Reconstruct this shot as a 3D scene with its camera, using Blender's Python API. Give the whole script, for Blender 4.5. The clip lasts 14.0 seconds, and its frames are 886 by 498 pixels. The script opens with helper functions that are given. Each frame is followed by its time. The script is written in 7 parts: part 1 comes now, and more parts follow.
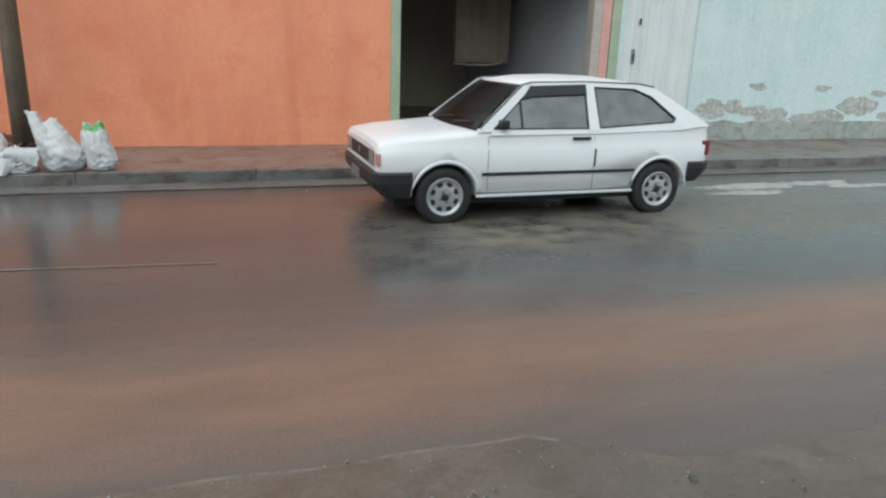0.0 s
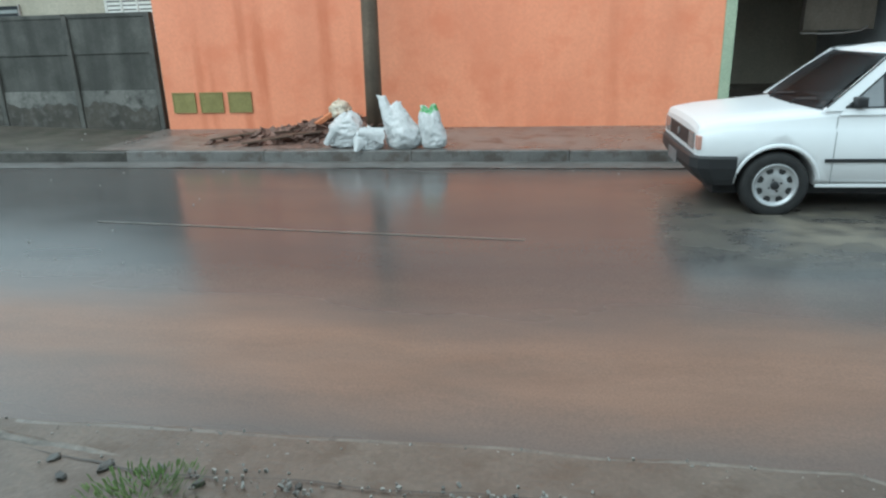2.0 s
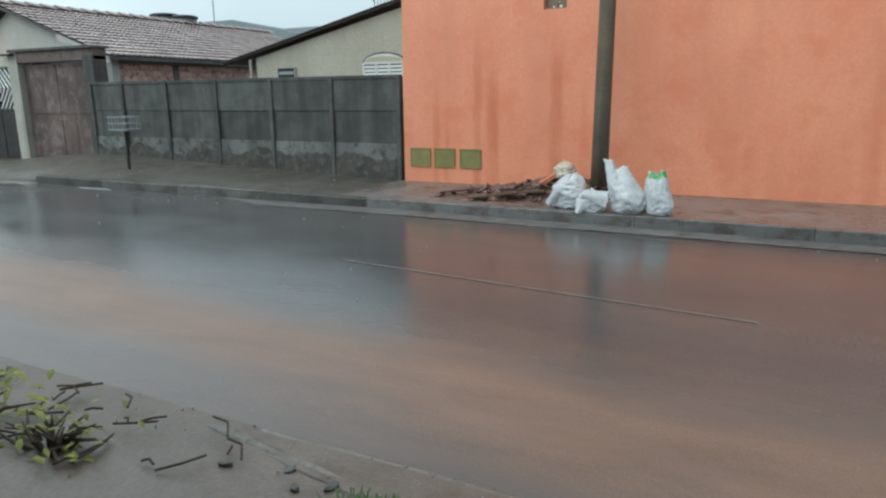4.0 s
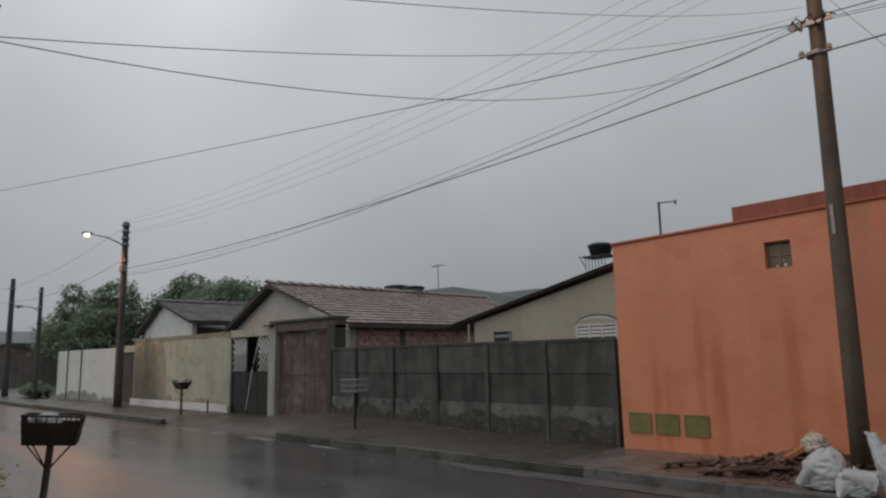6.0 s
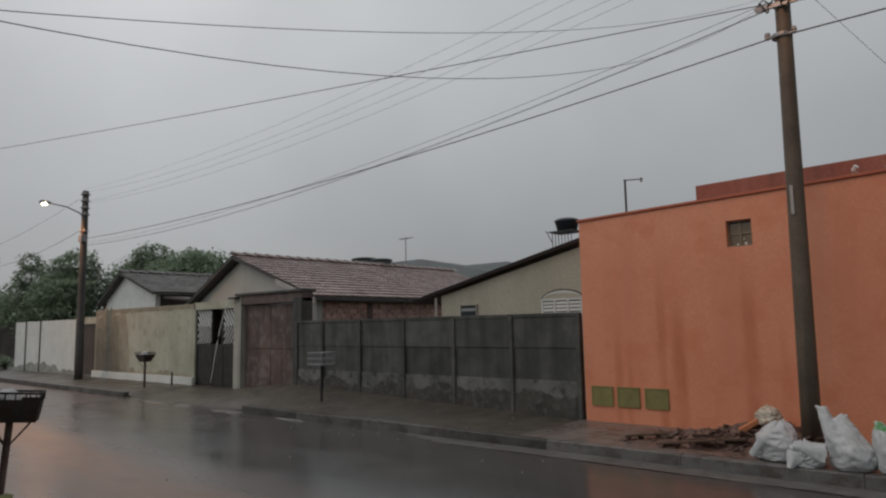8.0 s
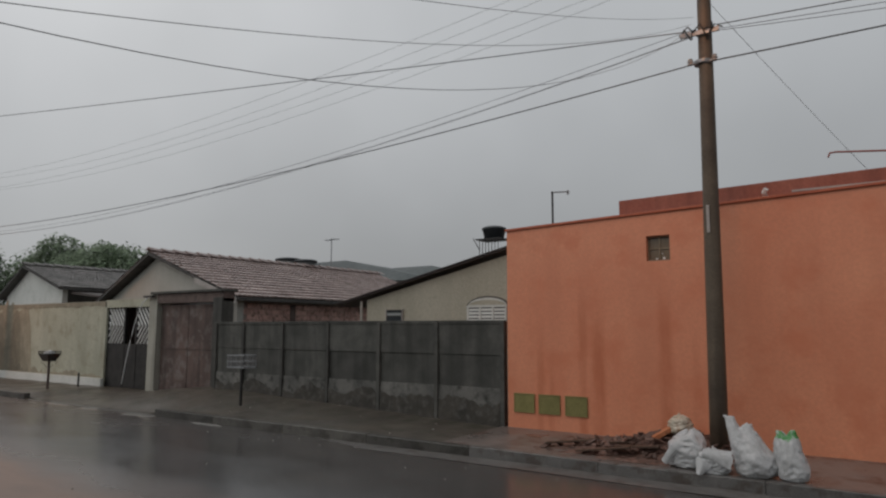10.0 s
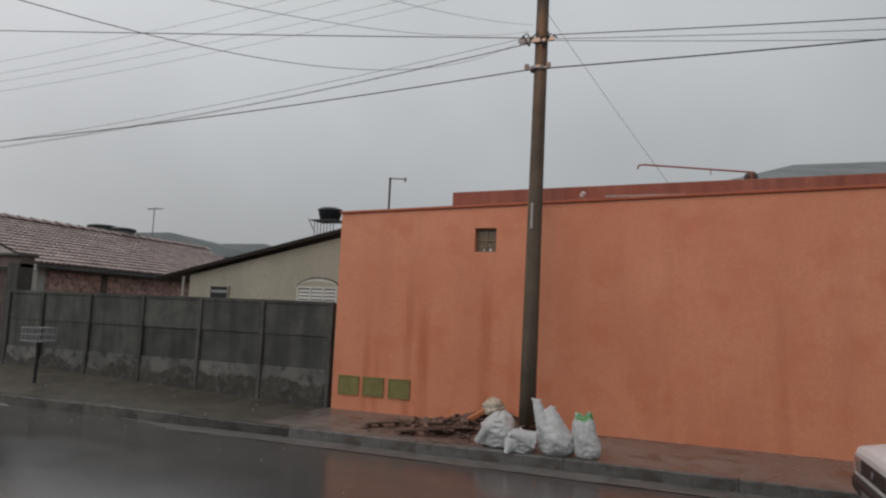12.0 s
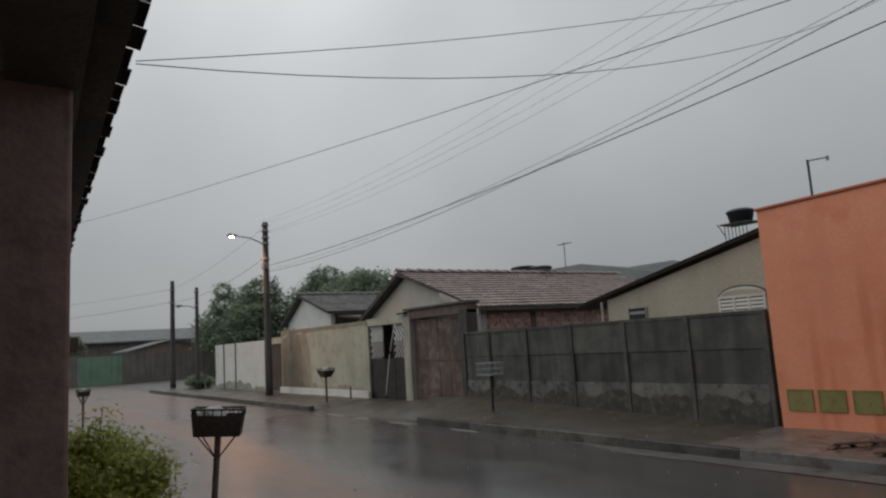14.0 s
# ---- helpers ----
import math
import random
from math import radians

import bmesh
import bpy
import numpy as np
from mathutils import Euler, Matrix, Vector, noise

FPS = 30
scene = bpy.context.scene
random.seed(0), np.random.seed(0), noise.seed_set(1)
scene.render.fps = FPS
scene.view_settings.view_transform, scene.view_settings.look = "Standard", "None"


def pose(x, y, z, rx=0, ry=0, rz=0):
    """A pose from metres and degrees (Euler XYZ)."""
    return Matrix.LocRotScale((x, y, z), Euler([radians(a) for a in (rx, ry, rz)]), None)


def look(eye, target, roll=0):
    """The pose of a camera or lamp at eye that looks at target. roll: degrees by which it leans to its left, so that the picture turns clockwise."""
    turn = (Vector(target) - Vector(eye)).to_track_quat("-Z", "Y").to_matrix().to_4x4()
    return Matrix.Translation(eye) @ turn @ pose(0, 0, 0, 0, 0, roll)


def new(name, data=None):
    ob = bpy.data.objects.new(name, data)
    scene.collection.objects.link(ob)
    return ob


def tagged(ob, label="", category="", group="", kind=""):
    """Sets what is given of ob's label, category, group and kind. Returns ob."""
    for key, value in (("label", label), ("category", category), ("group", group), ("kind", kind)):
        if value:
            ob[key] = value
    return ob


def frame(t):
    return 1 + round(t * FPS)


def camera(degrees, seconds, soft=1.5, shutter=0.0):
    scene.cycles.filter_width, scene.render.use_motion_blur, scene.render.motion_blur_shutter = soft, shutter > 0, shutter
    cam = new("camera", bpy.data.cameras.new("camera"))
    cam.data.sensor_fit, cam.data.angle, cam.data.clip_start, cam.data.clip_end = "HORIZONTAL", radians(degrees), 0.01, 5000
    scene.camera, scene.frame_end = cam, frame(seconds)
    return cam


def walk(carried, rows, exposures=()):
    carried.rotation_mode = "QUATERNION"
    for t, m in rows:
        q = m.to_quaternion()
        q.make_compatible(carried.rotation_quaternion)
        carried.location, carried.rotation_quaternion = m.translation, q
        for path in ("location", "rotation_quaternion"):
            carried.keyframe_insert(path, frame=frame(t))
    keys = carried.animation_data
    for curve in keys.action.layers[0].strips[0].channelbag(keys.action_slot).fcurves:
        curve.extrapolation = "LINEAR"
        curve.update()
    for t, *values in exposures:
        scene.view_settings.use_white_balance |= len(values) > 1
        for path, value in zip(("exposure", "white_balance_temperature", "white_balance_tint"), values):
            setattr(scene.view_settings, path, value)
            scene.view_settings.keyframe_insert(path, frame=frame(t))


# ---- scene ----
cam = camera(66.5, 14.0, soft=2.3)

PATH = [
    (0, (-0.057, -0.536, 1.332), (0.5356, 1.2871, 0.7616), 1.89),
    (0.2, (-0.05, -0.528, 1.328), (0.3825, 1.3223, 0.7056), 1.41),
    (0.5, (-0.039, -0.517, 1.323), (0.2154, 1.3586, 0.6771), 0.45),
    (1, (-0.017, -0.518, 1.321), (0.031, 1.3873, 0.7149), -1.98),
    (1.5, (-0.015, -0.507, 1.318), (-0.1066, 1.3973, 0.7137), -2.42),
    (2, (-0.026, -0.484, 1.321), (-0.323, 1.3931, 0.6978), -1.73),
    (2.2, (-0.027, -0.478, 1.322), (-0.4335, 1.378, 0.6974), -1.99),
    (4.3, (-0.096, -0.534, 1.348), (-1.116, 1.155, 1.021), -1.7),
    (4.5, (-0.093, -0.536, 1.351), (-1.228, 1.099, 1.157), -2.3),
    (4.7, (-0.098, -0.536, 1.359), (-1.3422, 1.0269, 1.2586), -2.65),
    (5, (-0.105, -0.535, 1.372), (-1.432, 0.961, 1.407), -2.6),
    (5.5, (-0.127, -0.527, 1.4), (-1.516, 0.901, 1.579), -2.0),
    (6, (-0.139, -0.514, 1.425), (-1.513, 0.906, 1.735), -1.3),
    (6.5, (-0.159, -0.488, 1.447), (-1.437, 1.018, 1.765), -1.2),
    (7, (-0.137, -0.485, 1.453), (-1.422, 1.029, 1.69), -1.8),
    (7.5, (-0.131, -0.505, 1.459), (-1.447, 0.986, 1.675), -1.5),
    (7.7, (-0.131, -0.512, 1.46), (-1.45, 0.975, 1.682), -1.3),
    (9.8, (-0.171, -0.555, 1.501), (-1.357, 1.04, 1.723), 0.8),
    (10, (-0.168, -0.558, 1.502), (-1.307, 1.069, 1.735), 0.1),
    (10.2, (-0.169, -0.556, 1.502), (-1.2052, 1.1342, 1.7668), 0.18),
    (10.5, (-0.17, -0.552, 1.501), (-1.097, 1.205, 1.74), 1.8),
    (11, (-0.169, -0.544, 1.499), (-1.036, 1.246, 1.707), 1.8),
    (11.5, (-0.162, -0.552, 1.492), (-0.92, 1.294, 1.626), 1.9),
    (12, (-0.124, -0.576, 1.479), (-0.839, 1.281, 1.678), 2.5),
    (12.2, (-0.116, -0.575, 1.476), (-0.9355, 1.224, 1.778), 3.04),
    (12.4, (-0.108, -0.574, 1.473), (-1.0141, 1.1773, 1.8051), 2.23),
    (12.5, (-0.104, -0.574, 1.471), (-1.011, 1.178, 1.802), 2.6),
    (12.7, (-0.117, -0.562, 1.467), (-1.065, 1.1655, 1.8069), 2.49),
    (13, (-0.136, -0.545, 1.462), (-1.284, 1.072, 1.719), 1.5),
    (13.2, (-0.155, -0.536, 1.461), (-1.4834, 0.9409, 1.6939), 0.87),
    (13.5, (-0.184, -0.523, 1.46), (-1.677, 0.784, 1.707), -1.0),
    (14, (-0.236, -0.51, 1.461), (-1.852, 0.637, 1.732), -3.6),
]
EXPOSURES = [(0, 1.3, 6000, 2), (0.5, 1.44, 5450, -4), (0.8, 1.52, 5400, -7), (2.2, 1.57, 5450, -8), (4.3, 1.2, 5700, -2), (4.6, 1.02, 5850, 2), (5.0, 0.44, 6000, 5), (6.0, -0.01, 6300, 9), (6.5, -0.14, 6250, 9), (7.2, -0.02, 6350, 9), (9.8, 0.02, 6450, 10), (11.5, 0.22, 6450, 10), (12.0, 0.30, 6450, 10), (12.5, -0.02, 6450, 10), (13.0, -0.12, 6400, 10), (14, 0.03, 6400, 9)]
UNIT = 1.25  # the plan is drawn in units of 1.25 m
walk(cam, [(t, look(UNIT * Vector(eye), UNIT * Vector(target), roll)) for t, eye, target, roll in PATH], EXPOSURES)

# ---- light: an overcast, rainy evening ----
world = bpy.data.worlds.new("overcast_sky")
scene.world = world
world.use_nodes = True
wn, wl = world.node_tree.nodes, world.node_tree.links
sky = wn.new("ShaderNodeTexSky")
sky.sky_type, sky.sun_disc = "NISHITA", False
sky.sun_elevation, sky.sun_rotation = radians(48), radians(-70)
sky.air_density, sky.dust_density = 1.0, 3.0
pale = wn.new("ShaderNodeHueSaturation")
pale.inputs["Saturation"].default_value = 0.12
cloud = wn.new("ShaderNodeMixRGB")
cloud.inputs[0].default_value = 0.72
cloud.inputs[2].default_value = (3.6, 3.75, 3.85, 1)
wl.new(sky.outputs[0], pale.inputs["Color"])
wl.new(pale.outputs[0], cloud.inputs[1])
drift = wn.new("ShaderNodeTexNoise")
drift.inputs["Scale"].default_value, drift.inputs["Detail"].default_value = 1.6, 4
wl.new(wn.new("ShaderNodeTexCoord").outputs["Generated"], drift.inputs["Vector"])
soft_cloud = wn.new("ShaderNodeMapRange")
soft_cloud.inputs["From Min"].default_value, soft_cloud.inputs["From Max"].default_value = 0.3, 0.7
soft_cloud.inputs["To Min"].default_value, soft_cloud.inputs["To Max"].default_value = 0.86, 1.12
wl.new(drift.outputs["Fac"], soft_cloud.inputs["Value"])
tone = wn.new("ShaderNodeVectorMath")
tone.operation = "SCALE"
wl.new(cloud.outputs[0], tone.inputs[0])
# the rain thickens the cloud towards the horizon
height = wn.new("ShaderNodeSeparateXYZ")
wl.new(wn.new("ShaderNodeTexCoord").outputs["Generated"], height.inputs[0])
low = wn.new("ShaderNodeMapRange")
low.interpolation_type = "SMOOTHSTEP"
low.inputs["From Min"].default_value, low.inputs["From Max"].default_value = 0.0, 0.5
low.inputs["To Min"].default_value, low.inputs["To Max"].default_value = 0.70, 1.06
wl.new(height.outputs["Z"], low.inputs["Value"])
layered = wn.new("ShaderNodeMath")
layered.operation = "MULTIPLY"
wl.new(soft_cloud.outputs[0], layered.inputs[0])
wl.new(low.outputs[0], layered.inputs[1])
wl.new(layered.outputs[0], tone.inputs["Scale"])
wl.new(tone.outputs[0], wn["Background"].inputs["Color"])
wn["Background"].inputs["Strength"].default_value = 0.1

sun = new("sun", bpy.data.lights.new("sun", "SUN"))
sun.data.energy, sun.data.angle, sun.data.color = 0.6, radians(60), (1.0, 0.97, 0.93)
sun.matrix_world = look((-10, -16, 18), (0, 6, 0))


# ---- materials ----
def nodes_of(name):
    m = bpy.data.materials.new(name)
    m.use_nodes = True
    return m, m.node_tree.nodes, m.node_tree.links, m.node_tree.nodes["Principled BSDF"]


def ramp(ns, ls, fac, stops):
    r = ns.new("ShaderNodeValToRGB")
    el = r.color_ramp.elements
    while len(el) < len(stops):
        el.new(0.5)
    for e, (p, c) in zip(el, stops):
        e.position, e.color = p, (*c, 1) if len(c) == 3 else c
    ls.new(fac, r.inputs[0])
    return r.outputs[0]


def noise_of(ns, ls, coord, scale, detail=4, stretch=(1, 1, 1), rough=0.55):
    mp = ns.new("ShaderNodeMapping")
    mp.inputs["Scale"].default_value = stretch
    ls.new(coord, mp.inputs[0])
    n = ns.new("ShaderNodeTexNoise")
    n.inputs["Scale"].default_value, n.inputs["Detail"].default_value = scale, detail
    n.inputs["Roughness"].default_value = rough
    ls.new(mp.outputs[0], n.inputs["Vector"])
    return n.outputs["Fac"]


def mix(ns, ls, fac, a, b, how="MIX"):
    m = ns.new("ShaderNodeMixRGB")
    m.blend_type = how
    for slot, v in ((0, fac), (1, a), (2, b)):
        if isinstance(v, (int, float)):
            m.inputs[slot].default_value = v
        elif isinstance(v, tuple):
            m.inputs[slot].default_value = (*v, 1)
        else:
            ls.new(v, m.inputs[slot])
    return m.outputs[0]


def surface(name, c1, c2, rough=0.7, scale=1.5, fine=40.0, bump=0.2, metallic=0.0, stain=None, streak=0.0, vary=0.0, spec=0.5, rough2=None, island=False, grainy=1.0, tone=0.45, runs=5.0):
    """A weathered surface: two colours in large patches, fine grain, bump, streaks that run down, piece by piece variation."""
    m, ns, ls, p = nodes_of(name)
    co = ns.new("ShaderNodeTexCoord").outputs["Object"]
    big = noise_of(ns, ls, co, scale, 5)
    col = ramp(ns, ls, big, [(0.32, c1), (0.68, c2)])
    grain = noise_of(ns, ls, co, fine, 3)
    g = ramp(ns, ls, grain, [(0.25, (1 - 0.2 * grainy,) * 3), (0.75, (1 + 0.12 * grainy,) * 3)])
    col = mix(ns, ls, 1.0, col, g, "MULTIPLY")
    if stain:
        st = noise_of(ns, ls, co, scale * 2.3, 6, rough=0.65)
        f = ramp(ns, ls, st, [(0.5, (0, 0, 0)), (0.66, (1, 1, 1))])
        col = mix(ns, ls, f, col, stain)
    if streak:
        sk = noise_of(ns, ls, co, 1.0, 2, (runs, runs, 0.35), 0.5)
        f = ramp(ns, ls, sk, [(0.46, (0, 0, 0)), (0.68, (streak, streak, streak))])
        col = mix(ns, ls, f, col, tuple(tone * v for v in c1))
    if vary:
        if island:
            rnd = ns.new("ShaderNodeNewGeometry").outputs["Random Per Island"]
        else:
            rnd = ns.new("ShaderNodeObjectInfo").outputs["Random"]
        v = ramp(ns, ls, rnd, [(0.0, (1 - vary,) * 3), (1.0, (1 + vary,) * 3)])
        col = mix(ns, ls, 1.0, col, v, "MULTIPLY")
    ls.new(col, p.inputs["Base Color"])
    p.inputs["Metallic"].default_value = metallic
    p.inputs["Specular IOR Level"].default_value = spec
    if rough2 is None:
        p.inputs["Roughness"].default_value = rough
    else:
        ls.new(ramp(ns, ls, big, [(0.35, (rough,) * 3), (0.65, (rough2,) * 3)]), p.inputs["Roughness"])
    if bump:
        b = ns.new("ShaderNodeBump")
        b.inputs["Strength"].default_value, b.inputs["Distance"].default_value = bump, 0.01
        ls.new(grain, b.inputs["Height"])
        ls.new(b.outputs[0], p.inputs["Normal"])
    return m


def road_surface():
    """Wet asphalt with a film of red mud water along the near lane and broad damp patches."""
    m, ns, ls, p = nodes_of("wet_road")
    co = ns.new("ShaderNodeTexCoord").outputs["Object"]
    big = noise_of(ns, ls, co, 0.35, 5, (0.5, 1.2, 1))
    asphalt = ramp(ns, ls, big, [(0.3, (0.048, 0.053, 0.056)), (0.7, (0.085, 0.088, 0.088))])
    sep = ns.new("ShaderNodeSeparateXYZ")
    ls.new(co, sep.inputs[0])
    widen = ns.new("ShaderNodeMapRange")
    widen.inputs["From Min"].default_value, widen.inputs["From Max"].default_value = -15.0, -1.0
    widen.inputs["To Min"].default_value, widen.inputs["To Max"].default_value = -1.35, 0.0
    ls.new(sep.outputs["X"], widen.inputs["Value"])
    drift_y = ns.new("ShaderNodeMath")
    ls.new(sep.outputs["Y"], drift_y.inputs[0])
    ls.new(widen.outputs[0], drift_y.inputs[1])
    wob = ns.new("ShaderNodeMath")
    wob.operation = "MULTIPLY_ADD"
    wob.inputs[1].default_value = 1.3
    ls.new(noise_of(ns, ls, co, 0.5, 5, (0.6, 1.3, 1)), wob.inputs[0])
    ls.new(drift_y.outputs[0], wob.inputs[2])
    span = ns.new("ShaderNodeMapRange")
    span.inputs["From Min"].default_value, span.inputs["From Max"].default_value = 0.0, 10.0
    ls.new(wob.outputs[0], span.inputs["Value"])
    mud = ramp(ns, ls, span.outputs[0], [(0.15, (0.36,) * 3), (0.24, (0.42,) * 3), (0.29, (0.95,) * 3), (0.33, (0.95,) * 3), (0.38, (0.30,) * 3), (0.45, (0.05,) * 3), (0.95, (0.12,) * 3)])
    # the film of mud spreads over the whole width further down the street
    spread = ns.new("ShaderNodeMapRange")
    spread.inputs["From Min"].default_value, spread.inputs["From Max"].default_value = -9.0, -30.0
    spread.inputs["To Min"].default_value, spread.inputs["To Max"].default_value = 0.0, 0.62
    ls.new(sep.outputs["X"], spread.inputs["Value"])
    mud = mix(ns, ls, 1.0, mud, spread.outputs[0], "LIGHTEN")
    mudcol = ramp(ns, ls, noise_of(ns, ls, co, 2.2, 6, (0.45, 1.6, 1), 0.65), [(0.3, (0.195, 0.106, 0.066)), (0.7, (0.268, 0.150, 0.096))])
    col = mix(ns, ls, mud, asphalt, mudcol)

    def within(axis, lo0, lo1, hi0, hi1):
        r = ns.new("ShaderNodeMapRange")
        r.inputs["From Min"].default_value, r.inputs["From Max"].default_value = lo0, hi1
        ls.new(sep.outputs[axis], r.inputs["Value"])
        w = hi1 - lo0
        return ramp(ns, ls, r.outputs[0], [(0.0, (0,) * 3), ((lo1 - lo0) / w, (1,) * 3), ((hi0 - lo0) / w, (1,) * 3), (1.0, (0,) * 3)])

    # yellowish silt that the rain has washed round the parked car
    silt = ramp(ns, ls, noise_of(ns, ls, co, 2.6, 6, (0.85, 1.2, 1), 0.65), [(0.38, (0.1,) * 3), (0.60, (0.9,) * 3)])
    silt = mix(ns, ls, 1.0, silt, within("X", 0.6, 1.9, 5.6, 8.5), "MULTIPLY")
    silt = mix(ns, ls, 1.0, silt, within("Y", 3.9, 4.7, 5.7, 6.8), "MULTIPLY")
    col = mix(ns, ls, silt, col, (0.20, 0.178, 0.14))
    worn = ramp(ns, ls, noise_of(ns, ls, co, 1.1, 4, (0.6, 1.4, 1), 0.55), [(0.5, (0,) * 3), (0.8, (0.4,) * 3)])
    col = mix(ns, ls, worn, col, (0.12, 0.105, 0.09))
    grit = noise_of(ns, ls, co, 90, 2)
    col = mix(ns, ls, 1.0, col, ramp(ns, ls, grit, [(0.2, (0.75,) * 3), (0.8, (1.2,) * 3)]), "MULTIPLY")
    ls.new(col, p.inputs["Base Color"])
    gloss = ramp(ns, ls, noise_of(ns, ls, co, 0.7, 3, (0.6, 1.3, 1), 0.5), [(0.3, (0.13,) * 3), (0.75, (0.30,) * 3)])
    gloss = mix(ns, ls, mud, gloss, (0.40, 0.40, 0.40))
    gloss = mix(ns, ls, silt, gloss, (0.58, 0.58, 0.58))
    ls.new(gloss, p.inputs["Roughness"])
    p.inputs["Specular IOR Level"].default_value = 0.48
    b = ns.new("ShaderNodeBump")
    b.inputs["Strength"].default_value, b.inputs["Distance"].default_value = 0.12, 0.004
    ls.new(noise_of(ns, ls, co, 28, 4), b.inputs["Height"])
    ls.new(b.outputs[0], p.inputs["Normal"])
    return m


def plain(name, c, rough=0.5, metallic=0.0, spec=0.5, emit=0.0, uneven=1.0):
    m, ns, ls, p = nodes_of(name)
    co = ns.new("ShaderNodeTexCoord").outputs["Object"]
    g = ramp(ns, ls, noise_of(ns, ls, co, 9.0, 5), [(0.3, tuple(v * (1 - 0.15 * uneven) for v in c)), (0.7, tuple(min(1, v * (1 + 0.08 * uneven)) for v in c))])
    ls.new(g, p.inputs["Base Color"])
    p.inputs["Roughness"].default_value, p.inputs["Metallic"].default_value = rough, metallic
    p.inputs["Specular IOR Level"].default_value = spec
    if emit:
        p.inputs["Emission Color"].default_value = (*c, 1)
        p.inputs["Emission Strength"].default_value = emit
    return m


M_ROAD = road_surface()
M_EARTH = surface("wet_red_earth", (0.066, 0.057, 0.046), (0.128, 0.110, 0.089), 0.5, 1.6, 30, 0.6, stain=(0.06, 0.06, 0.042), rough2=0.3)
M_PAVE = surface("wet_concrete_pavement", (0.13, 0.115, 0.105), (0.24, 0.20, 0.18), 0.22, 1.1, 45, 0.25, stain=(0.10, 0.055, 0.04), rough2=0.45)
M_NEAR = surface("cracked_old_concrete", (0.130, 0.097, 0.074), (0.195, 0.152, 0.120), 0.36, 2.2, 35, 0.5, stain=(0.12, 0.085, 0.06), rough2=0.5)
M_KERB_MUD = surface("muddy_old_kerb", (0.055, 0.052, 0.046), (0.12, 0.113, 0.10), 0.4, 2.5, 30, 0.6, stain=(0.04, 0.036, 0.03), vary=0.35)
M_CEMENT_MUD = surface("mud_washed_cement", (0.15, 0.128, 0.105), (0.25, 0.22, 0.185), 0.45, 5, 40, 0.5, stain=(0.09, 0.07, 0.055))
M_KERB = surface("kerb_concrete", (0.115, 0.112, 0.108), (0.195, 0.188, 0.18), 0.35, 2.5, 40, 0.4, stain=(0.09, 0.075, 0.065), vary=0.1)
M_ORANGE = surface("wet_orange_stucco", (0.73, 0.268, 0.148), (0.79, 0.315, 0.178), 0.5, 0.7, 22, 0.2, streak=0.35, stain=(0.70, 0.235, 0.122), grainy=0.4, tone=0.83, runs=2.2)
M_PVC = plain("white_pvc", (0.75, 0.75, 0.73), 0.35)


def rain_runs(m, runs, colour):
    """Red rain runs down a wall: (x, width, top, strength) in metres, ragged at their edges."""
    ns, ls = m.node_tree.nodes, m.node_tree.links
    base = ns["Principled BSDF"].inputs["Base Color"]
    col = base.links[0].from_socket
    co = ns.new("ShaderNodeTexCoord").outputs["Object"]
    sep = ns.new("ShaderNodeSeparateXYZ")
    ls.new(co, sep.inputs[0])
    wob = ns.new("ShaderNodeMath")
    wob.operation = "MULTIPLY_ADD"
    wob.inputs[1].default_value = 0.22
    ls.new(noise_of(ns, ls, co, 1.3, 4, (1.2, 1.2, 0.5)), wob.inputs[0])
    ls.new(sep.outputs["X"], wob.inputs[2])
    patch = ramp(ns, ls, noise_of(ns, ls, co, 2.2, 5, (1.6, 1.6, 0.5), 0.6), [(0.32, (0.25,) * 3), (0.6, (1,) * 3)])
    for x, width, top, strength in runs:
        off = ns.new("ShaderNodeMath")
        off.operation = "SUBTRACT"
        off.inputs[1].default_value = x + 0.11
        ls.new(wob.outputs[0], off.inputs[0])
        away = ns.new("ShaderNodeMath")
        away.operation = "ABSOLUTE"
        ls.new(off.outputs[0], away.inputs[0])
        near_it = ns.new("ShaderNodeMapRange")
        near_it.interpolation_type = "SMOOTHSTEP"
        near_it.inputs["From Min"].default_value, near_it.inputs["From Max"].default_value = width, 0.2 * width
        near_it.inputs["To Max"].default_value = strength
        ls.new(away.outputs[0], near_it.inputs["Value"])
        below = ns.new("ShaderNodeMapRange")
        below.inputs["From Min"].default_value, below.inputs["From Max"].default_value = top, top - 0.9
        ls.new(sep.outputs["Z"], below.inputs["Value"])
        f = mix(ns, ls, 1.0, near_it.outputs[0], below.outputs[0], "MULTIPLY")
        col = mix(ns, ls, mix(ns, ls, 1.0, f, patch, "MULTIPLY"), col, colour)
    ls.new(col, base)


rain_runs(M_ORANGE, [(-5.57, 0.10, 2.2, 0.6), (-5.36, 0.08, 1.7, 0.5), (-4.80, 0.10, 2.9, 0.7), (-4.53, 0.16, 2.6, 0.85), (-3.42, 0.16, 2.8, 0.75), (-2.95, 0.10, 1.9, 0.4), (-0.6, 0.14, 1.6, 0.35), (0.9, 0.12, 2.4, 0.35)], (0.56, 0.165, 0.075))
M_ORANGE_CAP = surface("dark_orange_cap", (0.42, 0.10, 0.045), (0.5, 0.13, 0.06), 0.5, 2, 40, 0.2)
M_PARAPET = surface("faded_red_parapet", (0.31, 0.085, 0.052), (0.39, 0.13, 0.085), 0.6, 1.5, 30, 0.3, streak=0.5)
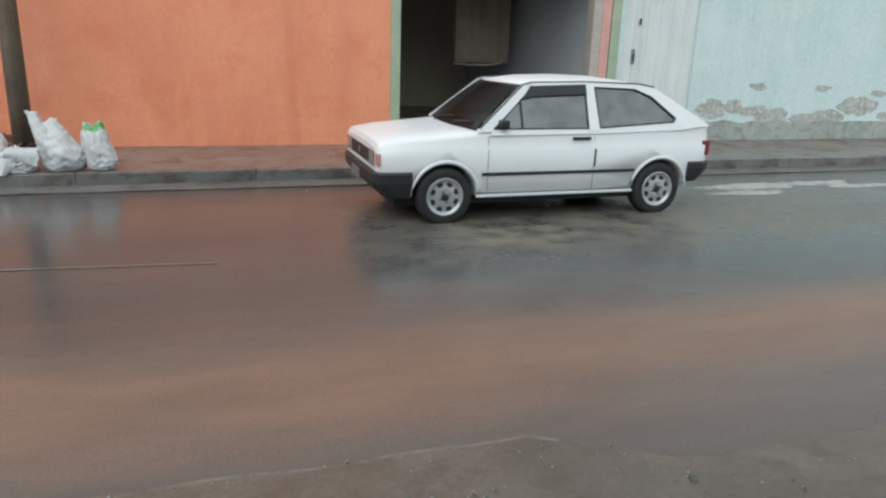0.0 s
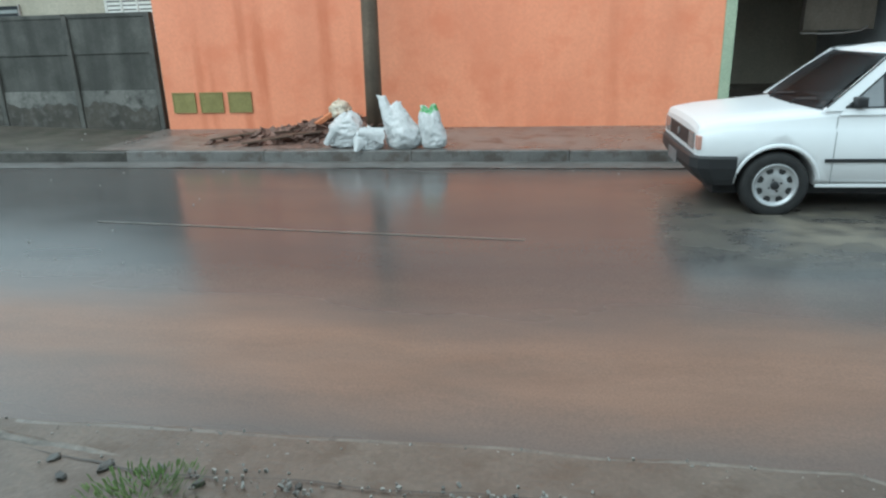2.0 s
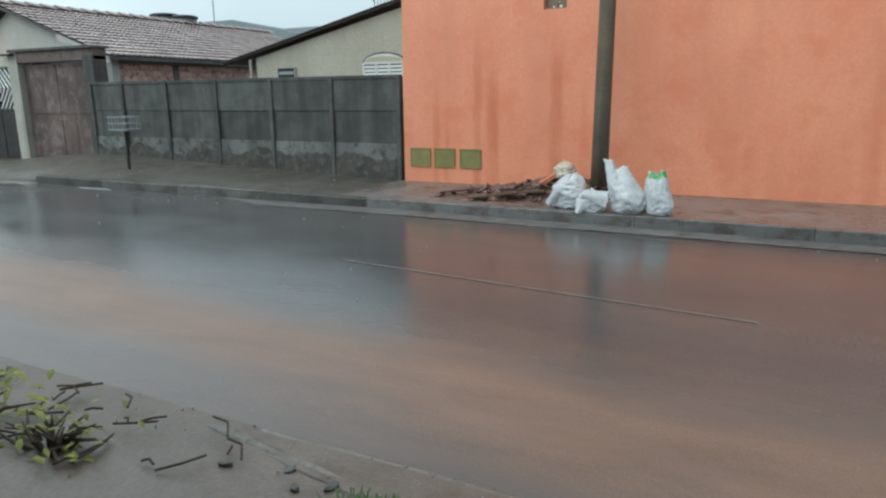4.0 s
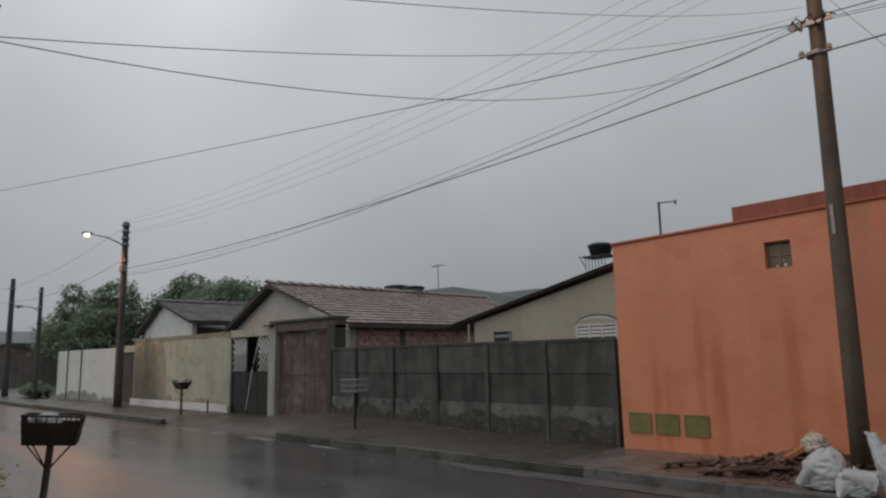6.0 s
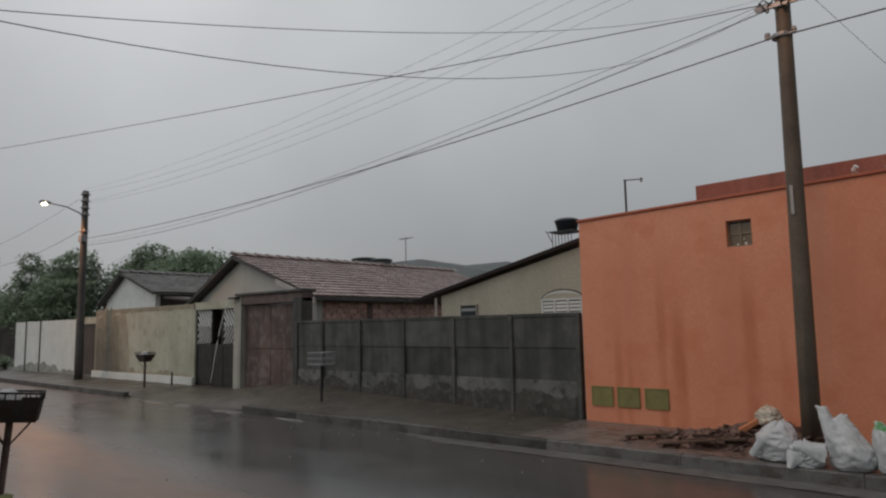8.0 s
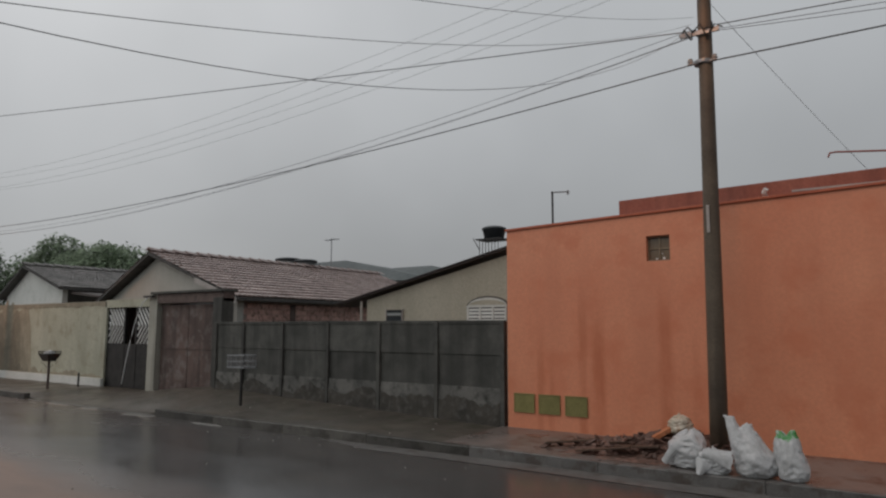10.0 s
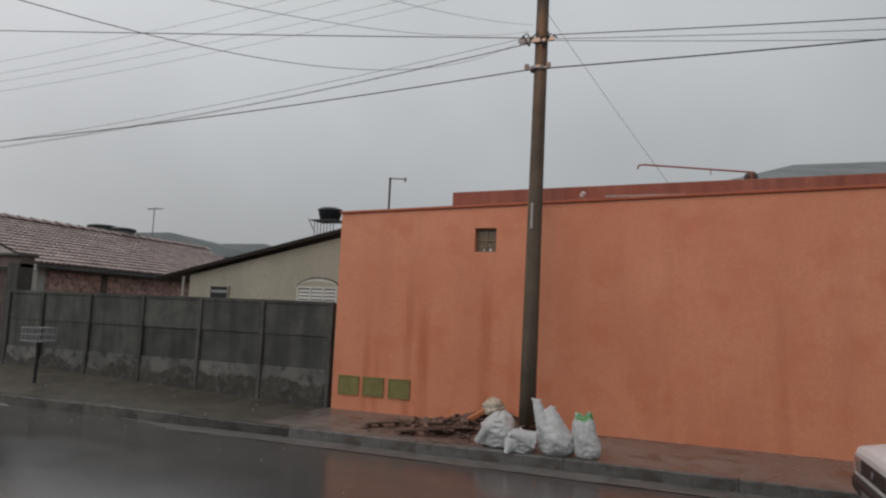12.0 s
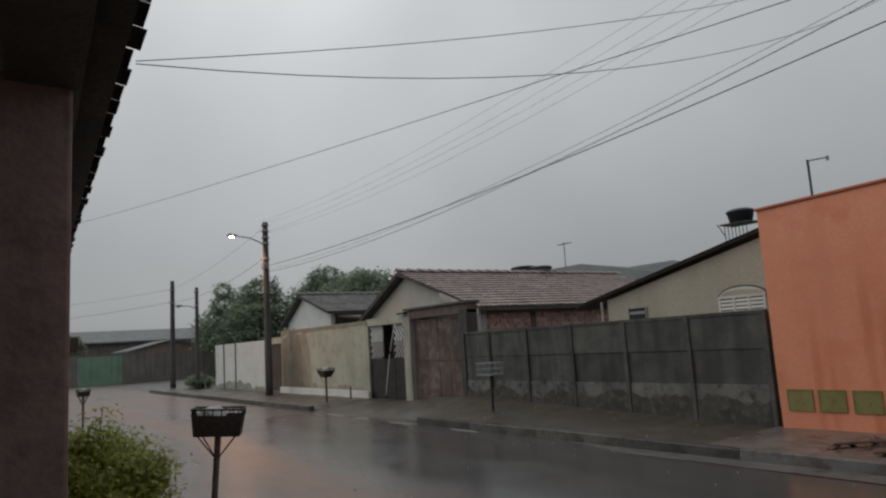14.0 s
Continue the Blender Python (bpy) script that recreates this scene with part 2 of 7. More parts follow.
M_FENCE = surface("mouldy_grey_concrete", (0.052, 0.053, 0.047), (0.105, 0.104, 0.094), 0.75, 2.2, 30, 0.5, streak=0.5, vary=0.22)
M_FENCE_BASE = surface("bare_grey_concrete", (0.10, 0.10, 0.093), (0.19, 0.185, 0.17), 0.7, 2.2, 30, 0.5, stain=(0.035, 0.036, 0.03), vary=0.15)
M_POST = surface("grey_concrete_post", (0.055, 0.055, 0.05), (0.11, 0.107, 0.096), 0.7, 3, 40, 0.4, streak=0.5, vary=0.15)
M_CREAM = surface("stained_cream_wall", (0.425, 0.43, 0.335), (0.505, 0.51, 0.41), 0.75, 0.8, 30, 0.2, streak=0.35, stain=(0.34, 0.32, 0.24), tone=0.6, runs=2.0)
M_BEIGE = surface("pale_beige_wall", (0.43, 0.395, 0.31), (0.50, 0.46, 0.37), 0.75, 0.8, 30, 0.1, streak=0.3, tone=0.7, runs=2.5)
M_GABLE = surface("grey_cream_gable", (0.42, 0.425, 0.39), (0.49, 0.49, 0.455), 0.75, 0.8, 30, 0.1, streak=0.3, tone=0.75, runs=2.5)
M_PILLAR = surface("stained_pale_pillar", (0.34, 0.33, 0.28), (0.44, 0.43, 0.375), 0.75, 1.5, 30, 0.3, streak=0.6, tone=0.6)
M_BROWNDOOR = surface("dark_brown_steel", (0.055, 0.04, 0.032), (0.09, 0.066, 0.052), 0.55, 1.6, 40, 0.2, streak=0.4)
M_WHITE_WALL = surface("weathered_white_wall", (0.66, 0.68, 0.65), (0.76, 0.77, 0.74), 0.75, 1.0, 30, 0.3, streak=0.12, stain=(0.60, 0.62, 0.58), tone=0.8, runs=3.0)
M_CYAN = surface("pale_cyan_paint", (0.57, 0.685, 0.675), (0.64, 0.74, 0.725), 0.6, 0.9, 35, 0.15, streak=0.08, stain=(0.62, 0.72, 0.71))
M_PEEL = surface("bare_grey_plaster", (0.32, 0.33, 0.30), (0.48, 0.485, 0.45), 0.85, 6, 60, 0.6, stain=(0.60, 0.62, 0.58))
M_DOORWHITE = surface("white_painted_steel", (0.66, 0.69, 0.68), (0.74, 0.76, 0.75), 0.4, 1.5, 60, 0.1, streak=0.2)
M_GREENTRIM = surface("pale_green_trim", (0.30, 0.38, 0.27), (0.40, 0.47, 0.34), 0.6, 3, 50, 0.2)
M_PINKTRIM = surface("pink_trim", (0.60, 0.30, 0.27), (0.68, 0.40, 0.35), 0.6, 3, 50, 0.2)
M_BEIGETRIM = surface("beige_trim", (0.40, 0.36, 0.32), (0.50, 0.46, 0.41), 0.6, 3, 50, 0.2)
M_INSIDE = surface("dim_grey_plaster", (0.52, 0.54, 0.56), (0.60, 0.62, 0.64), 0.8, 1, 30, 0.2)
M_OLIVE = surface("olive_meter_cover", (0.20, 0.18, 0.06), (0.265, 0.24, 0.085), 0.5, 5, 60, 0.15)
M_BRICK = surface("raw_red_brick", (0.50, 0.30, 0.255), (0.62, 0.41, 0.355), 0.8, 3, 50, 0.5, vary=0.16, island=True, stain=(0.10, 0.07, 0.06))
M_MORTAR = surface("grey_mortar", (0.26, 0.20, 0.18), (0.34, 0.27, 0.245), 0.85, 3, 50, 0.4)
M_TILE = surface("faded_clay_roof_tile", (0.27, 0.195, 0.175), (0.42, 0.325, 0.30), 0.42, 1.2, 30, 0.4, vary=0.2, island=True, stain=(0.19, 0.14, 0.125))
M_TILE_DARK = surface("dark_clay_roof_tile", (0.055, 0.045, 0.042), (0.11, 0.085, 0.075), 0.6, 1.2, 30, 0.4, vary=0.3, island=True)
M_TILE_GREY = surface("rain_grey_roof_tile", (0.14, 0.135, 0.13), (0.23, 0.215, 0.205), 0.45, 1.2, 30, 0.4, vary=0.25, island=True)
M_FIBRE = surface("grey_fibre_cement_roof", (0.14, 0.15, 0.15), (0.22, 0.23, 0.23), 0.6, 1.0, 20, 0.3, streak=0.3)
M_WOOD_DARK = surface("dark_wet_timber", (0.05, 0.048, 0.046), (0.10, 0.094, 0.088), 0.6, 3, 30, 0.5)
M_BARGE = surface("pale_barge_board", (0.38, 0.35, 0.33), (0.50, 0.46, 0.43), 0.6, 3, 40, 0.2)
M_RUST = surface("rusty_brown_steel", (0.075, 0.05, 0.043), (0.145, 0.096, 0.082), 0.6, 1.6, 40, 0.25, streak=0.6, stain=(0.19, 0.16, 0.148))
M_DARKSTEEL = surface("dark_painted_steel", (0.02, 0.02, 0.02), (0.045, 0.042, 0.04), 0.45, 5, 60, 0.2, metallic=0.2)
M_WHITESTEEL = surface("white_painted_bar", (0.70, 0.70, 0.68), (0.80, 0.80, 0.78), 0.5, 4, 60, 0.1)
M_GALV = surface("dull_galvanised_steel", (0.22, 0.23, 0.24), (0.34, 0.35, 0.36), 0.45, 6, 60, 0.15, metallic=0.6)
M_POLE = surface("wet_wooden_pole", (0.075, 0.055, 0.038), (0.15, 0.115, 0.08), 0.6, 1.6, 30, 0.5, streak=0.6)
M_POLE_GREY = surface("grey_concrete_pole", (0.055, 0.055, 0.052), (0.10, 0.097, 0.092), 0.7, 2, 40, 0.3, streak=0.4)
M_WIRE = plain("black_cable", (0.085, 0.088, 0.09), 0.6)
M_TANK = surface("black_plastic_tank", (0.018, 0.022, 0.026), (0.035, 0.042, 0.048), 0.35, 3, 40, 0.1)
M_BAG = surface("white_woven_sack", (0.53, 0.54, 0.54), (0.64, 0.65, 0.66), 0.45, 4, 30, 0.1, stain=(0.46, 0.47, 0.47), grainy=0.5)
M_BAG_CREAM = surface("cream_plastic_bag", (0.62, 0.54, 0.42), (0.74, 0.68, 0.58), 0.4, 6, 60, 0.3, stain=(0.42, 0.28, 0.18))
M_BAG_GREEN = surface("green_printed_sack", (0.06, 0.30, 0.07), (0.12, 0.42, 0.13), 0.45, 8, 80, 0.3, stain=(0.6, 0.66, 0.6))
M_RUBBLE = surface("broken_clay_rubble", (0.14, 0.083, 0.064), (0.27, 0.16, 0.125), 0.55, 6, 60, 0.5, vary=0.45, stain=(0.06, 0.045, 0.035))
M_BRICK_ORANGE = surface("orange_clay_block", (0.50, 0.17, 0.07), (0.60, 0.24, 0.11), 0.6, 6, 60, 0.4)
M_BOARD = surface("wet_brown_board", (0.05, 0.032, 0.022), (0.10, 0.065, 0.045), 0.5, 8, 50, 0.4, vary=0.3)
M_LEAF = surface("green_leaf", (0.35, 0.39, 0.07), (0.54, 0.57, 0.16), 0.4, 3, 30, 0.1, vary=0.4, island=True)
M_LEAF_DARK = surface("dark_tree_leaf", (0.23, 0.30, 0.20), (0.33, 0.39, 0.28), 0.6, 0.6, 8, 0.1, vary=0.5, island=True)
for lm in (M_LEAF, M_LEAF_DARK):
    lns, lls = lm.node_tree.nodes, lm.node_tree.links
    lp = lns["Principled BSDF"]
    thin = lns.new("ShaderNodeBsdfTranslucent")
    lls.new(lp.inputs["Base Color"].links[0].from_socket, thin.inputs["Color"])
    blend = lns.new("ShaderNodeMixShader")
    blend.inputs[0].default_value = 0.6
    lls.new(lp.outputs[0], blend.inputs[1])
    lls.new(thin.outputs[0], blend.inputs[2])
    lls.new(blend.outputs[0], lns["Material Output"].inputs["Surface"])
M_BARK = surface("brown_bark", (0.05, 0.036, 0.026), (0.10, 0.075, 0.055), 0.8, 5, 30, 0.5)
M_GREENWALL = surface("green_painted_wall", (0.20, 0.34, 0.24), (0.26, 0.41, 0.30), 0.7, 1, 20, 0.2, streak=0.3)
M_BROWNWALL = surface("brown_block_wall", (0.19, 0.17, 0.155), (0.27, 0.24, 0.22), 0.8, 1, 20, 0.3, streak=0.4)
M_HILL = surface("distant_grey_roof", (0.10, 0.115, 0.115), (0.15, 0.165, 0.165), 0.8, 0.15, 2, 0.0)
# dark plaster for beam, pier and pot, also the carport's painted-in shade
M_PLASTER_DARK = surface("damp_and_shade_plaster", (0.10, 0.072, 0.064), (0.17, 0.125, 0.11), 0.75, 3, 30, 0.5, stain=(0.075, 0.055, 0.052))
M_PORCH = surface("damp_red_brown_plaster", (0.23, 0.155, 0.14), (0.33, 0.235, 0.215), 0.7, 2.2, 30, 0.5, streak=0.5, stain=(0.17, 0.11, 0.105), tone=0.7, runs=3.0)
M_PAINT = plain("white_car_paint", (0.76, 0.77, 0.78), 0.28, 0.0, 0.6, uneven=0.1)
M_BLACKPLASTIC = plain("black_bumper_plastic", (0.022, 0.023, 0.025), 0.5)
M_RUBBER = surface("tyre_rubber", (0.014, 0.014, 0.015), (0.028, 0.028, 0.028), 0.7, 8, 60, 0.3)
M_RIM = plain("silver_steel_wheel", (0.52, 0.53, 0.54), 0.36, 0.5)


def thin_glass(name, tint, shine, rough):
    """A tinted pane: what lies behind shows darkened, with a mirrored sheen over it."""
    m, ns, ls, p = nodes_of(name)
    ns.remove(p)
    clear, sheen, both = ns.new("ShaderNodeBsdfTransparent"), ns.new("ShaderNodeBsdfGlossy"), ns.new("ShaderNodeMixShader")
    clear.inputs["Color"].default_value = (*tint, 1)
    sheen.inputs["Roughness"].default_value = rough
    wet = noise_of(ns, ls, ns.new("ShaderNodeTexCoord").outputs["Object"], 6, 4)
    ls.new(ramp(ns, ls, wet, [(0.3, (shine * 0.8,) * 3), (0.7, (shine * 1.2,) * 3)]), both.inputs[0])
    ls.new(clear.outputs[0], both.inputs[1])
    ls.new(sheen.outputs[0], both.inputs[2])
    ls.new(both.outputs[0], ns["Material Output"].inputs["Surface"])
    return m


M_CARGLASS = thin_glass("tinted_car_glass", (0.22, 0.235, 0.25), 0.27, 0.2)
M_WINDSCREEN = thin_glass("dark_windscreen_glass", (0.34, 0.35, 0.36), 0.045, 0.35)
M_INTERIOR = plain("dark_car_interior", (0.03, 0.03, 0.032), 0.8)
M_LAMPGLASS = plain("clear_headlight_lens", (0.30, 0.32, 0.33), 0.1, 0.5)
M_SEAM = plain("grey_panel_gap", (0.22, 0.225, 0.23), 0.7)
M_AMBER = plain("amber_indicator_lens", (0.58, 0.33, 0.27), 0.25)
M_RED = plain("red_tail_lens", (0.22, 0.03, 0.03), 0.25)
M_PANE = plain("dark_window_pane", (0.05, 0.055, 0.06), 0.08)
M_LOUVRE = surface("white_louvre_paint", (0.62, 0.62, 0.58), (0.72, 0.72, 0.68), 0.5, 4, 50, 0.1)
M_GLOW = plain("lit_lamp_bulb", (1.0, 0.80, 0.55), 0.4, emit=18.0)
M_WATER = plain("foamy_falling_water", (0.88, 0.90, 0.91), 0.2)
M_GRASS = surface("wet_grass", (0.11, 0.18, 0.045), (0.21, 0.30, 0.09), 0.5, 2, 30, 0.1, vary=0.3, island=True)
M_PIPE = surface("red_oxide_pipe", (0.28, 0.08, 0.06), (0.36, 0.12, 0.09), 0.5, 4, 40, 0.1)


# ---- building helpers ----
def mesh_from(bm, name, unit=UNIT):
    me = bpy.data.meshes.new(name)
    for v in bm.verts:
        v.co *= unit
    bm.normal_update()
    bm.to_mesh(me)
    bm.free()
    return me


def part(name, bm, material, parent=None, label="", smooth=False, unit=UNIT):
    """One mesh object under a thing or a part."""
    me = mesh_from(bm, name, unit)
    me.materials.append(material)
    if smooth:
        for f in me.polygons:
            f.use_smooth = True
    ob = new(name, me)
    ob.parent = parent
    if label:
        ob["label"] = label
    return ob


def thing(name, at=(0, 0, 0), label="", category="", group="", kind="", turn=0.0):
    ob = new(name)
    ob.empty_display_size = 0.1
    ob.matrix_basis = pose(*(UNIT * v for v in at), 0, 0, turn)
    return tagged(ob, label, category, group, kind)


def bx(bm, x0, y0, z0, x1, y1, z1, bevel=0.0, m=None):
    vs = [bm.verts.new((x, y, z)) for z in (z0, z1) for y in (y0, y1) for x in (x0, x1)]
    if m is not None:
        for v in vs:
            v.co = m @ v.co
    fs = [bm.faces.new([vs[i] for i in q]) for q in ((0, 2, 3, 1), (4, 5, 7, 6), (0, 1, 5, 4), (2, 6, 7, 3), (0, 4, 6, 2), (1, 3, 7, 5))]
    if bevel:
        bmesh.ops.bevel(bm, geom=list({e for f in fs for e in f.edges}), offset=bevel, segments=2, affect="EDGES", profile=0.6)
    return bm


def box(x0, y0, z0, x1, y1, z1, bevel=0.0, m=None):
    return bx(bmesh.new(), x0, y0, z0, x1, y1, z1, bevel, m)


def tube(bm, pts, r, seg=8, caps=True):
    """A round bar along points; r is one radius or one for each point."""
    pts = [Vector(p) for p in pts]
    rs = r if isinstance(r, (list, tuple)) else [r] * len(pts)
    rings = []
    for i, p in enumerate(pts):
        d = (pts[min(i + 1, len(pts) - 1)] - pts[max(i - 1, 0)]).normalized()
        u = d.cross(Vector((0, 0, 1)) if abs(d.z) < 0.95 else Vector((1, 0, 0))).normalized()
        w = d.cross(u)
        rings.append([bm.verts.new(p + rs[i] * (math.cos(2 * math.pi * k / seg) * u + math.sin(2 * math.pi * k / seg) * w)) for k in range(seg)])
    for a, b in zip(rings, rings[1:]):
        for k in range(seg):
            bm.faces.new((a[k], a[(k + 1) % seg], b[(k + 1) % seg], b[k]))
    if caps:
        bm.faces.new(rings[0][::-1])
        bm.faces.new(rings[-1])
    return bm


def rod(p, q, r, seg=8, r2=None):
    return tube(bmesh.new(), [p, q], [r, r if r2 is None else r2], seg)


def lathe(profile, seg=24, axis="z"):
    """Turns (radius, height) pairs round an axis."""
    bm = bmesh.new()
    rings = []
    for r, h in profile:
        ring = []
        for k in range(seg):
            a = 2 * math.pi * k / seg
            c = (r * math.cos(a), r * math.sin(a), h)
            if axis == "y":
                c = (r * math.cos(a), h, r * math.sin(a))
            ring.append(bm.verts.new(c))
        rings.append(ring)
    for a, b in zip(rings, rings[1:]):
        for k in range(seg):
            bm.faces.new((a[k], a[(k + 1) % seg], b[(k + 1) % seg], b[k]))
    bm.faces.new(rings[0][::-1])
    bm.faces.new(rings[-1])
    bmesh.ops.recalc_face_normals(bm, faces=bm.faces)
    return bm


def prism(outline, y0, y1):
    """An outline in x and z, drawn from y0 to y1."""
    bm = bmesh.new()
    a = [bm.verts.new((x, y0, z)) for x, z in outline]
    b = [bm.verts.new((x, y1, z)) for x, z in outline]
    bm.faces.new(a)
    bm.faces.new(b[::-1])
    n = len(a)
    for i in range(n):
        bm.faces.new((a[i], b[i], b[(i + 1) % n], a[(i + 1) % n]))
    bmesh.ops.recalc_face_normals(bm, faces=bm.faces)
    return bm


def wall_x(bm, x0, x1, y0, y1, z0, z1, openings=()):
    """A wall along x from y0 to y1 in depth, with openings (x0, z0, x1, z1) that go through it."""
    xs = sorted({x0, x1, *[o[0] for o in openings], *[o[2] for o in openings]})
    for a, b in zip(xs, xs[1:]):
        holes = sorted((o[1], o[3]) for o in openings if o[0] <= a + 1e-6 and o[2] >= b - 1e-6)
        z = z0
        for lo, hi in holes:
            if lo > z:
                bx(bm, a, y0, z, b, y1, lo)
            z = hi
        if z < z1:
            bx(bm, a, y0, z, b, y1, z1)
    bmesh.ops.remove_doubles(bm, verts=bm.verts, dist=1e-5)
    return bm


# ---- ground, road and pavements ----
def sheet(name, xs, ys, height, material, label, kind="structure"):
    """A ground sheet over a grid, with a height for each point."""
    bm = bmesh.new()
    rows = [[bm.verts.new((x, y, height(x, y))) for x in xs] for y in ys]
    for a, b in zip(rows, rows[1:]):
        for i in range(len(xs) - 1):
            bm.faces.new((a[i], a[i + 1], b[i + 1], b[i]))
    return tagged(part(name, bm, material, smooth=True), label, name.replace("_", " "), kind=kind)


def span(a, b, n):
    return [a + (b - a) * i / n for i in range(n + 1)]


tagged(part("ground", box(-900, -900, -0.3, 900, 900, -0.02), M_EARTH), "wet reddish earth reaching the horizon", "ground", kind="structure")


def road_height(x, y):
    crown = 0.03 * (1 - ((y - 3.8) / 2.6) ** 2)
    return crown + 0.006 * noise.noise((x * 0.6, y * 0.9, 3)) - 0.004


sheet("road", span(-49, 44, 310), span(1.1, 6.32, 24), road_height, M_ROAD, "rain-wet asphalt street with red mud water")


def verge_height(x, y):
    rise = 0.21 * max(0, min(1, (-5.2 - x) / 5.5)) * max(0, min(1, (y - 6.5) / 1.3)) * max(0.0, min(1, (x + 14.2) / 2.2))
    way = max(0.0, min(1.0, (x + 16.3) / 0.9, (-10.5 - x) / 0.9))
    ramp_down = 0.112 * way * way * (3 - 2 * way) * max(0, min(1, (7.7 - y) / 1.2))
    return 0.115 + rise - ramp_down + 0.016 * noise.noise((x * 1.3, y * 1.7, 0)) + 0.008 * noise.noise((x * 5, y * 5, 4))


sheet("verge", span(-34, -5.05, 190), span(6.4, 8.4, 20), verge_height, M_EARTH, "muddy earth pavement beside the dark fence")
sheet("pavement", span(-5.06, 40, 130), span(6.4, 7.95, 10),
      lambda x, y: 0.12 + 0.012 * (y - 6.4) + 0.004 * noise.noise((x, y * 2, 1)), M_PAVE, "wet reddish concrete pavement before the orange wall")


def near_edge(x):
    return 1.405 + 0.03 * noise.noise((x * 0.9, 0, 7)) + 0.015 * noise.noise((x * 3.1, 0, 9)) - 0.30 * max(0, min(1, (x - 0.9) / 0.5))


def near_height(x, y):
    k = max(0.0, min(1.0, (y - near_edge(x) + 0.45) / 0.45))
    return 0.075 - 0.06 * k * k * (3 - 2 * k) + 0.010 * (1 - 0.7 * k) * noise.noise((x * 1.5, y * 1.5, 2))


def near_pavement():
    bm = bmesh.new()
    xs, n = span(-34, 30, 420), 16
    cols = []
    for x in xs:
        e = near_edge(x)
        col = []
        for i in range(n + 1):
            y = -2.6 + (e + 2.6) * i / n
            z = near_height(x, y)
            col.append(bm.verts.new((x, y, z)))
        col.append(bm.verts.new((x, e + 0.05 + 0.03 * noise.noise((x * 7, 1, 1)), -0.02)))
        cols.append(col)
    for a, b in zip(cols, cols[1:]):
        for i in range(len(a) - 1):
            bm.faces.new((a[i], b[i], b[i + 1], a[i + 1]))
    bmesh.ops.recalc_face_normals(bm, faces=bm.faces)
    return tagged(part("near_pavement", bm, M_NEAR), "cracked old concrete pavement with a broken edge", "pavement", kind="structure")


near_pavement()
sheet("gutter", span(-8.2, 40, 240), span(5.98, 6.31, 6), lambda x, y: 0.012 - 0.018 * max(0.0, min(1.0, (-4.4 - x) / 3.4)) + 0.004 * noise.noise((x * 2, y, 0)), M_KERB, "wet concrete gutter strip along the kerb")

# the far end of the street
tagged(part("far_cross_wall", box(-52, 8.3, -0.02, -51.7, 30, 1.95), M_BROWNWALL), "brown block wall across the street's end", "wall", kind="structure")
tagged(part("far_green_wall", box(-52, 5.6, -0.02, -51.7, 8.3, 1.9), M_GREENWALL), "green painted wall at the street's end", "wall", kind="structure")
tagged(part("far_side_wall", box(-52, -14, -0.02, -51.7, 5.6, 2.0), M_BROWNWALL), "brown block wall at the street's end", "wall", kind="structure")


# ---- the orange building ----
orange = thing("orange_building", (0, 0, 0), "wet orange stucco building with a dark garage opening", "building")
bm = wall_x(bmesh.new(), -4.965, 1.925, 7.9, 8.1, 0.0, 2.9, [(-2.94, 2.35, -2.645, 2.67)])
for v in bm.verts:
    if v.co.z > 2.85:
        v.co.z = 2.885 + 0.03 * (v.co.x + 5)
part("front_wall", bm, M_ORANGE, orange)
bm = box(-4.965, 8.1, 0.0, -4.8, 16, 2.885)
part("side_wall", bm, M_ORANGE, orange)
bm = bmesh.new()
bx(bm, -4.985, 7.87, 2.888, 1.945, 8.14, 2.922, 0.008)
for v in bm.verts:
    v.co.z += 0.03 * (v.co.x + 5)
part("wall_cap", bm, M_ORANGE_CAP, orange, "dark orange wall cap")
bm = box(-3.43, 8.3, 2.9, 5.0, 8.45, 3.24, 0.01)
for v in bm.verts:
    if v.co.z > 3.1:
        v.co.z += 0.018 * (v.co.x + 3.43)
part("parapet", bm, M_PARAPET, orange, "faded red upper parapet")
for xa, xb in ((-1.30, -0.29), (0.26, 1.6)):
    part("parapet_ledge", box(xa, 8.27, 3.115, xb, 8.3, 3.14, 0.004), M_BARGE, orange, "pale cement ledge")
part("parapet_return", box(-3.43, 8.45, 2.9, -3.28, 15, 3.24), M_PARAPET, orange, "faded red upper parapet")
part("flat_roof", box(-4.8, 8.1, 2.72, 5.0, 16, 2.8), M_FIBRE, orange, "grey flat roof")
part("lintel", box(1.925, 7.92, 2.35, 4.95, 8.1, 3.05), M_ORANGE, orange)
part("garage_ceiling", box(1.7, 8.1, 2.35, 4.97, 16, 2.45), M_INSIDE, orange)
part("garage_back_wall", box(1.6, 14.6, 0.0, 5.1, 14.8, 2.35), M_INSIDE, orange)
part("garage_left_wall", box(1.7, 8.1, 0.0, 1.86, 14.6, 2.35), M_INSIDE, orange)
part("garage_right_wall", box(4.86, 8.1, 0.0, 4.98, 14.6, 2.35), M_INSIDE, orange)
part("garage_floor", box(1.86, 7.95, 0.05, 4.86, 14.6, 0.14), M_PAVE, orange)
M_DIMPANEL = surface("dim_beige_plaster", (0.24, 0.205, 0.165), (0.33, 0.28, 0.23), 0.8, 2, 30, 0.3, streak=0.4)
part("garage_pier", box(3.66, 10.6, 1.12, 4.62, 10.75, 2.35), M_DIMPANEL, orange, "dim beige inner wall panel")
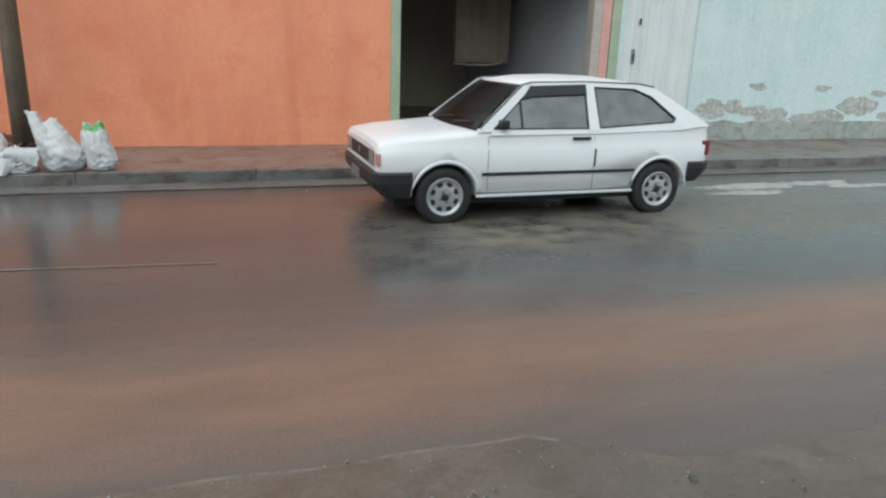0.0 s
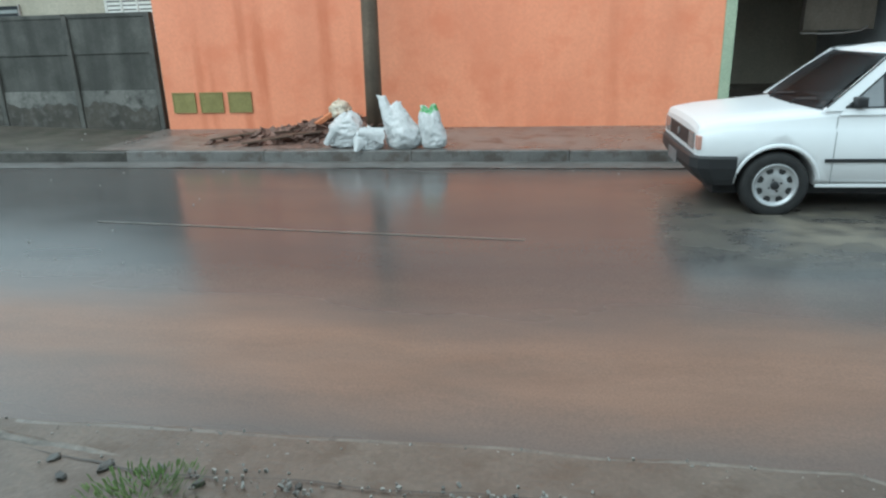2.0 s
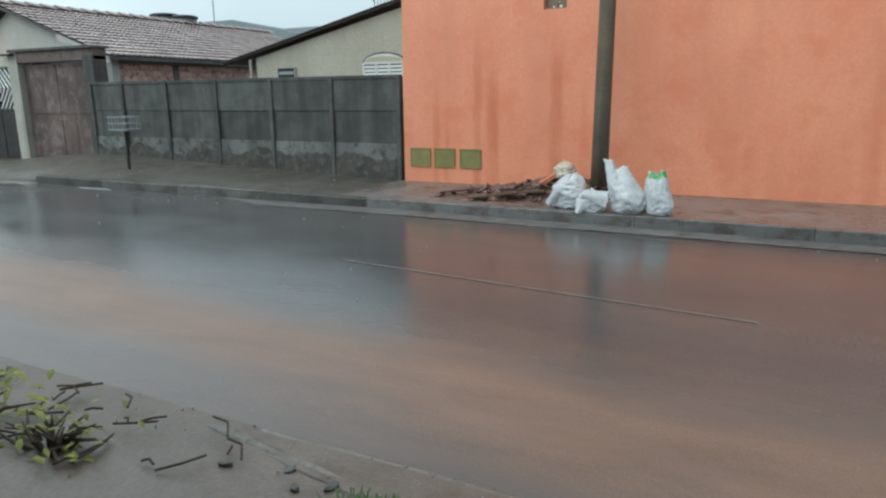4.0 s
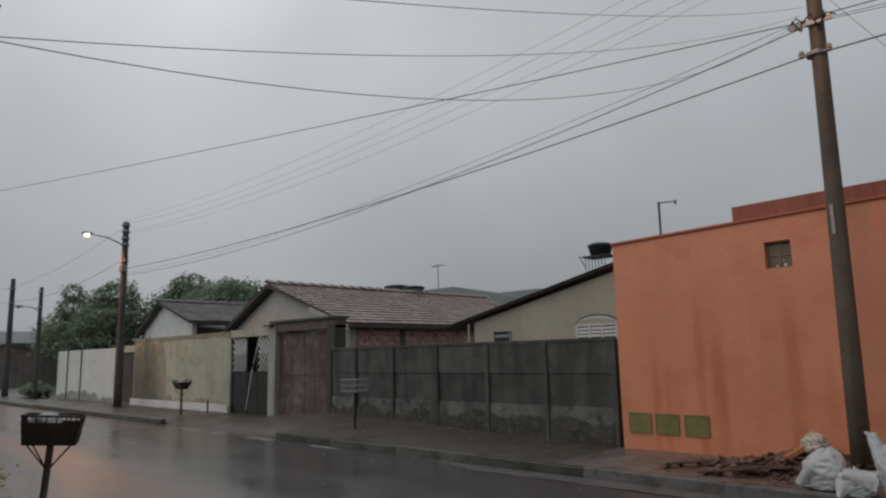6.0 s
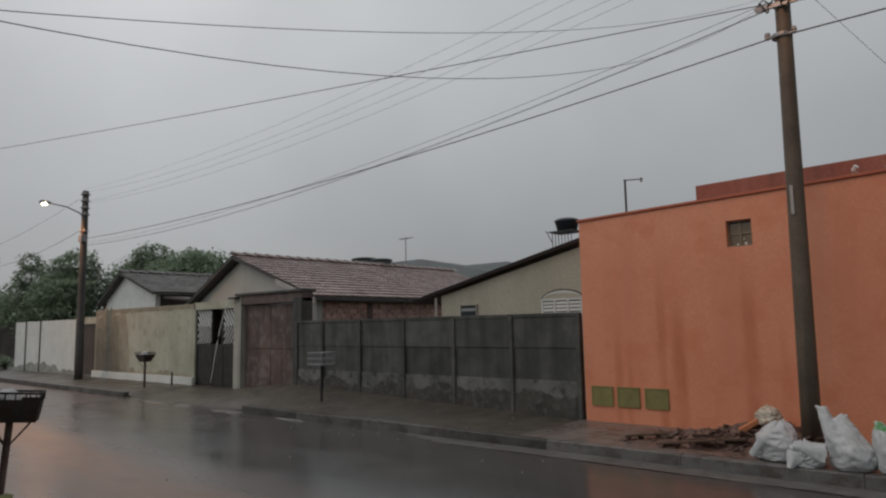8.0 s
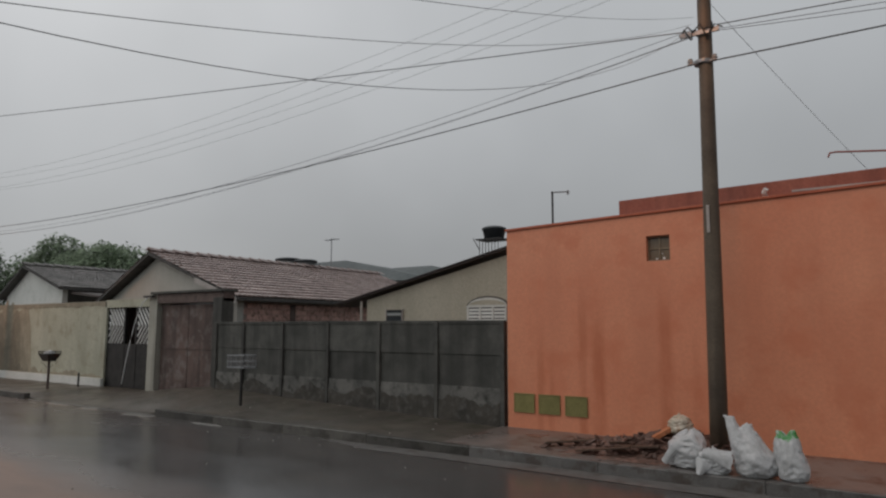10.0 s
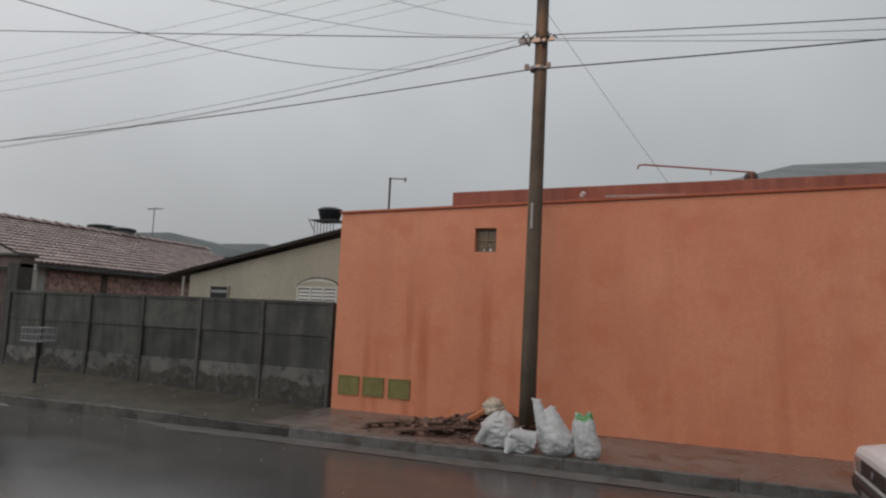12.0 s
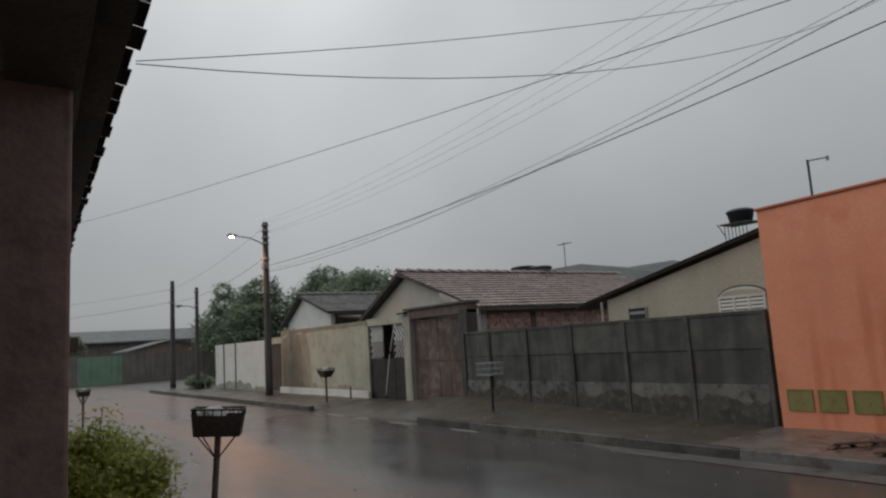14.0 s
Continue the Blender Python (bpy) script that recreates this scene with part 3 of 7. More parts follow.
part("pale_rim", tube(bmesh.new(), [(3.62, 10.55, 1.09), (3.9, 10.52, 1.075), (4.2, 10.5, 1.08), (4.42, 10.5, 1.11), (4.5, 10.52, 1.17)], 0.014, 6), M_BARGE, orange, "pale bent pipe under the inner panel", True)
part("jamb", box(1.925, 7.88, 0.1, 2.045, 8.06, 2.35, 0.006), M_GREENTRIM, orange, "pale green painted jamb")
part("jamb", box(4.67, 7.88, 0.1, 4.80, 8.06, 2.35, 0.006), M_BEIGETRIM, orange, "beige painted jamb")
part("jamb", box(4.80, 7.87, 0.1, 4.93, 8.06, 2.9, 0.006), M_PINKTRIM, orange, "pink painted jamb")
M_PANE_BROWN = plain("rain_streaked_brown_pane", (0.17, 0.125, 0.075), 0.25)
M_FRAME_BROWN = surface("dull_brown_frame", (0.24, 0.18, 0.12), (0.32, 0.25, 0.17), 0.6, 5, 50, 0.2)
win = part("small_window", box(-2.955, 7.93, 2.335, -2.63, 7.96, 2.35), M_RUST, orange)
bm = bmesh.new()
bx(bm, -2.945, 7.97, 2.35, -2.925, 8.0, 2.67)
bx(bm, -2.66, 7.97, 2.35, -2.64, 8.0, 2.67)
bx(bm, -2.925, 7.97, 2.65, -2.66, 8.0, 2.67)
bx(bm, -2.925, 7.97, 2.35, -2.66, 8.0, 2.37)
bx(bm, -2.80, 7.965, 2.37, -2.785, 7.995, 2.65)
bx(bm, -2.925, 7.967, 2.50, -2.66, 7.993, 2.513)
part("window_frame", bm, M_FRAME_BROWN, win, "dull brown window frame")
# white chips added to imitate bright reflections low in the panes
for cx, cz, r in ((-2.83, 2.378, 0.012), (-2.74, 2.385, 0.016), (-2.76, 2.44, 0.008)):
    part("pane_glint", box(cx - r, 7.972, cz - r, cx + r, 7.98, cz + r, 0.004), M_PVC, win, "small white chip imitating a bright reflection in the pane")
for cx in (-2.922, -2.784):
    for cz in (2.372, 2.515):
        part("pane", box(cx, 7.98, cz, cx + 0.118, 7.985, cz + 0.122), M_PANE_BROWN, win, "brown window pane")
for i, x in enumerate((-4.86, -4.48, -4.09)):
    tilt = (0, 0.6, -0.5)[i]
    cover = part("meter_cover", box(x, 7.885, 0.35, x + 0.315, 7.9, 0.61, 0.004), M_OLIVE, orange, "olive green meter box cover")
    bm = bmesh.new()
    for a in ((x, 0.35, x + 0.315, 0.365), (x, 0.595, x + 0.315, 0.61), (x, 0.365, x + 0.015, 0.595), (x + 0.30, 0.365, x + 0.315, 0.595)):
        bx(bm, a[0], 7.878, a[1], a[2], 7.885, a[3])
    part("rim", bm, M_OLIVE, cover)
    bm = lathe([(0.030, -0.002), (0.030, 0.0), (0.022, 0.001), (0.02, 0.002)], 14, "y")
    bmesh.ops.translate(bm, verts=bm.verts, vec=(x + 0.158, 7.882, 0.47))
    part("sight_glass", bm, M_OLIVE, cover)

# the cyan neighbour
cyan = thing("cyan_house", (0, 0, 0), "pale cyan house with a white steel door and peeling plaster", "house")
part("front_wall", wall_x(bmesh.new(), 5.09, 24, 7.9, 8.1, 0.0, 3.1, [(5.17, 0.13, 6.33, 2.3)]), M_CYAN, cyan)
part("corner_strip", box(4.95, 7.88, 0.1, 5.09, 8.1, 3.1, 0.006), M_GREENTRIM, cyan, "pale green corner strip")
part("roof", box(4.95, 7.8, 3.1, 24, 16, 3.22), M_FIBRE, cyan)
door = part("door", box(5.17, 7.95, 0.13, 6.33, 7.99, 2.3), M_DOORWHITE, cyan, "white painted steel door")
for i in range(1, 6):
    part("rib", box(5.17 + i * 0.193 - 0.008, 7.94, 0.16, 5.17 + i * 0.193 + 0.008, 7.95, 2.27), M_DOORWHITE, door)
h = part("door_handle", rod((5.36, 7.915, 1.33), (5.36, 7.915, 1.24), 0.011), M_DARKSTEEL, door, "dark lever handle")
part("lock_plate", box(5.335, 7.928, 1.20, 5.385, 7.945, 1.40, 0.004), M_GALV, h)
part("hinge_pin", rod((5.42, 7.92, 1.72), (5.42, 7.92, 1.80), 0.014), M_DARKSTEEL, door)
random.seed(5)
M_SKIRT = surface("damp_pale_cement", (0.30, 0.33, 0.30), (0.42, 0.45, 0.42), 0.7, 3, 40, 0.4, stain=(0.24, 0.23, 0.20))


def peel_patch(x, z, w, hgt, depth):
    bm = bmesh.new()
    n = 22
    ring = []
    for k in range(n):
        a = 2 * math.pi * k / n
        r = 1 + 0.45 * noise.noise((math.cos(a) * 1.7 + x * 3, math.sin(a) * 1.7, z * 5)) + 0.2 * noise.noise((math.cos(a) * 5 + x, math.sin(a) * 5, 2))
        ring.append((x + w * r * math.cos(a), z + hgt * r * math.sin(a)))
    return prism(ring, 7.9 - depth, 7.899)


part("peeling_patch", prism([(6.5, 0.14)] + [(6.5 + i * 0.12, 0.42 + 0.05 * noise.noise((i * 0.37, 2, 0)) + 0.02 * noise.noise((i * 1.9, 2, 0))) for i in range(0, 60)] + [(13.58, 0.14)], 7.885, 7.899), M_SKIRT, cyan, "low damp skirting of bare cement")
for k in range(17):
    x = 6.75 + k * 0.33 + random.uniform(-0.1, 0.1)
    part("peeling_patch", peel_patch(x, random.uniform(0.42, 0.66), random.uniform(0.14, 0.30), random.uniform(0.06, 0.14), 0.004 + 0.0015 * (k % 3)), M_PEEL, cyan, "peeled plaster patch")
for x, z in ((7.55, 0.93), (8.75, 0.92), (9.9, 0.85)):
    part("peeling_patch", peel_patch(x, z, 0.16, 0.05, 0.004), M_PEEL, cyan, "peeled plaster patch")


# ---- roofs with tiles ----
def tile_course(bm, p, along, up, width, length, rise):
    """One half-round roof tile as a strip of five edges, with a raised lower end."""
    nrm = along.cross(up).normalized()
    if nrm.z < 0:
        nrm = -nrm
    rows = []
    for s, lift in ((0.0, 0.042), (1.0, 0.0)):
        rows.append([bm.verts.new(p + along * (width * (k / 4 - 0.5)) + up * (length * s) + nrm * (lift + rise * math.sin(math.pi * k / 4))) for k in range(5)])
    for k in range(4):
        bm.faces.new((rows[0][k], rows[0][k + 1], rows[1][k + 1], rows[1][k]))
    base = [bm.verts.new(v.co - nrm * 0.042) for v in rows[0]]
    for k in range(4):
        bm.faces.new((base[k], base[k + 1], rows[0][k + 1], rows[0][k]))


def tiled_slope(name, eave_a, eave_b, top_a, parent, material, label, tile=(0.15, 0.30)):
    """A slope of tiles from an eave line up to a ridge."""
    a, b, t = Vector(eave_a), Vector(eave_b), Vector(top_a)
    along, up = (b - a), (t - a)
    la, lu = along.length, up.length
    along.normalize(), up.normalize()
    bm = bmesh.new()
    w, step = tile
    for j in range(int(lu / step) + 1):
        for i in range(int(la / w)):
            q = a + along * ((i + 0.5) * w + random.uniform(-0.006, 0.006)) + up * (j * step + random.uniform(-0.01, 0.01))
            tile_course(bm, q, along, up, w * 0.98, min(step * 1.12, lu - j * step + 0.02), 0.024)
    return tagged(part(name, bm, material, parent, label), kind="stuff")


def slab(pts, thick):
    """A flat plate under a four-cornered slope."""
    bm = bmesh.new()
    top = [bm.verts.new(p) for p in pts]
    low = [bm.verts.new(Vector(p) - Vector((0, 0, thick))) for p in pts]
    bm.faces.new(top)
    bm.faces.new(low[::-1])
    for i in range(4):
        bm.faces.new((top[i], low[i], low[(i + 1) % 4], top[(i + 1) % 4]))
    bmesh.ops.recalc_face_normals(bm, faces=bm.faces)
    return bm


def gable_house(name, label, y0, y1, left, ridge, right, wall_y, wall_material, tile_material, inset=0.35):
    """A house with its gable to the street; left, ridge and right are (x, z) of the roof's outline."""
    h = thing(name, (0, 0, 0), label, "house")
    (xl, zl), (xr, zr), (xe, ze) = left, ridge, right
    sl, se = (zr - zl) / (xr - xl), (zr - ze) / (xe - xr)
    part("gable_wall", prism([(xl + inset, 0), (xl + inset, zl + inset * sl - 0.12), (xr, zr - 0.14), (xe - inset, ze + inset * se - 0.12), (xe - inset, 0)], wall_y, wall_y + 0.2), wall_material, h)
    part("roof_deck", slab([(xl, y0, zl), (xl, y1, zl), (xr, y1, zr), (xr, y0, zr)], 0.08), M_WOOD_DARK, h, "dark timber roof deck")
    part("roof_deck", slab([(xe, y0, ze), (xe, y1, ze), (xr, y1, zr), (xr, y0, zr)], 0.08), M_WOOD_DARK, h, "dark timber roof deck")
    tiled_slope("roof_tiles", (xe, y0, ze + 0.01), (xe, y1, ze + 0.01), (xr, y0, zr + 0.01), h, tile_material, "rows of faded clay roof tiles")
    tiled_slope("roof_tiles", (xl, y0, zl + 0.01), (xl, y1, zl + 0.01), (xr, y0, zr + 0.01), h, tile_material, "rows of faded clay roof tiles")
    y, cap = y0, None
    while y < y1:
        if cap is None:
            bm = bmesh.new()
            tile_course(bm, Vector((xr, y0, zr + 0.02)), Vector((1, 0, 0)), Vector((0, 1, 0)), 0.3, 0.42, 0.09)
            cap = ob = part("ridge_tile", bm, tile_material, h)
        else:
            ob = cap.copy()
            scene.collection.objects.link(ob)
        ob.location = (UNIT * random.uniform(-0.01, 0.01), UNIT * (y - y0), UNIT * random.uniform(0, 0.012))
        y += 0.4
    return h


random.seed(11)
house1 = gable_house("tiled_house", "cream gabled house with a faded clay tile roof", 10.45, 20.6, (-21.3, 2.16), (-18.26, 3.67), (-14.22, 2.28), 10.75, M_GABLE, M_TILE)
part("side_wall", box(-14.85, 10.95, 0, -14.62, 20.4, 2.2), M_MORTAR, house1, "raw wall of red brick")
part("brick_pier", box(-14.62, 12.58, 0, -14.585, 12.78, 2.14), M_PLASTER_DARK, house1, "dark cement pier")
part("barge_board", slab([(-15.95, 10.40, 2.84), (-14.22, 10.40, 2.255), (-14.22, 10.44, 2.255), (-15.95, 10.44, 2.84)], 0.14), M_BARGE, house1, "pale barge board at the eave")
house0 = gable_house("far_house", "white gabled house with a dark tile roof", 11.9, 16.4, (-31.7, 2.7), (-29.5, 3.98), (-26.4, 3.0), 12.2, M_WHITE_WALL, M_TILE_GREY)
part("lower_roof", slab([(-26.5, 12.4, 2.86), (-26.5, 18, 2.86), (-22.2, 18, 2.45), (-22.2, 12.4, 2.45)], 0.08), M_TILE_DARK, house0, "lower lean-to roof of dark tiles")
part("lower_wall", box(-26.6, 12.7, 0, -22.6, 12.9, 2.42), M_BEIGE, house0)

house2 = thing("beige_house", (0, 0, 0), "pale beige house with a low dark roof and arched louvre window", "house")
part("front_wall", prism([(-10.35, 0), (-10.35, 2.13), (-6.0, 3.10), (-5.2, 2.95), (-5.2, 0)], 11.0, 11.2), M_BEIGE, house2)
part("side_wall", box(-10.35, 11.2, 0, -10.15, 18, 2.1), M_BEIGE, house2)
part("roof", slab([(-11.15, 10.84, 2.04), (-6.0, 10.84, 3.22), (-6.0, 18, 3.22), (-11.15, 18, 2.04)], 0.035), M_TILE_DARK, house2, "low dark tiled roof")
part("roof", slab([(-6.0, 10.84, 3.22), (-5.15, 10.84, 3.04), (-5.15, 18, 3.04), (-6.0, 18, 3.22)], 0.035), M_TILE_DARK, house2, "low dark tiled roof")
bm = bmesh.new()
for i in range(23):
    x = -11.15 + i * 0.22
    z = 2.04 + 0.2291 * (x + 11.15)
    bx(bm, x, 10.80, z + 0.002, x + 0.215, 10.98, z + 0.016)
    bm.verts.ensure_lookup_table()
    for v in bm.verts[-8:]:
        v.co.z += 0.2291 * (v.co.x - x)
part("verge_tiles", bm, M_TILE_DARK, house2, "row of dark verge tiles")
part("corner_pipe", rod((-10.46, 10.94, 0.2), (-10.46, 10.94, 2.1), 0.03), M_BEIGETRIM, house2, "pale drain pipe")
# pane colour made pale to stand for the sky mirrored in the glass
M_PALEPANE = plain("painted_sky_pane", (0.34, 0.36, 0.35), 0.15)
w = part("small_window", box(-9.75, 10.97, 1.5, -9.32, 10.995, 1.90), M_DARKSTEEL, house2, "small dark sliding window")
part("window_sill", box(-9.79, 10.93, 1.47, -9.28, 10.97, 1.50), M_BEIGETRIM, w)
for z0, z1, mt in ((1.84, 1.89, M_PANE), (1.775, 1.835, M_PALEPANE), (1.665, 1.755, M_PANE), (1.535, 1.645, M_PALEPANE)):
    part("pane", box(-9.73, 10.958, z0, -9.34, 10.968, z1), mt, w)
part("window_frame", box(-9.77, 10.955, 1.50, -9.75, 10.995, 1.92), M_BARGE, w)
part("window_frame", box(-9.32, 10.955, 1.50, -9.30, 10.995, 1.92), M_BARGE, w)
M_ARCH = surface("dark_arch_moulding", (0.10, 0.088, 0.075), (0.15, 0.135, 0.115), 0.7, 3, 40, 0.2)
AX, AR = -7.16, 0.46
def arch(r, z, rise, foot):
    return [(AX - r, foot)] + [(AX - r * math.cos(math.pi * k / 18), z + rise * math.sin(math.pi * k / 18)) for k in range(19)] + [(AX + r, foot)]


lw = part("arched_window", prism(arch(AR, 1.92, 0.19, 1.2), 10.955, 10.995), M_LOUVRE, house2, "arched white louvre window")
part("arch_moulding", prism(arch(AR + 0.035, 1.92, 0.225, 1.9), 10.97, 10.998), M_ARCH, lw, "dark arch moulding")
part("arch_fill", prism(arch(AR - 0.045, 1.965, 0.10, 1.965), 10.945, 10.954), M_BEIGE, lw, "plastered arch above the slats")
part("dark_backing", box(AX - AR + 0.03, 10.945, 1.21, AX + AR - 0.03, 10.954, 1.915), M_DARKSTEEL, lw, "dark gap behind the slats")
part("transom", box(AX - AR, 10.915, 1.915, AX + AR, 10.954, 1.95), M_LOUVRE, lw)
for x in (-0.44, -0.147, 0.147, 0.44):
    part("mullion", box(AX + x - 0.018, 10.92, 1.2, AX + x + 0.018, 10.944, 1.915), M_LOUVRE, lw)
for i in range(10):
    z = 1.225 + i * 0.069
    for x in (-0.2935, 0.0, 0.2935):
        bm = bmesh.new()
        bx(bm, AX + x - 0.127, 10.925, z, AX + x + 0.127, 10.935, z + 0.048)
        for v in bm.verts:
            if v.co.z > z + 0.01:
                v.co.y += 0.01
        part("slat", bm, M_LOUVRE, lw)

# ---- front walls and gates towards the street's far end ----
tagged(part("cream_wall", box(-22.3, 8.2, 0.2, -16.2, 8.4, 2.14, 0.01), M_CREAM), "stained cream garden wall with a white plinth", "wall", kind="structure")
tagged(part("cream_wall_plinth", box(-22.3, 8.12, 0.05, -16.16, 8.2, 0.30, 0.01), M_WHITE_WALL), "whitewashed plinth of the cream wall", "plinth", kind="structure")
tagged(part("white_wall", box(-29.75, 8.2, 0.0, -23.9, 8.4, 1.9, 0.01), M_WHITE_WALL), "weathered white garden wall", "wall", kind="structure")
tagged(part("white_wall_return", box(-29.75, 8.4, 0.0, -29.55, 22, 1.9), M_WHITE_WALL), "weathered white garden wall", "wall", kind="structure")
for x in (-28.58, -27.1):
    tagged(part("wall_rib", box(x, 8.17, 0.0, x + 0.07, 8.2, 1.9), M_POST), "grey upright of the white wall", "pier", "wall uprights", kind="structure")
gate_a = thing("brown_door", (0, 0, 0), "brown steel street door in the white wall", "door")
part("leaf", box(-23.9, 8.25, 0.15, -22.4, 8.3, 1.74, 0.005), M_BROWNDOOR, gate_a)
part("header", box(-23.9, 8.2, 1.74, -22.25, 8.4, 1.95), M_CREAM, gate_a)
lat = thing("lattice_gate", (0, 0, 0), "dark steel gate with white diagonal lattice bars above", "gate")
part("lower_panel", box(-16.2, 8.26, 0.12, -14.24, 8.30, 1.12, 0.004), M_DARKSTEEL, lat)
part("top_beam", box(-16.25, 8.2, 1.98, -14.22, 8.4, 2.16), M_CREAM, lat, "stained cement beam")
random.seed(3)
for lo, hi in ((-16.17, -15.5), (-14.95, -14.29)):
    for z0, z1, d in ((1.14, 1.55, 1), (1.55, 1.96, -1)):
        for k in range(-5, 8):
            xa, xb = lo + k * 0.13, lo + k * 0.13 + 0.33
            u0, u1 = max(0.0, (lo - xa) / 0.33), min(1.0, (hi - xa) / 0.33)
            if u1 - u0 < 0.12:
                continue
            za, zb = (z0, z1) if d > 0 else (z1, z0)
            part("bar", rod((xa + 0.33 * u0, 8.28, za + (zb - za) * u0), (xa + 0.33 * u1, 8.28, za + (zb - za) * u1), 0.024, 6), M_WHITESTEEL, lat, "white diagonal bar")
for x in (-16.2, -15.47, -14.98, -14.26):
    part("stile", box(x - 0.025, 8.25, 0.12, x + 0.025, 8.31, 1.98), M_DARKSTEEL, lat)
tagged(part("gate_pillar", box(-14.22, 8.08, 0.1, -13.92, 8.4, 2.27, 0.015), M_PILLAR), "whitewashed gate pillar with a rain spout", "pillar", kind="structure")
tagged(part("gate_pillar", box(-11.9, 8.05, 0.1, -11.62, 8.35, 2.12, 0.015), M_POST), "grey stained gate pillar", "pillar", kind="structure")
gate_b = thing("rusty_gate", (0, 0, 0), "rusty brown sheet steel double gate", "gate")
for x0, x1 in ((-13.90, -12.92), (-12.90, -11.92)):
    leaf = part("leaf", box(x0, 8.2, 0.16, x1, 8.235, 2.0, 0.004), M_RUST, gate_b)
    for zz in (0.2, 1.05, 1.94):
        part("rail", box(x0 + 0.01, 8.185, zz, x1 - 0.01, 8.2, zz + 0.05), M_RUST, leaf)
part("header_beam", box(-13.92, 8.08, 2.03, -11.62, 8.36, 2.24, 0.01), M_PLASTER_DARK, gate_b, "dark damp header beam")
part("header_cap", box(-14.1, 8.02, 2.24, -11.6, 8.42, 2.29, 0.006), M_POST, gate_b)

carport = thing("carport", (0, 0, 0), "dark carport behind the street gates", "carport")
part("roof", slab([(-16.4, 8.45, 2.06), (-13.95, 8.45, 2.06), (-13.95, 9.98, 2.15), (-16.4, 9.98, 2.15)], 0.06), M_FIBRE, carport)
# these walls are coloured dark to imitate the shade inside the carport
part("back_wall", box(-16.4, 9.9, 0.0, -13.95, 10.0, 2.05), M_PLASTER_DARK, carport, "back wall coloured dark for the shade inside")
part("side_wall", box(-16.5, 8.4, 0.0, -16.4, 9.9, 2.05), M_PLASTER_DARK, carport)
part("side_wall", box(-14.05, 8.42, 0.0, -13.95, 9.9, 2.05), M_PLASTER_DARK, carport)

# ---- precast concrete fence ----
fence = thing("concrete_fence", (0, 0, 0), "dark mouldy precast concrete panel fence", "fence")
FX = [-5.06, -6.22, -7.37, -8.52, -9.66, -10.75, -11.58]
for x in FX:
    part("post", box(x - 0.034, 7.895, 0.0, x + 0.034, 8.0, 1.60, 0.008), M_POST, fence, "grey concrete fence post")
for a, b in zip(FX, FX[1:]):
    for k, (z0, z1) in enumerate(((0.0, 0.65), (0.645, 1.12), (1.115, 1.575))):
        dy = random.uniform(-0.006, 0.006) + 0.012 * (k % 2)
        part("panel", box(b + 0.03, 7.93 + dy, z0, a - 0.03, 7.975 + dy, z1, 0.008), M_FENCE if k else M_FENCE_BASE, fence, "" if k else "bare grey lower panel")
    part("top_rail", box(b - 0.05, 7.915, 1.567, a + 0.02, 7.995, 1.62, 0.006), M_FENCE, fence)


# ---- cement scraps and a thin pale line on the road ----
def flat_patch(name, x, y, rx, ry, seed, material, label):
    bm = bmesh.new()
    n = 30
    lo, hi = [], []
    for k in range(n):
        a = 2 * math.pi * k / n
        r = 1 + 0.5 * noise.noise((math.cos(a) * 1.5 + seed, math.sin(a) * 1.5, seed)) + 0.25 * noise.noise((math.cos(a) * 5 + seed, math.sin(a) * 5, 1))
        px, py = x + rx * r * math.cos(a), y + ry * r * math.sin(a)
        hi.append(bm.verts.new((px, py, road_height(px, py) + 0.006)))
        lo.append(bm.verts.new((px * 1.0 + 0.02 * math.cos(a), py + 0.02 * math.sin(a), road_height(px, py) - 0.004)))
    bm.faces.new(hi)
    for k in range(n):
        bm.faces.new((lo[k], lo[(k + 1) % n], hi[(k + 1) % n], hi[k]))
    return tagged(part(name, bm, material), label, "road patch", "road patches", kind="structure")


M_APRON = surface("wet_pale_concrete", (0.17, 0.165, 0.15), (0.25, 0.24, 0.22), 0.4, 5, 40, 0.4, stain=(0.10, 0.095, 0.085))
M_CEMENT = surface("spilt_cement", (0.34, 0.325, 0.30), (0.46, 0.445, 0.41), 0.5, 5, 40, 0.4, stain=(0.15, 0.145, 0.135))
for k, (x, y, rx, ry) in enumerate(((5.3, 5.25, 0.62, 0.12), (6.2, 5.32, 0.5, 0.10), (5.0, 4.95, 0.45, 0.07), (6.7, 5.1, 0.4, 0.07))):
    flat_patch("cement_patch", x, y, rx, ry, k * 3.1, M_CEMENT, "pale spilt cement patch on the wet road")
for k, (x, y, rx, ry) in enumerate(((-11.4, 6.22, 0.42, 0.14), (-12.9, 6.2, 0.26, 0.07), (-14.2, 6.22, 0.4, 0.05), (-9.4, 6.2, 0.34, 0.05))):
    flat_patch("cement_patch", x, y, rx, ry, 40 + k * 2.7, M_APRON, "broken concrete apron at the muddy kerb")
# a narrow strip, paler than the asphalt, laid just above the road
bm = bmesh.new()
xs = span(-3.3, -0.15, 50)
s0 = [bm.verts.new((x, 3.64 + 0.085 * (-0.27 - x) - 0.012 + 0.006 * noise.noise((x * 5, 1, 1)), road_height(x, 3.7) + 0.004)) for x in xs]
s1 = [bm.verts.new((x, 3.64 + 0.085 * (-0.27 - x) + 0.010 + 0.006 * noise.noise((x * 5, 4, 1)), road_height(x, 3.7) + 0.004)) for x in xs]
for i in range(len(xs) - 1):
    bm.faces.new((s0[i], s0[i + 1], s1[i + 1], s1[i]))
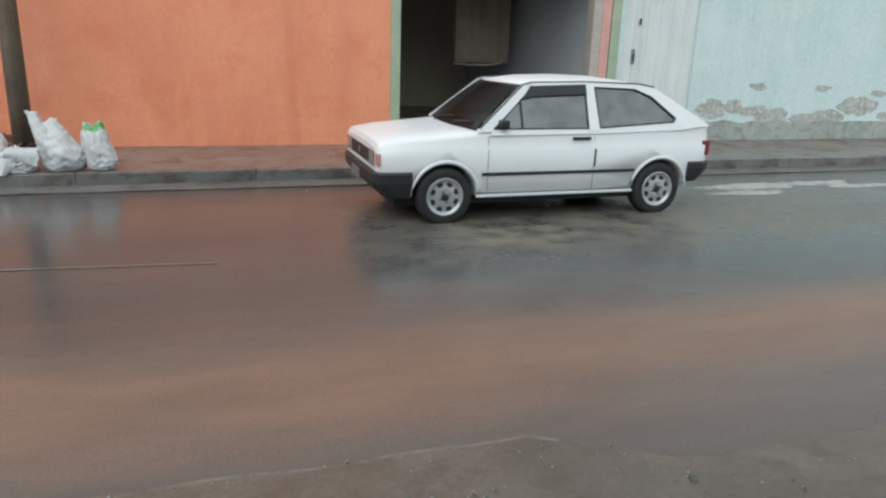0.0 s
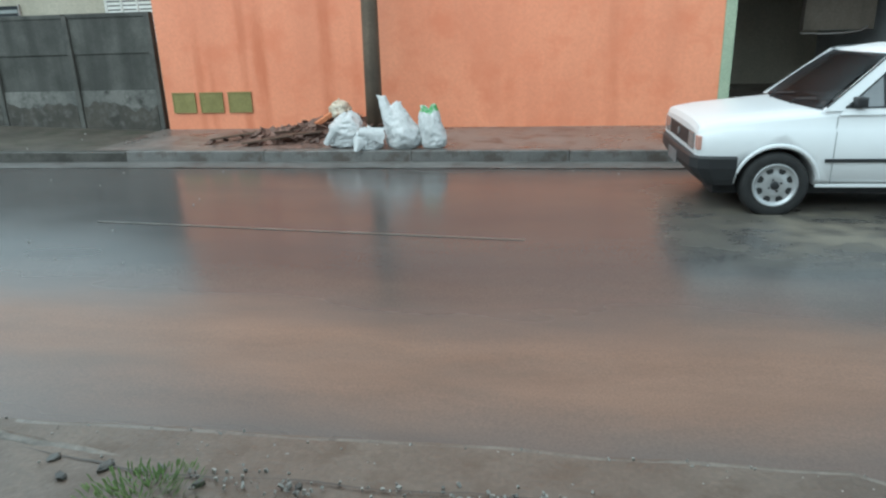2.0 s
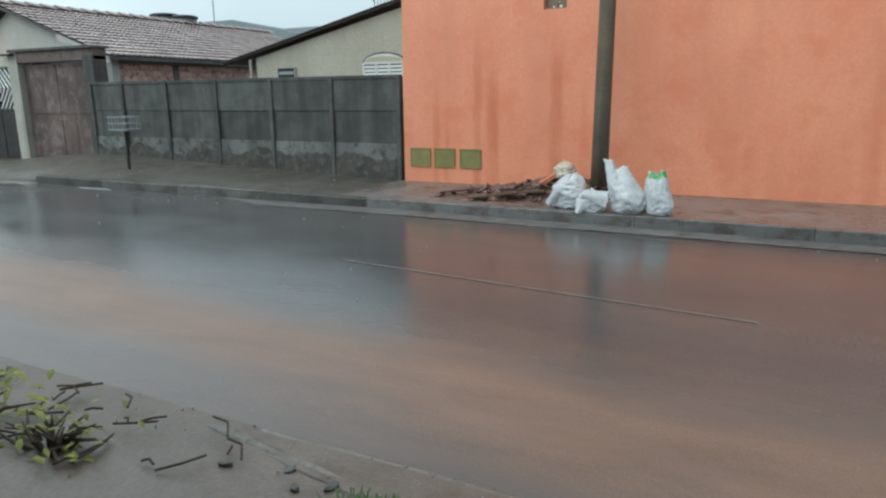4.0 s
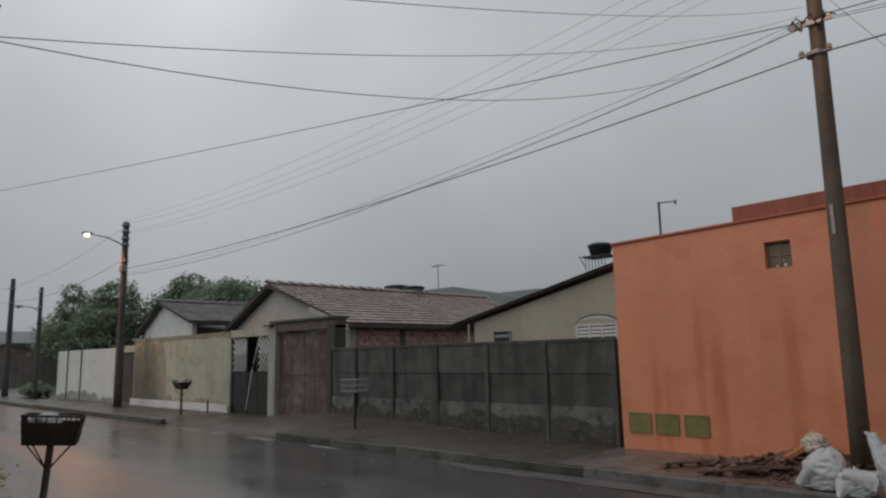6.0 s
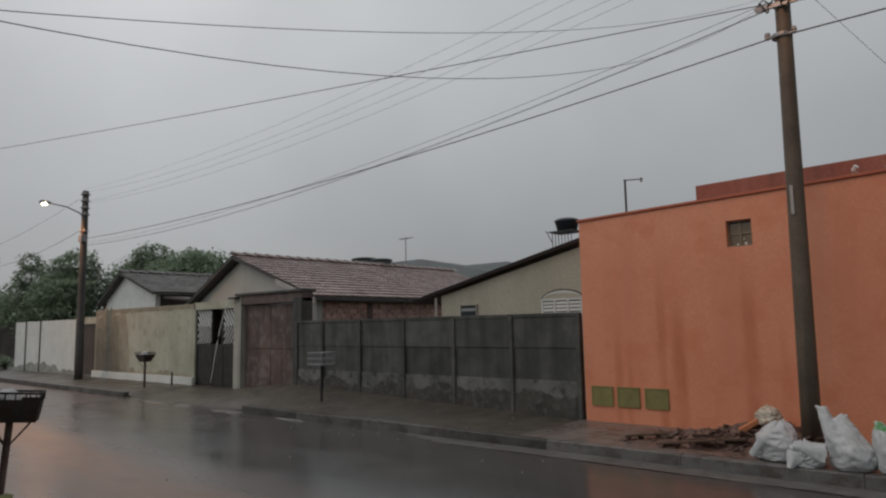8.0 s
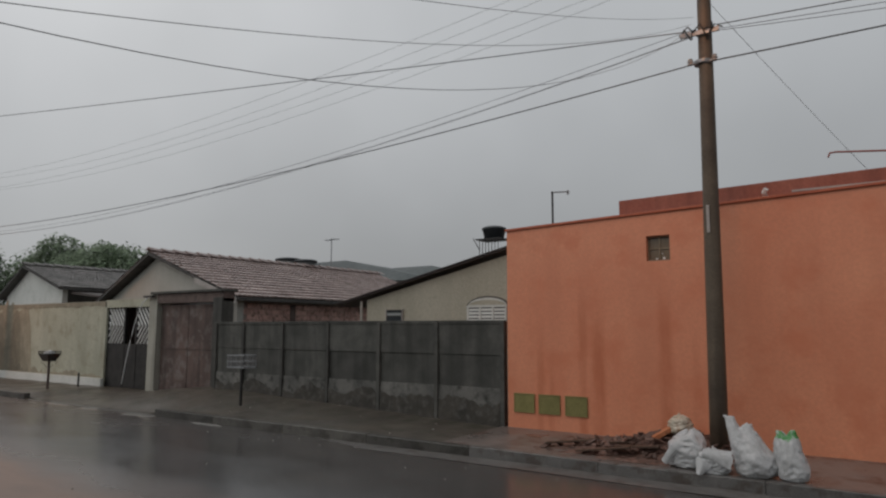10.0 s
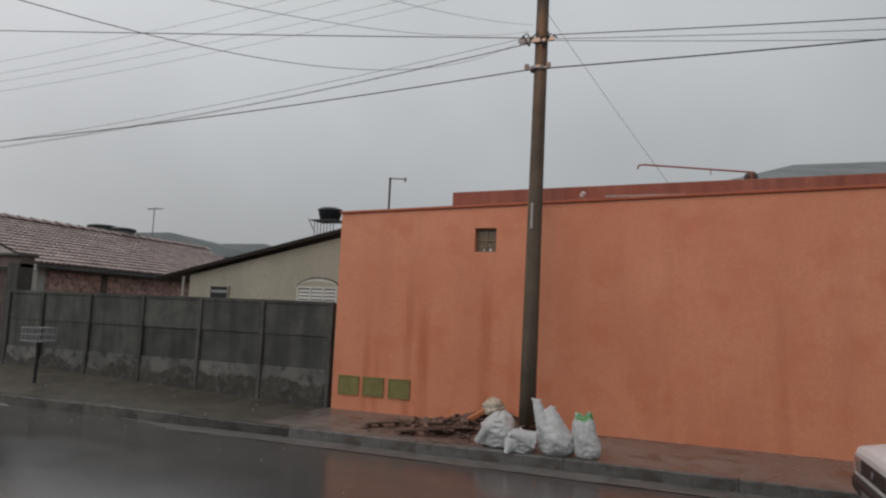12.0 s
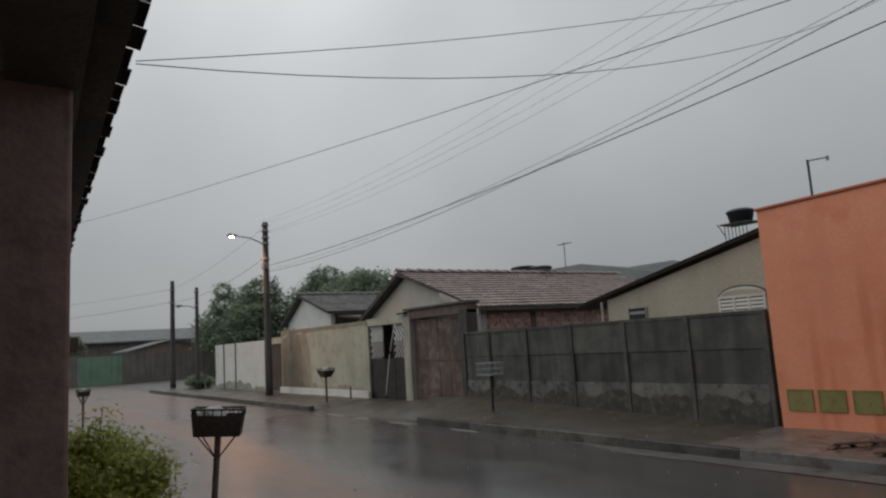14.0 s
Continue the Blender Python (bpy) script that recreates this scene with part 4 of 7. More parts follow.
tagged(part("road_line", bm, surface("pale_road_line", (0.15, 0.136, 0.12), (0.205, 0.188, 0.168), 0.3, 5, 40, 0.2)), "thin pale line across the wet asphalt", "road seam", kind="structure")
bm = bmesh.new()
xs = span(-1.9, 1.0, 90)
e0 = [bm.verts.new((x, near_edge(x) - 0.055 + 0.012 * noise.noise((x * 5, 3, 5)), near_height(x, near_edge(x) - 0.055) + 0.0025)) for x in xs]
e1 = [bm.verts.new((x, near_edge(x) - 0.010 + 0.008 * noise.noise((x * 4, 0, 5)), near_height(x, near_edge(x) - 0.01) + 0.0025)) for x in xs]
for i in range(len(xs) - 1):
    bm.faces.new((e0[i], e0[i + 1], e1[i + 1], e1[i]))
tagged(part("worn_edge", bm, surface("worn_pale_cement", (0.165, 0.135, 0.108), (0.25, 0.215, 0.18), 0.3, 6, 40, 0.3, stain=(0.11, 0.085, 0.07)), smooth=True), "worn pale cement lip of the near pavement", "edging", kind="structure")


# a mud-filled crack behind the broken edge, and what is left of a kerb bar
bm = bmesh.new()
xs = span(-1.9, 0.35, 120)
mid_line = [1.20 - 0.10 * max(0.0, min(1.0, (x + 1.7) / 0.45)) + 0.022 * noise.noise((x * 3.3, 5, 2)) + 0.01 * noise.noise((x * 11, 5, 2)) for x in xs]
wide = [min(1.0, (0.36 - x) / 0.5, (x + 1.91) / 0.3) * (0.0015 + 0.007 * max(0.0, noise.noise((x * 4.0, 8, 1)) + 0.2)) for x in xs]
c0 = [bm.verts.new((x, y - w, near_height(x, y) + 0.0035)) for x, y, w in zip(xs, mid_line, wide)]
c1 = [bm.verts.new((x, y + w, near_height(x, y) + 0.0035)) for x, y, w in zip(xs, mid_line, wide)]
for i in range(len(xs) - 1):
    bm.faces.new((c0[i], c0[i + 1], c1[i + 1], c1[i]))
tagged(part("pavement_crack", bm, surface("dark_wet_mud", (0.055, 0.043, 0.034), (0.09, 0.07, 0.055), 0.4, 4, 40, 0.3)), "dark mud-filled crack in the near pavement", "crack", kind="structure")
m = Matrix.Translation((-1.70, 1.245, near_height(-1.7, 1.245) - 0.012)) @ Matrix.Rotation(radians(-10), 4, "Z")
bm = bmesh.new()
rows = []
for i in range(41):
    u = -0.45 + 0.85 * i / 40
    k = 1 + 0.35 * noise.noise((u * 6, 1, 3))
    end = min(1.0, (i + 1) / 4, (41 - i) / 4)
    rows.append([bm.verts.new(m @ Vector((u, y * k, z * end * (1 + 0.4 * noise.noise((u * 9, y * 40, 2)))))) for y, z in ((-0.045, -0.02), (-0.034, 0.014), (-0.015, 0.024), (0.012, 0.022), (0.034, 0.010), (0.048, -0.02))])
for p, q in zip(rows, rows[1:]):
    for k in range(5):
        bm.faces.new((p[k], q[k], q[k + 1], p[k + 1]))
bmesh.ops.recalc_face_normals(bm, faces=bm.faces)
tagged(part("kerb_bar", bm, M_CEMENT_MUD, smooth=True), "worn pale stub of the old near kerb", "kerb", kind="structure")


# ---- damp and mud on the walls ----
def ragged(name, x0, x1, z0, top, y0, y1, material, label, parent=None, rough=0.06, step=0.05, seed=0.0):
    """A stain that stands on a lower edge, with a ragged top given by a function of x."""
    n = max(4, int((x1 - x0) / step))
    pts = [(x0, z0)] + [(x0 + (x1 - x0) * k / n, max(z0 + 0.01, top(x0 + (x1 - x0) * k / n) + rough * noise.noise((k * step * 2.1, seed, 1)) + 0.5 * rough * noise.noise((k * step * 9, seed, 3)))) for k in range(n + 1)] + [(x1, z0)]
    ob = part(name, prism(pts, y0, y1), material, parent, label)
    return ob


M_MUDSPLASH = surface("mud_splashed_concrete", (0.035, 0.032, 0.026), (0.07, 0.062, 0.05), 0.6, 3, 30, 0.5, stain=(0.10, 0.095, 0.085))
for k, (xa, xb) in enumerate(zip(FX, FX[1:])):
    h0 = 0.455 + 0.012 * (k % 3)
    ragged("mud_splash", xb + 0.045, xa - 0.045, 0.02, lambda x: h0 + 0.05 * math.sin(x * 5.1 + k), 7.906, 7.912, M_MUDSPLASH, "dark mud splashed up the lower panel", fence, 0.11, 0.03, 3.0 + k)
M_MOULD = [surface("wall_mould", tuple(q * f for q in (0.30, 0.275, 0.205)), tuple(q * f for q in (0.40, 0.365, 0.28)), 0.8, 2.2, 20, 0.2, streak=0.5, tone=0.7, runs=3.0) for f in (1.06, 0.96, 0.85, 0.72, 0.60, 0.50)]
cwall = bpy.data.objects["cream_wall"]
for k in range(6):
    mid, peak = -19.95 - 0.20 * k, (2.13, 2.12, 2.08, 1.85, 1.5, 1.15)[k]
    ragged("damp_stain", -22.27 + 0.02 * k, mid + 0.75 - 0.05 * k, 0.31, lambda x: 0.31 + (peak - 0.31) / (1 + math.exp((x - mid) / (0.05 + 0.05 * (k % 3)))) * (0.93 + 0.07 * math.sin(x * 7 + k)), 8.196 - 0.0025 * k, 8.1995, M_MOULD[k], "brown-black damp stain", cwall, 0.30, 0.04, 11.0 + k)
    if k < 2:
        ragged("damp_stain", -22.2 + 0.2 * k, -16.3 - 1.2 * k, 0.31, lambda x: 0.36 + 0.05 * math.sin(x * 1.7), 8.1955 - 0.0015 * k, 8.1995, M_MOULD[k], "damp foot of the wall", cwall, 0.12, 0.04, 21.0 + k)
        n = 150
        drips = [(-22.25 + 6.0 * i / n, 2.07 - 0.05 * k - 0.06 * noise.noise((i * 0.09, k, 4)) - 0.035 * noise.noise((i * 0.5, k, 6))) for i in range(n + 1)]
        part("damp_stain", prism([(-22.25, 2.137)] + drips + [(-16.25, 2.137)], 8.1948 - 0.0016 * k if k else 8.1958, 8.1995), M_MOULD[k + 1], cwall, "damp top of the wall")
M_DAMPWHITE = surface("damp_white_wall", (0.26, 0.265, 0.24), (0.40, 0.405, 0.375), 0.8, 3, 30, 0.4, stain=(0.16, 0.17, 0.13))
ragged("peeled_foot", -29.7, -23.95, 0.02, lambda x: 0.34 + 0.10 * math.sin(x * 1.1), 8.190, 8.199, M_DAMPWHITE, "damp peeled foot of the wall", bpy.data.objects["white_wall"], 0.16, 0.06, 31.0)


# ---- the white hatchback (drawn in metres, nose towards -x) ----
car = thing("white_hatchback", (0.895, 4.93, 0.012), "white two-door hatchback car parked on the wet street", "car", turn=1.0)


def cpart(name, bm, material, parent=car, label="", smooth=False):
    if name in ("body", "front_bumper", "grille", "headlight", "indicator", "number_plate"):
        for v in bm.verts:
            if v.co.x < 0.45:
                v.co.x += 0.11 * (0.45 - v.co.x) / 0.45
    return part(name, bm, material, parent, label, smooth, 1.0)


def carve(bm, cutters):
    """The mesh with round tunnels along y cut out of it: (x, z, radius)."""
    base = bpy.data.objects.new("carved", mesh_from(bm, "carved", 1.0))
    scene.collection.objects.link(base)
    others = []
    for x, z, r in cutters:
        t = lathe([(r, -1.2), (r, 1.2)], 40, "y")
        bmesh.ops.translate(t, verts=t.verts, vec=(x, 0, z))
        c = bpy.data.objects.new("cutter", mesh_from(t, "cutter", 1.0))
        scene.collection.objects.link(c)
        mod = base.modifiers.new("cut", "BOOLEAN")
        mod.operation, mod.solver, mod.object = "DIFFERENCE", "EXACT", c
        others.append(c)
    bpy.context.view_layer.update()
    me = bpy.data.meshes.new_from_object(base.evaluated_get(bpy.context.evaluated_depsgraph_get()))
    out = bmesh.new()
    out.from_mesh(me)
    for o in (base, *others):
        bpy.data.objects.remove(o)
    return out


def body_shell():
    """Lower body up to the belt line, lofted from nose to tail."""
    # x, half width, underside, top
    keys = [(0.0, 0.70, 0.44, 0.74), (0.03, 0.745, 0.43, 0.785), (0.10, 0.765, 0.42, 0.80), (0.35, 0.785, 0.40, 0.83), (0.80, 0.80, 0.27, 0.868), (1.08, 0.805, 0.27, 0.893), (1.20, 0.806, 0.27, 0.90),
            (1.40, 0.807, 0.265, 0.90), (2.20, 0.81, 0.265, 0.905), (3.00, 0.805, 0.27, 0.925), (3.45, 0.79, 0.28, 0.95), (3.68, 0.775, 0.34, 0.955), (3.76, 0.755, 0.38, 0.93), (3.79, 0.73, 0.42, 0.88)]
    bm = bmesh.new()
    rings = []
    for x, w, zb, zt in keys:
        crease = min(0.742, zt - 0.085)
        soft = 0.03 if x > 1.1 else 0.07
        half = [(w * 0.90, zb), (w - 0.012, zb + 0.05), (w, 0.52), (w, crease - 0.012), (w - 0.016, crease + 0.004), (w - 0.026, zt - 0.055), (w - 0.026 - 0.2 * soft, zt - 0.028), (w - 0.03 - soft, zt - 0.004), (w * 0.5, zt + 0.012), (0.0, zt + 0.016)]
        ring = [bm.verts.new((x, -y, z)) for y, z in half] + [bm.verts.new((x, y, z)) for y, z in half[-2::-1]]
        rings.append(ring)
    for a, b in zip(rings, rings[1:]):
        n = len(a)
        for k in range(n):
            bm.faces.new((a[k], a[(k + 1) % n], b[(k + 1) % n], b[k]))
    bm.faces.new(rings[0])
    bm.faces.new(rings[-1][::-1])
    bmesh.ops.recalc_face_normals(bm, faces=bm.faces)
    return carve(bm, [(0.765, 0.27, 0.325), (3.16, 0.27, 0.325)])


def tall(z):
    return 0.93 + (z - 0.93) * 1.09 if z > 0.93 else z


def cabin_y(z):
    return 0.772 - 0.44 * (z - 0.93)


def side_panel(outline, near, thick=0.03, out=0.0):
    """A panel of the leaning cabin side; near is -1 for the street's middle, 1 for the kerb."""
    bm = bmesh.new()
    a = [bm.verts.new((x, near * (cabin_y(z) + out), tall(z))) for x, z in outline]
    b = [bm.verts.new((x, near * (cabin_y(z) + out - thick), tall(z))) for x, z in outline]
    bm.faces.new(a)
    bm.faces.new(b[::-1])
    for i in range(len(a)):
        bm.faces.new((a[i], b[i], b[(i + 1) % len(a)], a[(i + 1) % len(a)]))
    bmesh.ops.recalc_face_normals(bm, faces=bm.faces)
    return bm


body = cpart("body", body_shell(), M_PAINT, car, "glossy white painted body")
for f in body.data.polygons:
    f.use_smooth = abs(f.normal.y) > 0.2 or f.normal.z > 0.6


def roof_panel():
    bm = bmesh.new()
    rows = []
    for x, z, w in ((1.565, 1.300, 0.55), (1.64, 1.337, 0.572), (1.85, 1.362, 0.582), (2.25, 1.376, 0.588), (2.65, 1.366, 0.582), (2.95, 1.336, 0.572), (3.10, 1.297, 0.557)):
        rows.append([bm.verts.new((x, w * k / 5, tall(z) - 0.05 * abs(k / 5) ** 3 - 0.012 * abs(k / 5))) for k in range(-5, 6)])
    low = [[bm.verts.new(v.co - Vector((0, 0, 0.03))) for v in r] for r in rows]
    for grid, flip in ((rows, False), (low, True)):
        for a, b in zip(grid, grid[1:]):
            for k in range(10):
                q = (a[k], b[k], b[k + 1], a[k + 1])
                bm.faces.new(q[::-1] if flip else q)
    rim = rows[0] + [r[-1] for r in rows[1:]] + rows[-1][-2::-1] + [r[0] for r in rows[-2:0:-1]]
    rim2 = low[0] + [r[-1] for r in low[1:]] + low[-1][-2::-1] + [r[0] for r in low[-2:0:-1]]
    for i in range(len(rim)):
        bm.faces.new((rim[i], rim[(i + 1) % len(rim)], rim2[(i + 1) % len(rim)], rim2[i]))
    bmesh.ops.recalc_face_normals(bm, faces=bm.faces)
    return bm


cpart("roof", roof_panel(), M_PAINT, car, "", True)
A0, A1 = (1.07, 0.895), (1.60, 1.30)
for near in (-1, 1):
    cpart("pillar", side_panel([A0, A1, (1.68, 1.30), (1.69, 1.270), (1.29, 0.945), (1.235, 0.895)], near), M_PAINT)
    cpart("roof_rail", side_panel([(1.64, 1.310), (2.28, 1.326), (2.97, 1.312), (2.86, 1.274), (2.28, 1.290), (1.68, 1.268)], near), M_PAINT)
    cpart("pillar", side_panel([(2.285, 0.895), (2.295, 1.292), (2.385, 1.292), (2.405, 0.895)], near, 0.03, 0.003), M_PAINT)
    cpart("pillar", side_panel([(3.30, 0.965), (3.345, 1.005), (3.07, 1.205), (2.87, 1.276), (2.97, 1.312), (3.11, 1.288), (3.42, 1.12), (3.75, 0.94), (3.4, 0.90)], near), M_PAINT)
    cpart("belt", side_panel([(1.20, 0.86), (1.235, 0.912), (2.29, 0.914), (2.40, 0.918), (3.31, 0.972), (3.42, 0.90), (2.4, 0.87)], near, 0.02, -0.004), M_PAINT)
    cpart("door_window", side_panel([(1.225, 0.905), (1.29, 0.955), (1.672, 1.274), (2.298, 1.292), (2.295, 0.908)], near, 0.004, -0.012), M_CARGLASS, car, "tinted door window")
    cpart("rear_side_window", side_panel([(2.395, 0.91), (2.38, 1.290), (2.87, 1.275), (3.075, 1.205), (3.34, 1.01), (3.31, 0.965)], near, 0.004, -0.012), M_CARGLASS, car, "tinted rear side window")
    for pts in (((1.245, 0.920), (2.28, 0.922), (2.285, 1.286), (1.685, 1.266), (1.30, 0.958), (1.245, 0.920)), ((2.41, 0.925), (2.395, 1.284), (2.86, 1.270), (3.06, 1.200), (3.325, 1.008), (3.30, 0.975), (2.41, 0.925))):
        cpart("window_seal", tube(bmesh.new(), [(x, near * (cabin_y(z) + 0.001), tall(z)) for x, z in pts], 0.0075, 6), M_BLACKPLASTIC, car, "black rubber window seal")
    cpart("window_divider", side_panel([(1.545, 0.915), (1.545, 1.165), (1.562, 1.178), (1.562, 0.915)], near, 0.01, 0.0), M_BLACKPLASTIC, car, "thin black quarter light bar")
    cpart("rain_visor", side_panel([(1.565, 1.172), (1.675, 1.288), (2.285, 1.308), (2.29, 1.222), (1.72, 1.200)], near, 0.008, 0.018), M_BLACKPLASTIC, car, "smoked rain visor over the window")
    bm = bmesh.new()
    tube(bm, [(x, near * (cabin_y(z) + 0.004), tall(z)) for x, z in ((1.10, 0.925), (1.36, 1.118), (1.60, 1.302), (1.70, 1.320), (2.28, 1.333), (2.92, 1.320), (3.11, 1.292))], 0.007, 6)
    cpart("rain_gutter", bm, M_BLACKPLASTIC, car, "dark roof gutter line")
    bm = bmesh.new()
    bx(bm, 1.13, near * 0.812 - 0.008, 0.475, 2.84, near * 0.812 + 0.008, 0.505, 0.004)
    cpart("side_moulding", bm, M_BLACKPLASTIC, car, "black rubbing strip")
    bm = bmesh.new()
    bx(bm, 1.08, near * 0.797 - 0.012, 0.262, 2.84, near * 0.797 + 0.010, 0.290, 0.006)
    cpart("sill", bm, M_PAINT)
    for hx in (0.765, 3.16):
        bm = bmesh.new()
        arc = [(hx + 0.345 * math.cos(a), near * 0.803, 0.27 + 0.345 * math.sin(a)) for a in [radians(4 + 172 * k / 20) for k in range(21)]]
        tube(bm, arc, [0.004 + 0.016 * math.sin(math.pi * k / 20) ** 0.5 for k in range(21)], 8)
        cpart("wheel_arch", bm, M_PAINT, car, "flared white wheel arch", True)
    for x in (1.19, 2.35):
        cpart("door_seam", box(x, near * 0.8095 - 0.0015, 0.30, x + 0.004, near * 0.8095 + 0.0015, 0.73), M_SEAM)
        cpart("door_seam", box(x, near * 0.788 - 0.0015, 0.75, x + 0.004, near * 0.788 + 0.0015, 0.845), M_SEAM)
    hd = cpart("door_handle", box(2.10, near * 0.800 - 0.014, 0.812, 2.30, near * 0.800 + 0.014, 0.838, 0.005), M_BLACKPLASTIC, car, "black door handle")
    cpart("mirror", box(1.30, near * 0.79 - 0.05, 0.925, 1.39, near * 0.79 + 0.06, 1.005, 0.02), M_BLACKPLASTIC, car, "black door mirror")
    cpart("tail_lamp", box(3.70, near * 0.70 - 0.06, 0.62, 3.80, near * 0.70 + 0.06, 0.78, 0.01), M_RED, car, "red tail lamp")
cpart("dark_scuff", box(2.355, -0.817, 0.54, 2.370, -0.809, 0.715, 0.002), M_BLACKPLASTIC, car, "dark scuff mark behind the door")


def sheet4(pts, thick):
    bm = bmesh.new()
    p = [Vector(q) for q in pts]
    nrm = (p[1] - p[0]).cross(p[3] - p[0]).normalized()
    a = [bm.verts.new(q) for q in p]
    b = [bm.verts.new(q - nrm * thick) for q in p]
    bm.faces.new(a)
    bm.faces.new(b[::-1])
    for i in range(4):
        bm.faces.new((a[i], b[i], b[(i + 1) % 4], a[(i + 1) % 4]))
    bmesh.ops.recalc_face_normals(bm, faces=bm.faces)
    return bm


def curved_screen(n=12, m=8):
    """The windscreen: bowed forward in the middle, drawn in towards the roof."""
    bm = bmesh.new()
    layers = []
    for off in (0.0, 0.005):
        rows = []
        for j in range(m + 1):
            s = j / m
            half = 0.70 - 0.15 * s
            rows.append([bm.verts.new((1.085 + 0.525 * s - 0.085 * (1 - (k / n * 2 - 1) ** 2) + off * 0.6 - 0.012 * math.sin(math.pi * s), half * (k / n * 2 - 1), 0.905 + 0.425 * s + 0.012 * math.sin(math.pi * s) - off * 0.8)) for k in range(n + 1)])
        layers.append(rows)
    for rows in layers:
        for p, q in zip(rows, rows[1:]):
            for k in range(n):
                bm.faces.new((p[k], p[k + 1], q[k + 1], q[k]))
    up, low = layers
    for p, q in ((up[0], low[0]), (up[-1], low[-1]), ([r[0] for r in up], [r[0] for r in low]), ([r[-1] for r in up], [r[-1] for r in low])):
        for k in range(len(p) - 1):
            bm.faces.new((p[k], p[k + 1], q[k + 1], q[k]))
    bmesh.ops.recalc_face_normals(bm, faces=bm.faces)
    return bm


ws = cpart("windscreen", curved_screen(), M_WINDSCREEN, car, "raked windscreen", True)
for y0, y1 in ((-0.25, -0.62), (0.30, -0.10)):
    cpart("wiper", tube(bmesh.new(), [(0.99, y0, 0.905), (1.03, y0 - 0.02, 0.95), (1.075, y1, 0.985)], 0.008, 6), M_BLACKPLASTIC, ws, "black wiper arm")
cpart("tailgate_glass", sheet4([(3.11, -0.53, 1.328), (3.11, 0.53, 1.328), (3.60, 0.62, 1.00), (3.60, -0.62, 1.00)], 0.005), M_CARGLASS, car)
cpart("tailgate", sheet4([(3.58, -0.68, 1.02), (3.58, 0.68, 1.02), (3.78, 0.70, 0.905), (3.78, -0.70, 0.905)], 0.04), M_PAINT)


def bumper(xs, z0, z1, sign):
    """A black wrap-round bumper: plan outline drawn up, its lower edge drawn in."""
    bm = bmesh.new()
    layers = []
    for z, k, in_x in ((z0, 0.95, 0.66), (z0 + 0.05, 0.975, 0.80), (z0 + 0.11, 0.99, 0.94), (z0 + 0.15, 1.0, 1.0), (z1 - 0.02, 1.0, 1.0), (z1, 0.985, 0.97)):
        pts = [(x if abs(x - xs[0][0]) < 1e-6 else xs[0][0] + (x - xs[0][0]) * in_x, y * k) for x, y in xs]
        full = pts + [(x, -y) for x, y in pts[::-1]]
        layers.append([bm.verts.new((x, y, z)) for x, y in full])
    for a, b in zip(layers, layers[1:]):
        for i in range(len(a)):
            bm.faces.new((a[i], a[(i + 1) % len(a)], b[(i + 1) % len(a)], b[i]))
    bm.faces.new(layers[0])
    bm.faces.new(layers[-1][::-1])
    bmesh.ops.recalc_face_normals(bm, faces=bm.faces)
    return bm


cpart("front_bumper", bumper([(0.43, 0.812), (0.14, 0.80), (0.02, 0.765), (-0.045, 0.66), (-0.06, 0.45), (-0.065, 0.2)], 0.27, 0.525, -1), M_BLACKPLASTIC, car, "black wrap-round plastic bumper")
cpart("rear_bumper", bumper([(3.52, 0.812), (3.72, 0.80), (3.82, 0.74), (3.85, 0.5), (3.855, 0.2)], 0.34, 0.56, 1), M_BLACKPLASTIC, car, "black wrap-round plastic bumper")
cpart("grille", box(-0.008, -0.42, 0.565, 0.02, 0.42, 0.70, 0.004), M_BLACKPLASTIC, car, "black slatted grille")
for y in (-1, 1):
    lamp = cpart("headlight", box(-0.012, y * 0.53 - 0.11, 0.56, 0.03, y * 0.53 + 0.11, 0.705, 0.008), M_LAMPGLASS, car, "rectangular clear headlight")
    cpart("indicator", box(-0.002, y * 0.705 - 0.05, 0.575, 0.05, y * 0.705 + 0.05, 0.695, 0.012), M_AMBER, car, "amber front indicator")
cpart("badge", lathe([(0.035, -0.004), (0.035, 0.004)], 20, "y"), M_GALV, car).matrix_basis = pose(0.098, 0, 0.635, 0, 0, 90)
cpart("number_plate", box(-0.074, -0.2, 0.36, -0.068, 0.2, 0.47), M_GALV, car, "plain grey number plate")
for x in (1.85, 2.65):
    for y in (-0.36, 0.36):
        st = cpart("seat", box(x, y - 0.22, 0.6, x + 0.14, y + 0.22, 1.06, 0.04), M_INTERIOR, car)
        cpart("headrest", box(x + 0.02, y - 0.12, 1.07, x + 0.11, y + 0.12, 1.20, 0.03), M_INTERIOR, st)
cpart("dashboard", box(1.16, -0.66, 0.78, 1.42, 0.66, 0.915, 0.03), M_INTERIOR, car)
cpart("cabin_lining", box(1.42, -0.70, 0.84, 3.5, 0.70, 0.895, 0.01), M_INTERIOR, car)
cpart("steering_wheel", tube(bmesh.new(), [(1.52 + 0.05 * math.sin(a), -0.36 + 0.18 * math.cos(a), 0.98 + 0.14 * math.sin(a)) for a in [2 * math.pi * k / 20 for k in range(21)]], 0.014, 6), M_INTERIOR, car)
cpart("underbody", box(0.3, -0.62, 0.17, 3.5, 0.62, 0.35), M_INTERIOR, car)


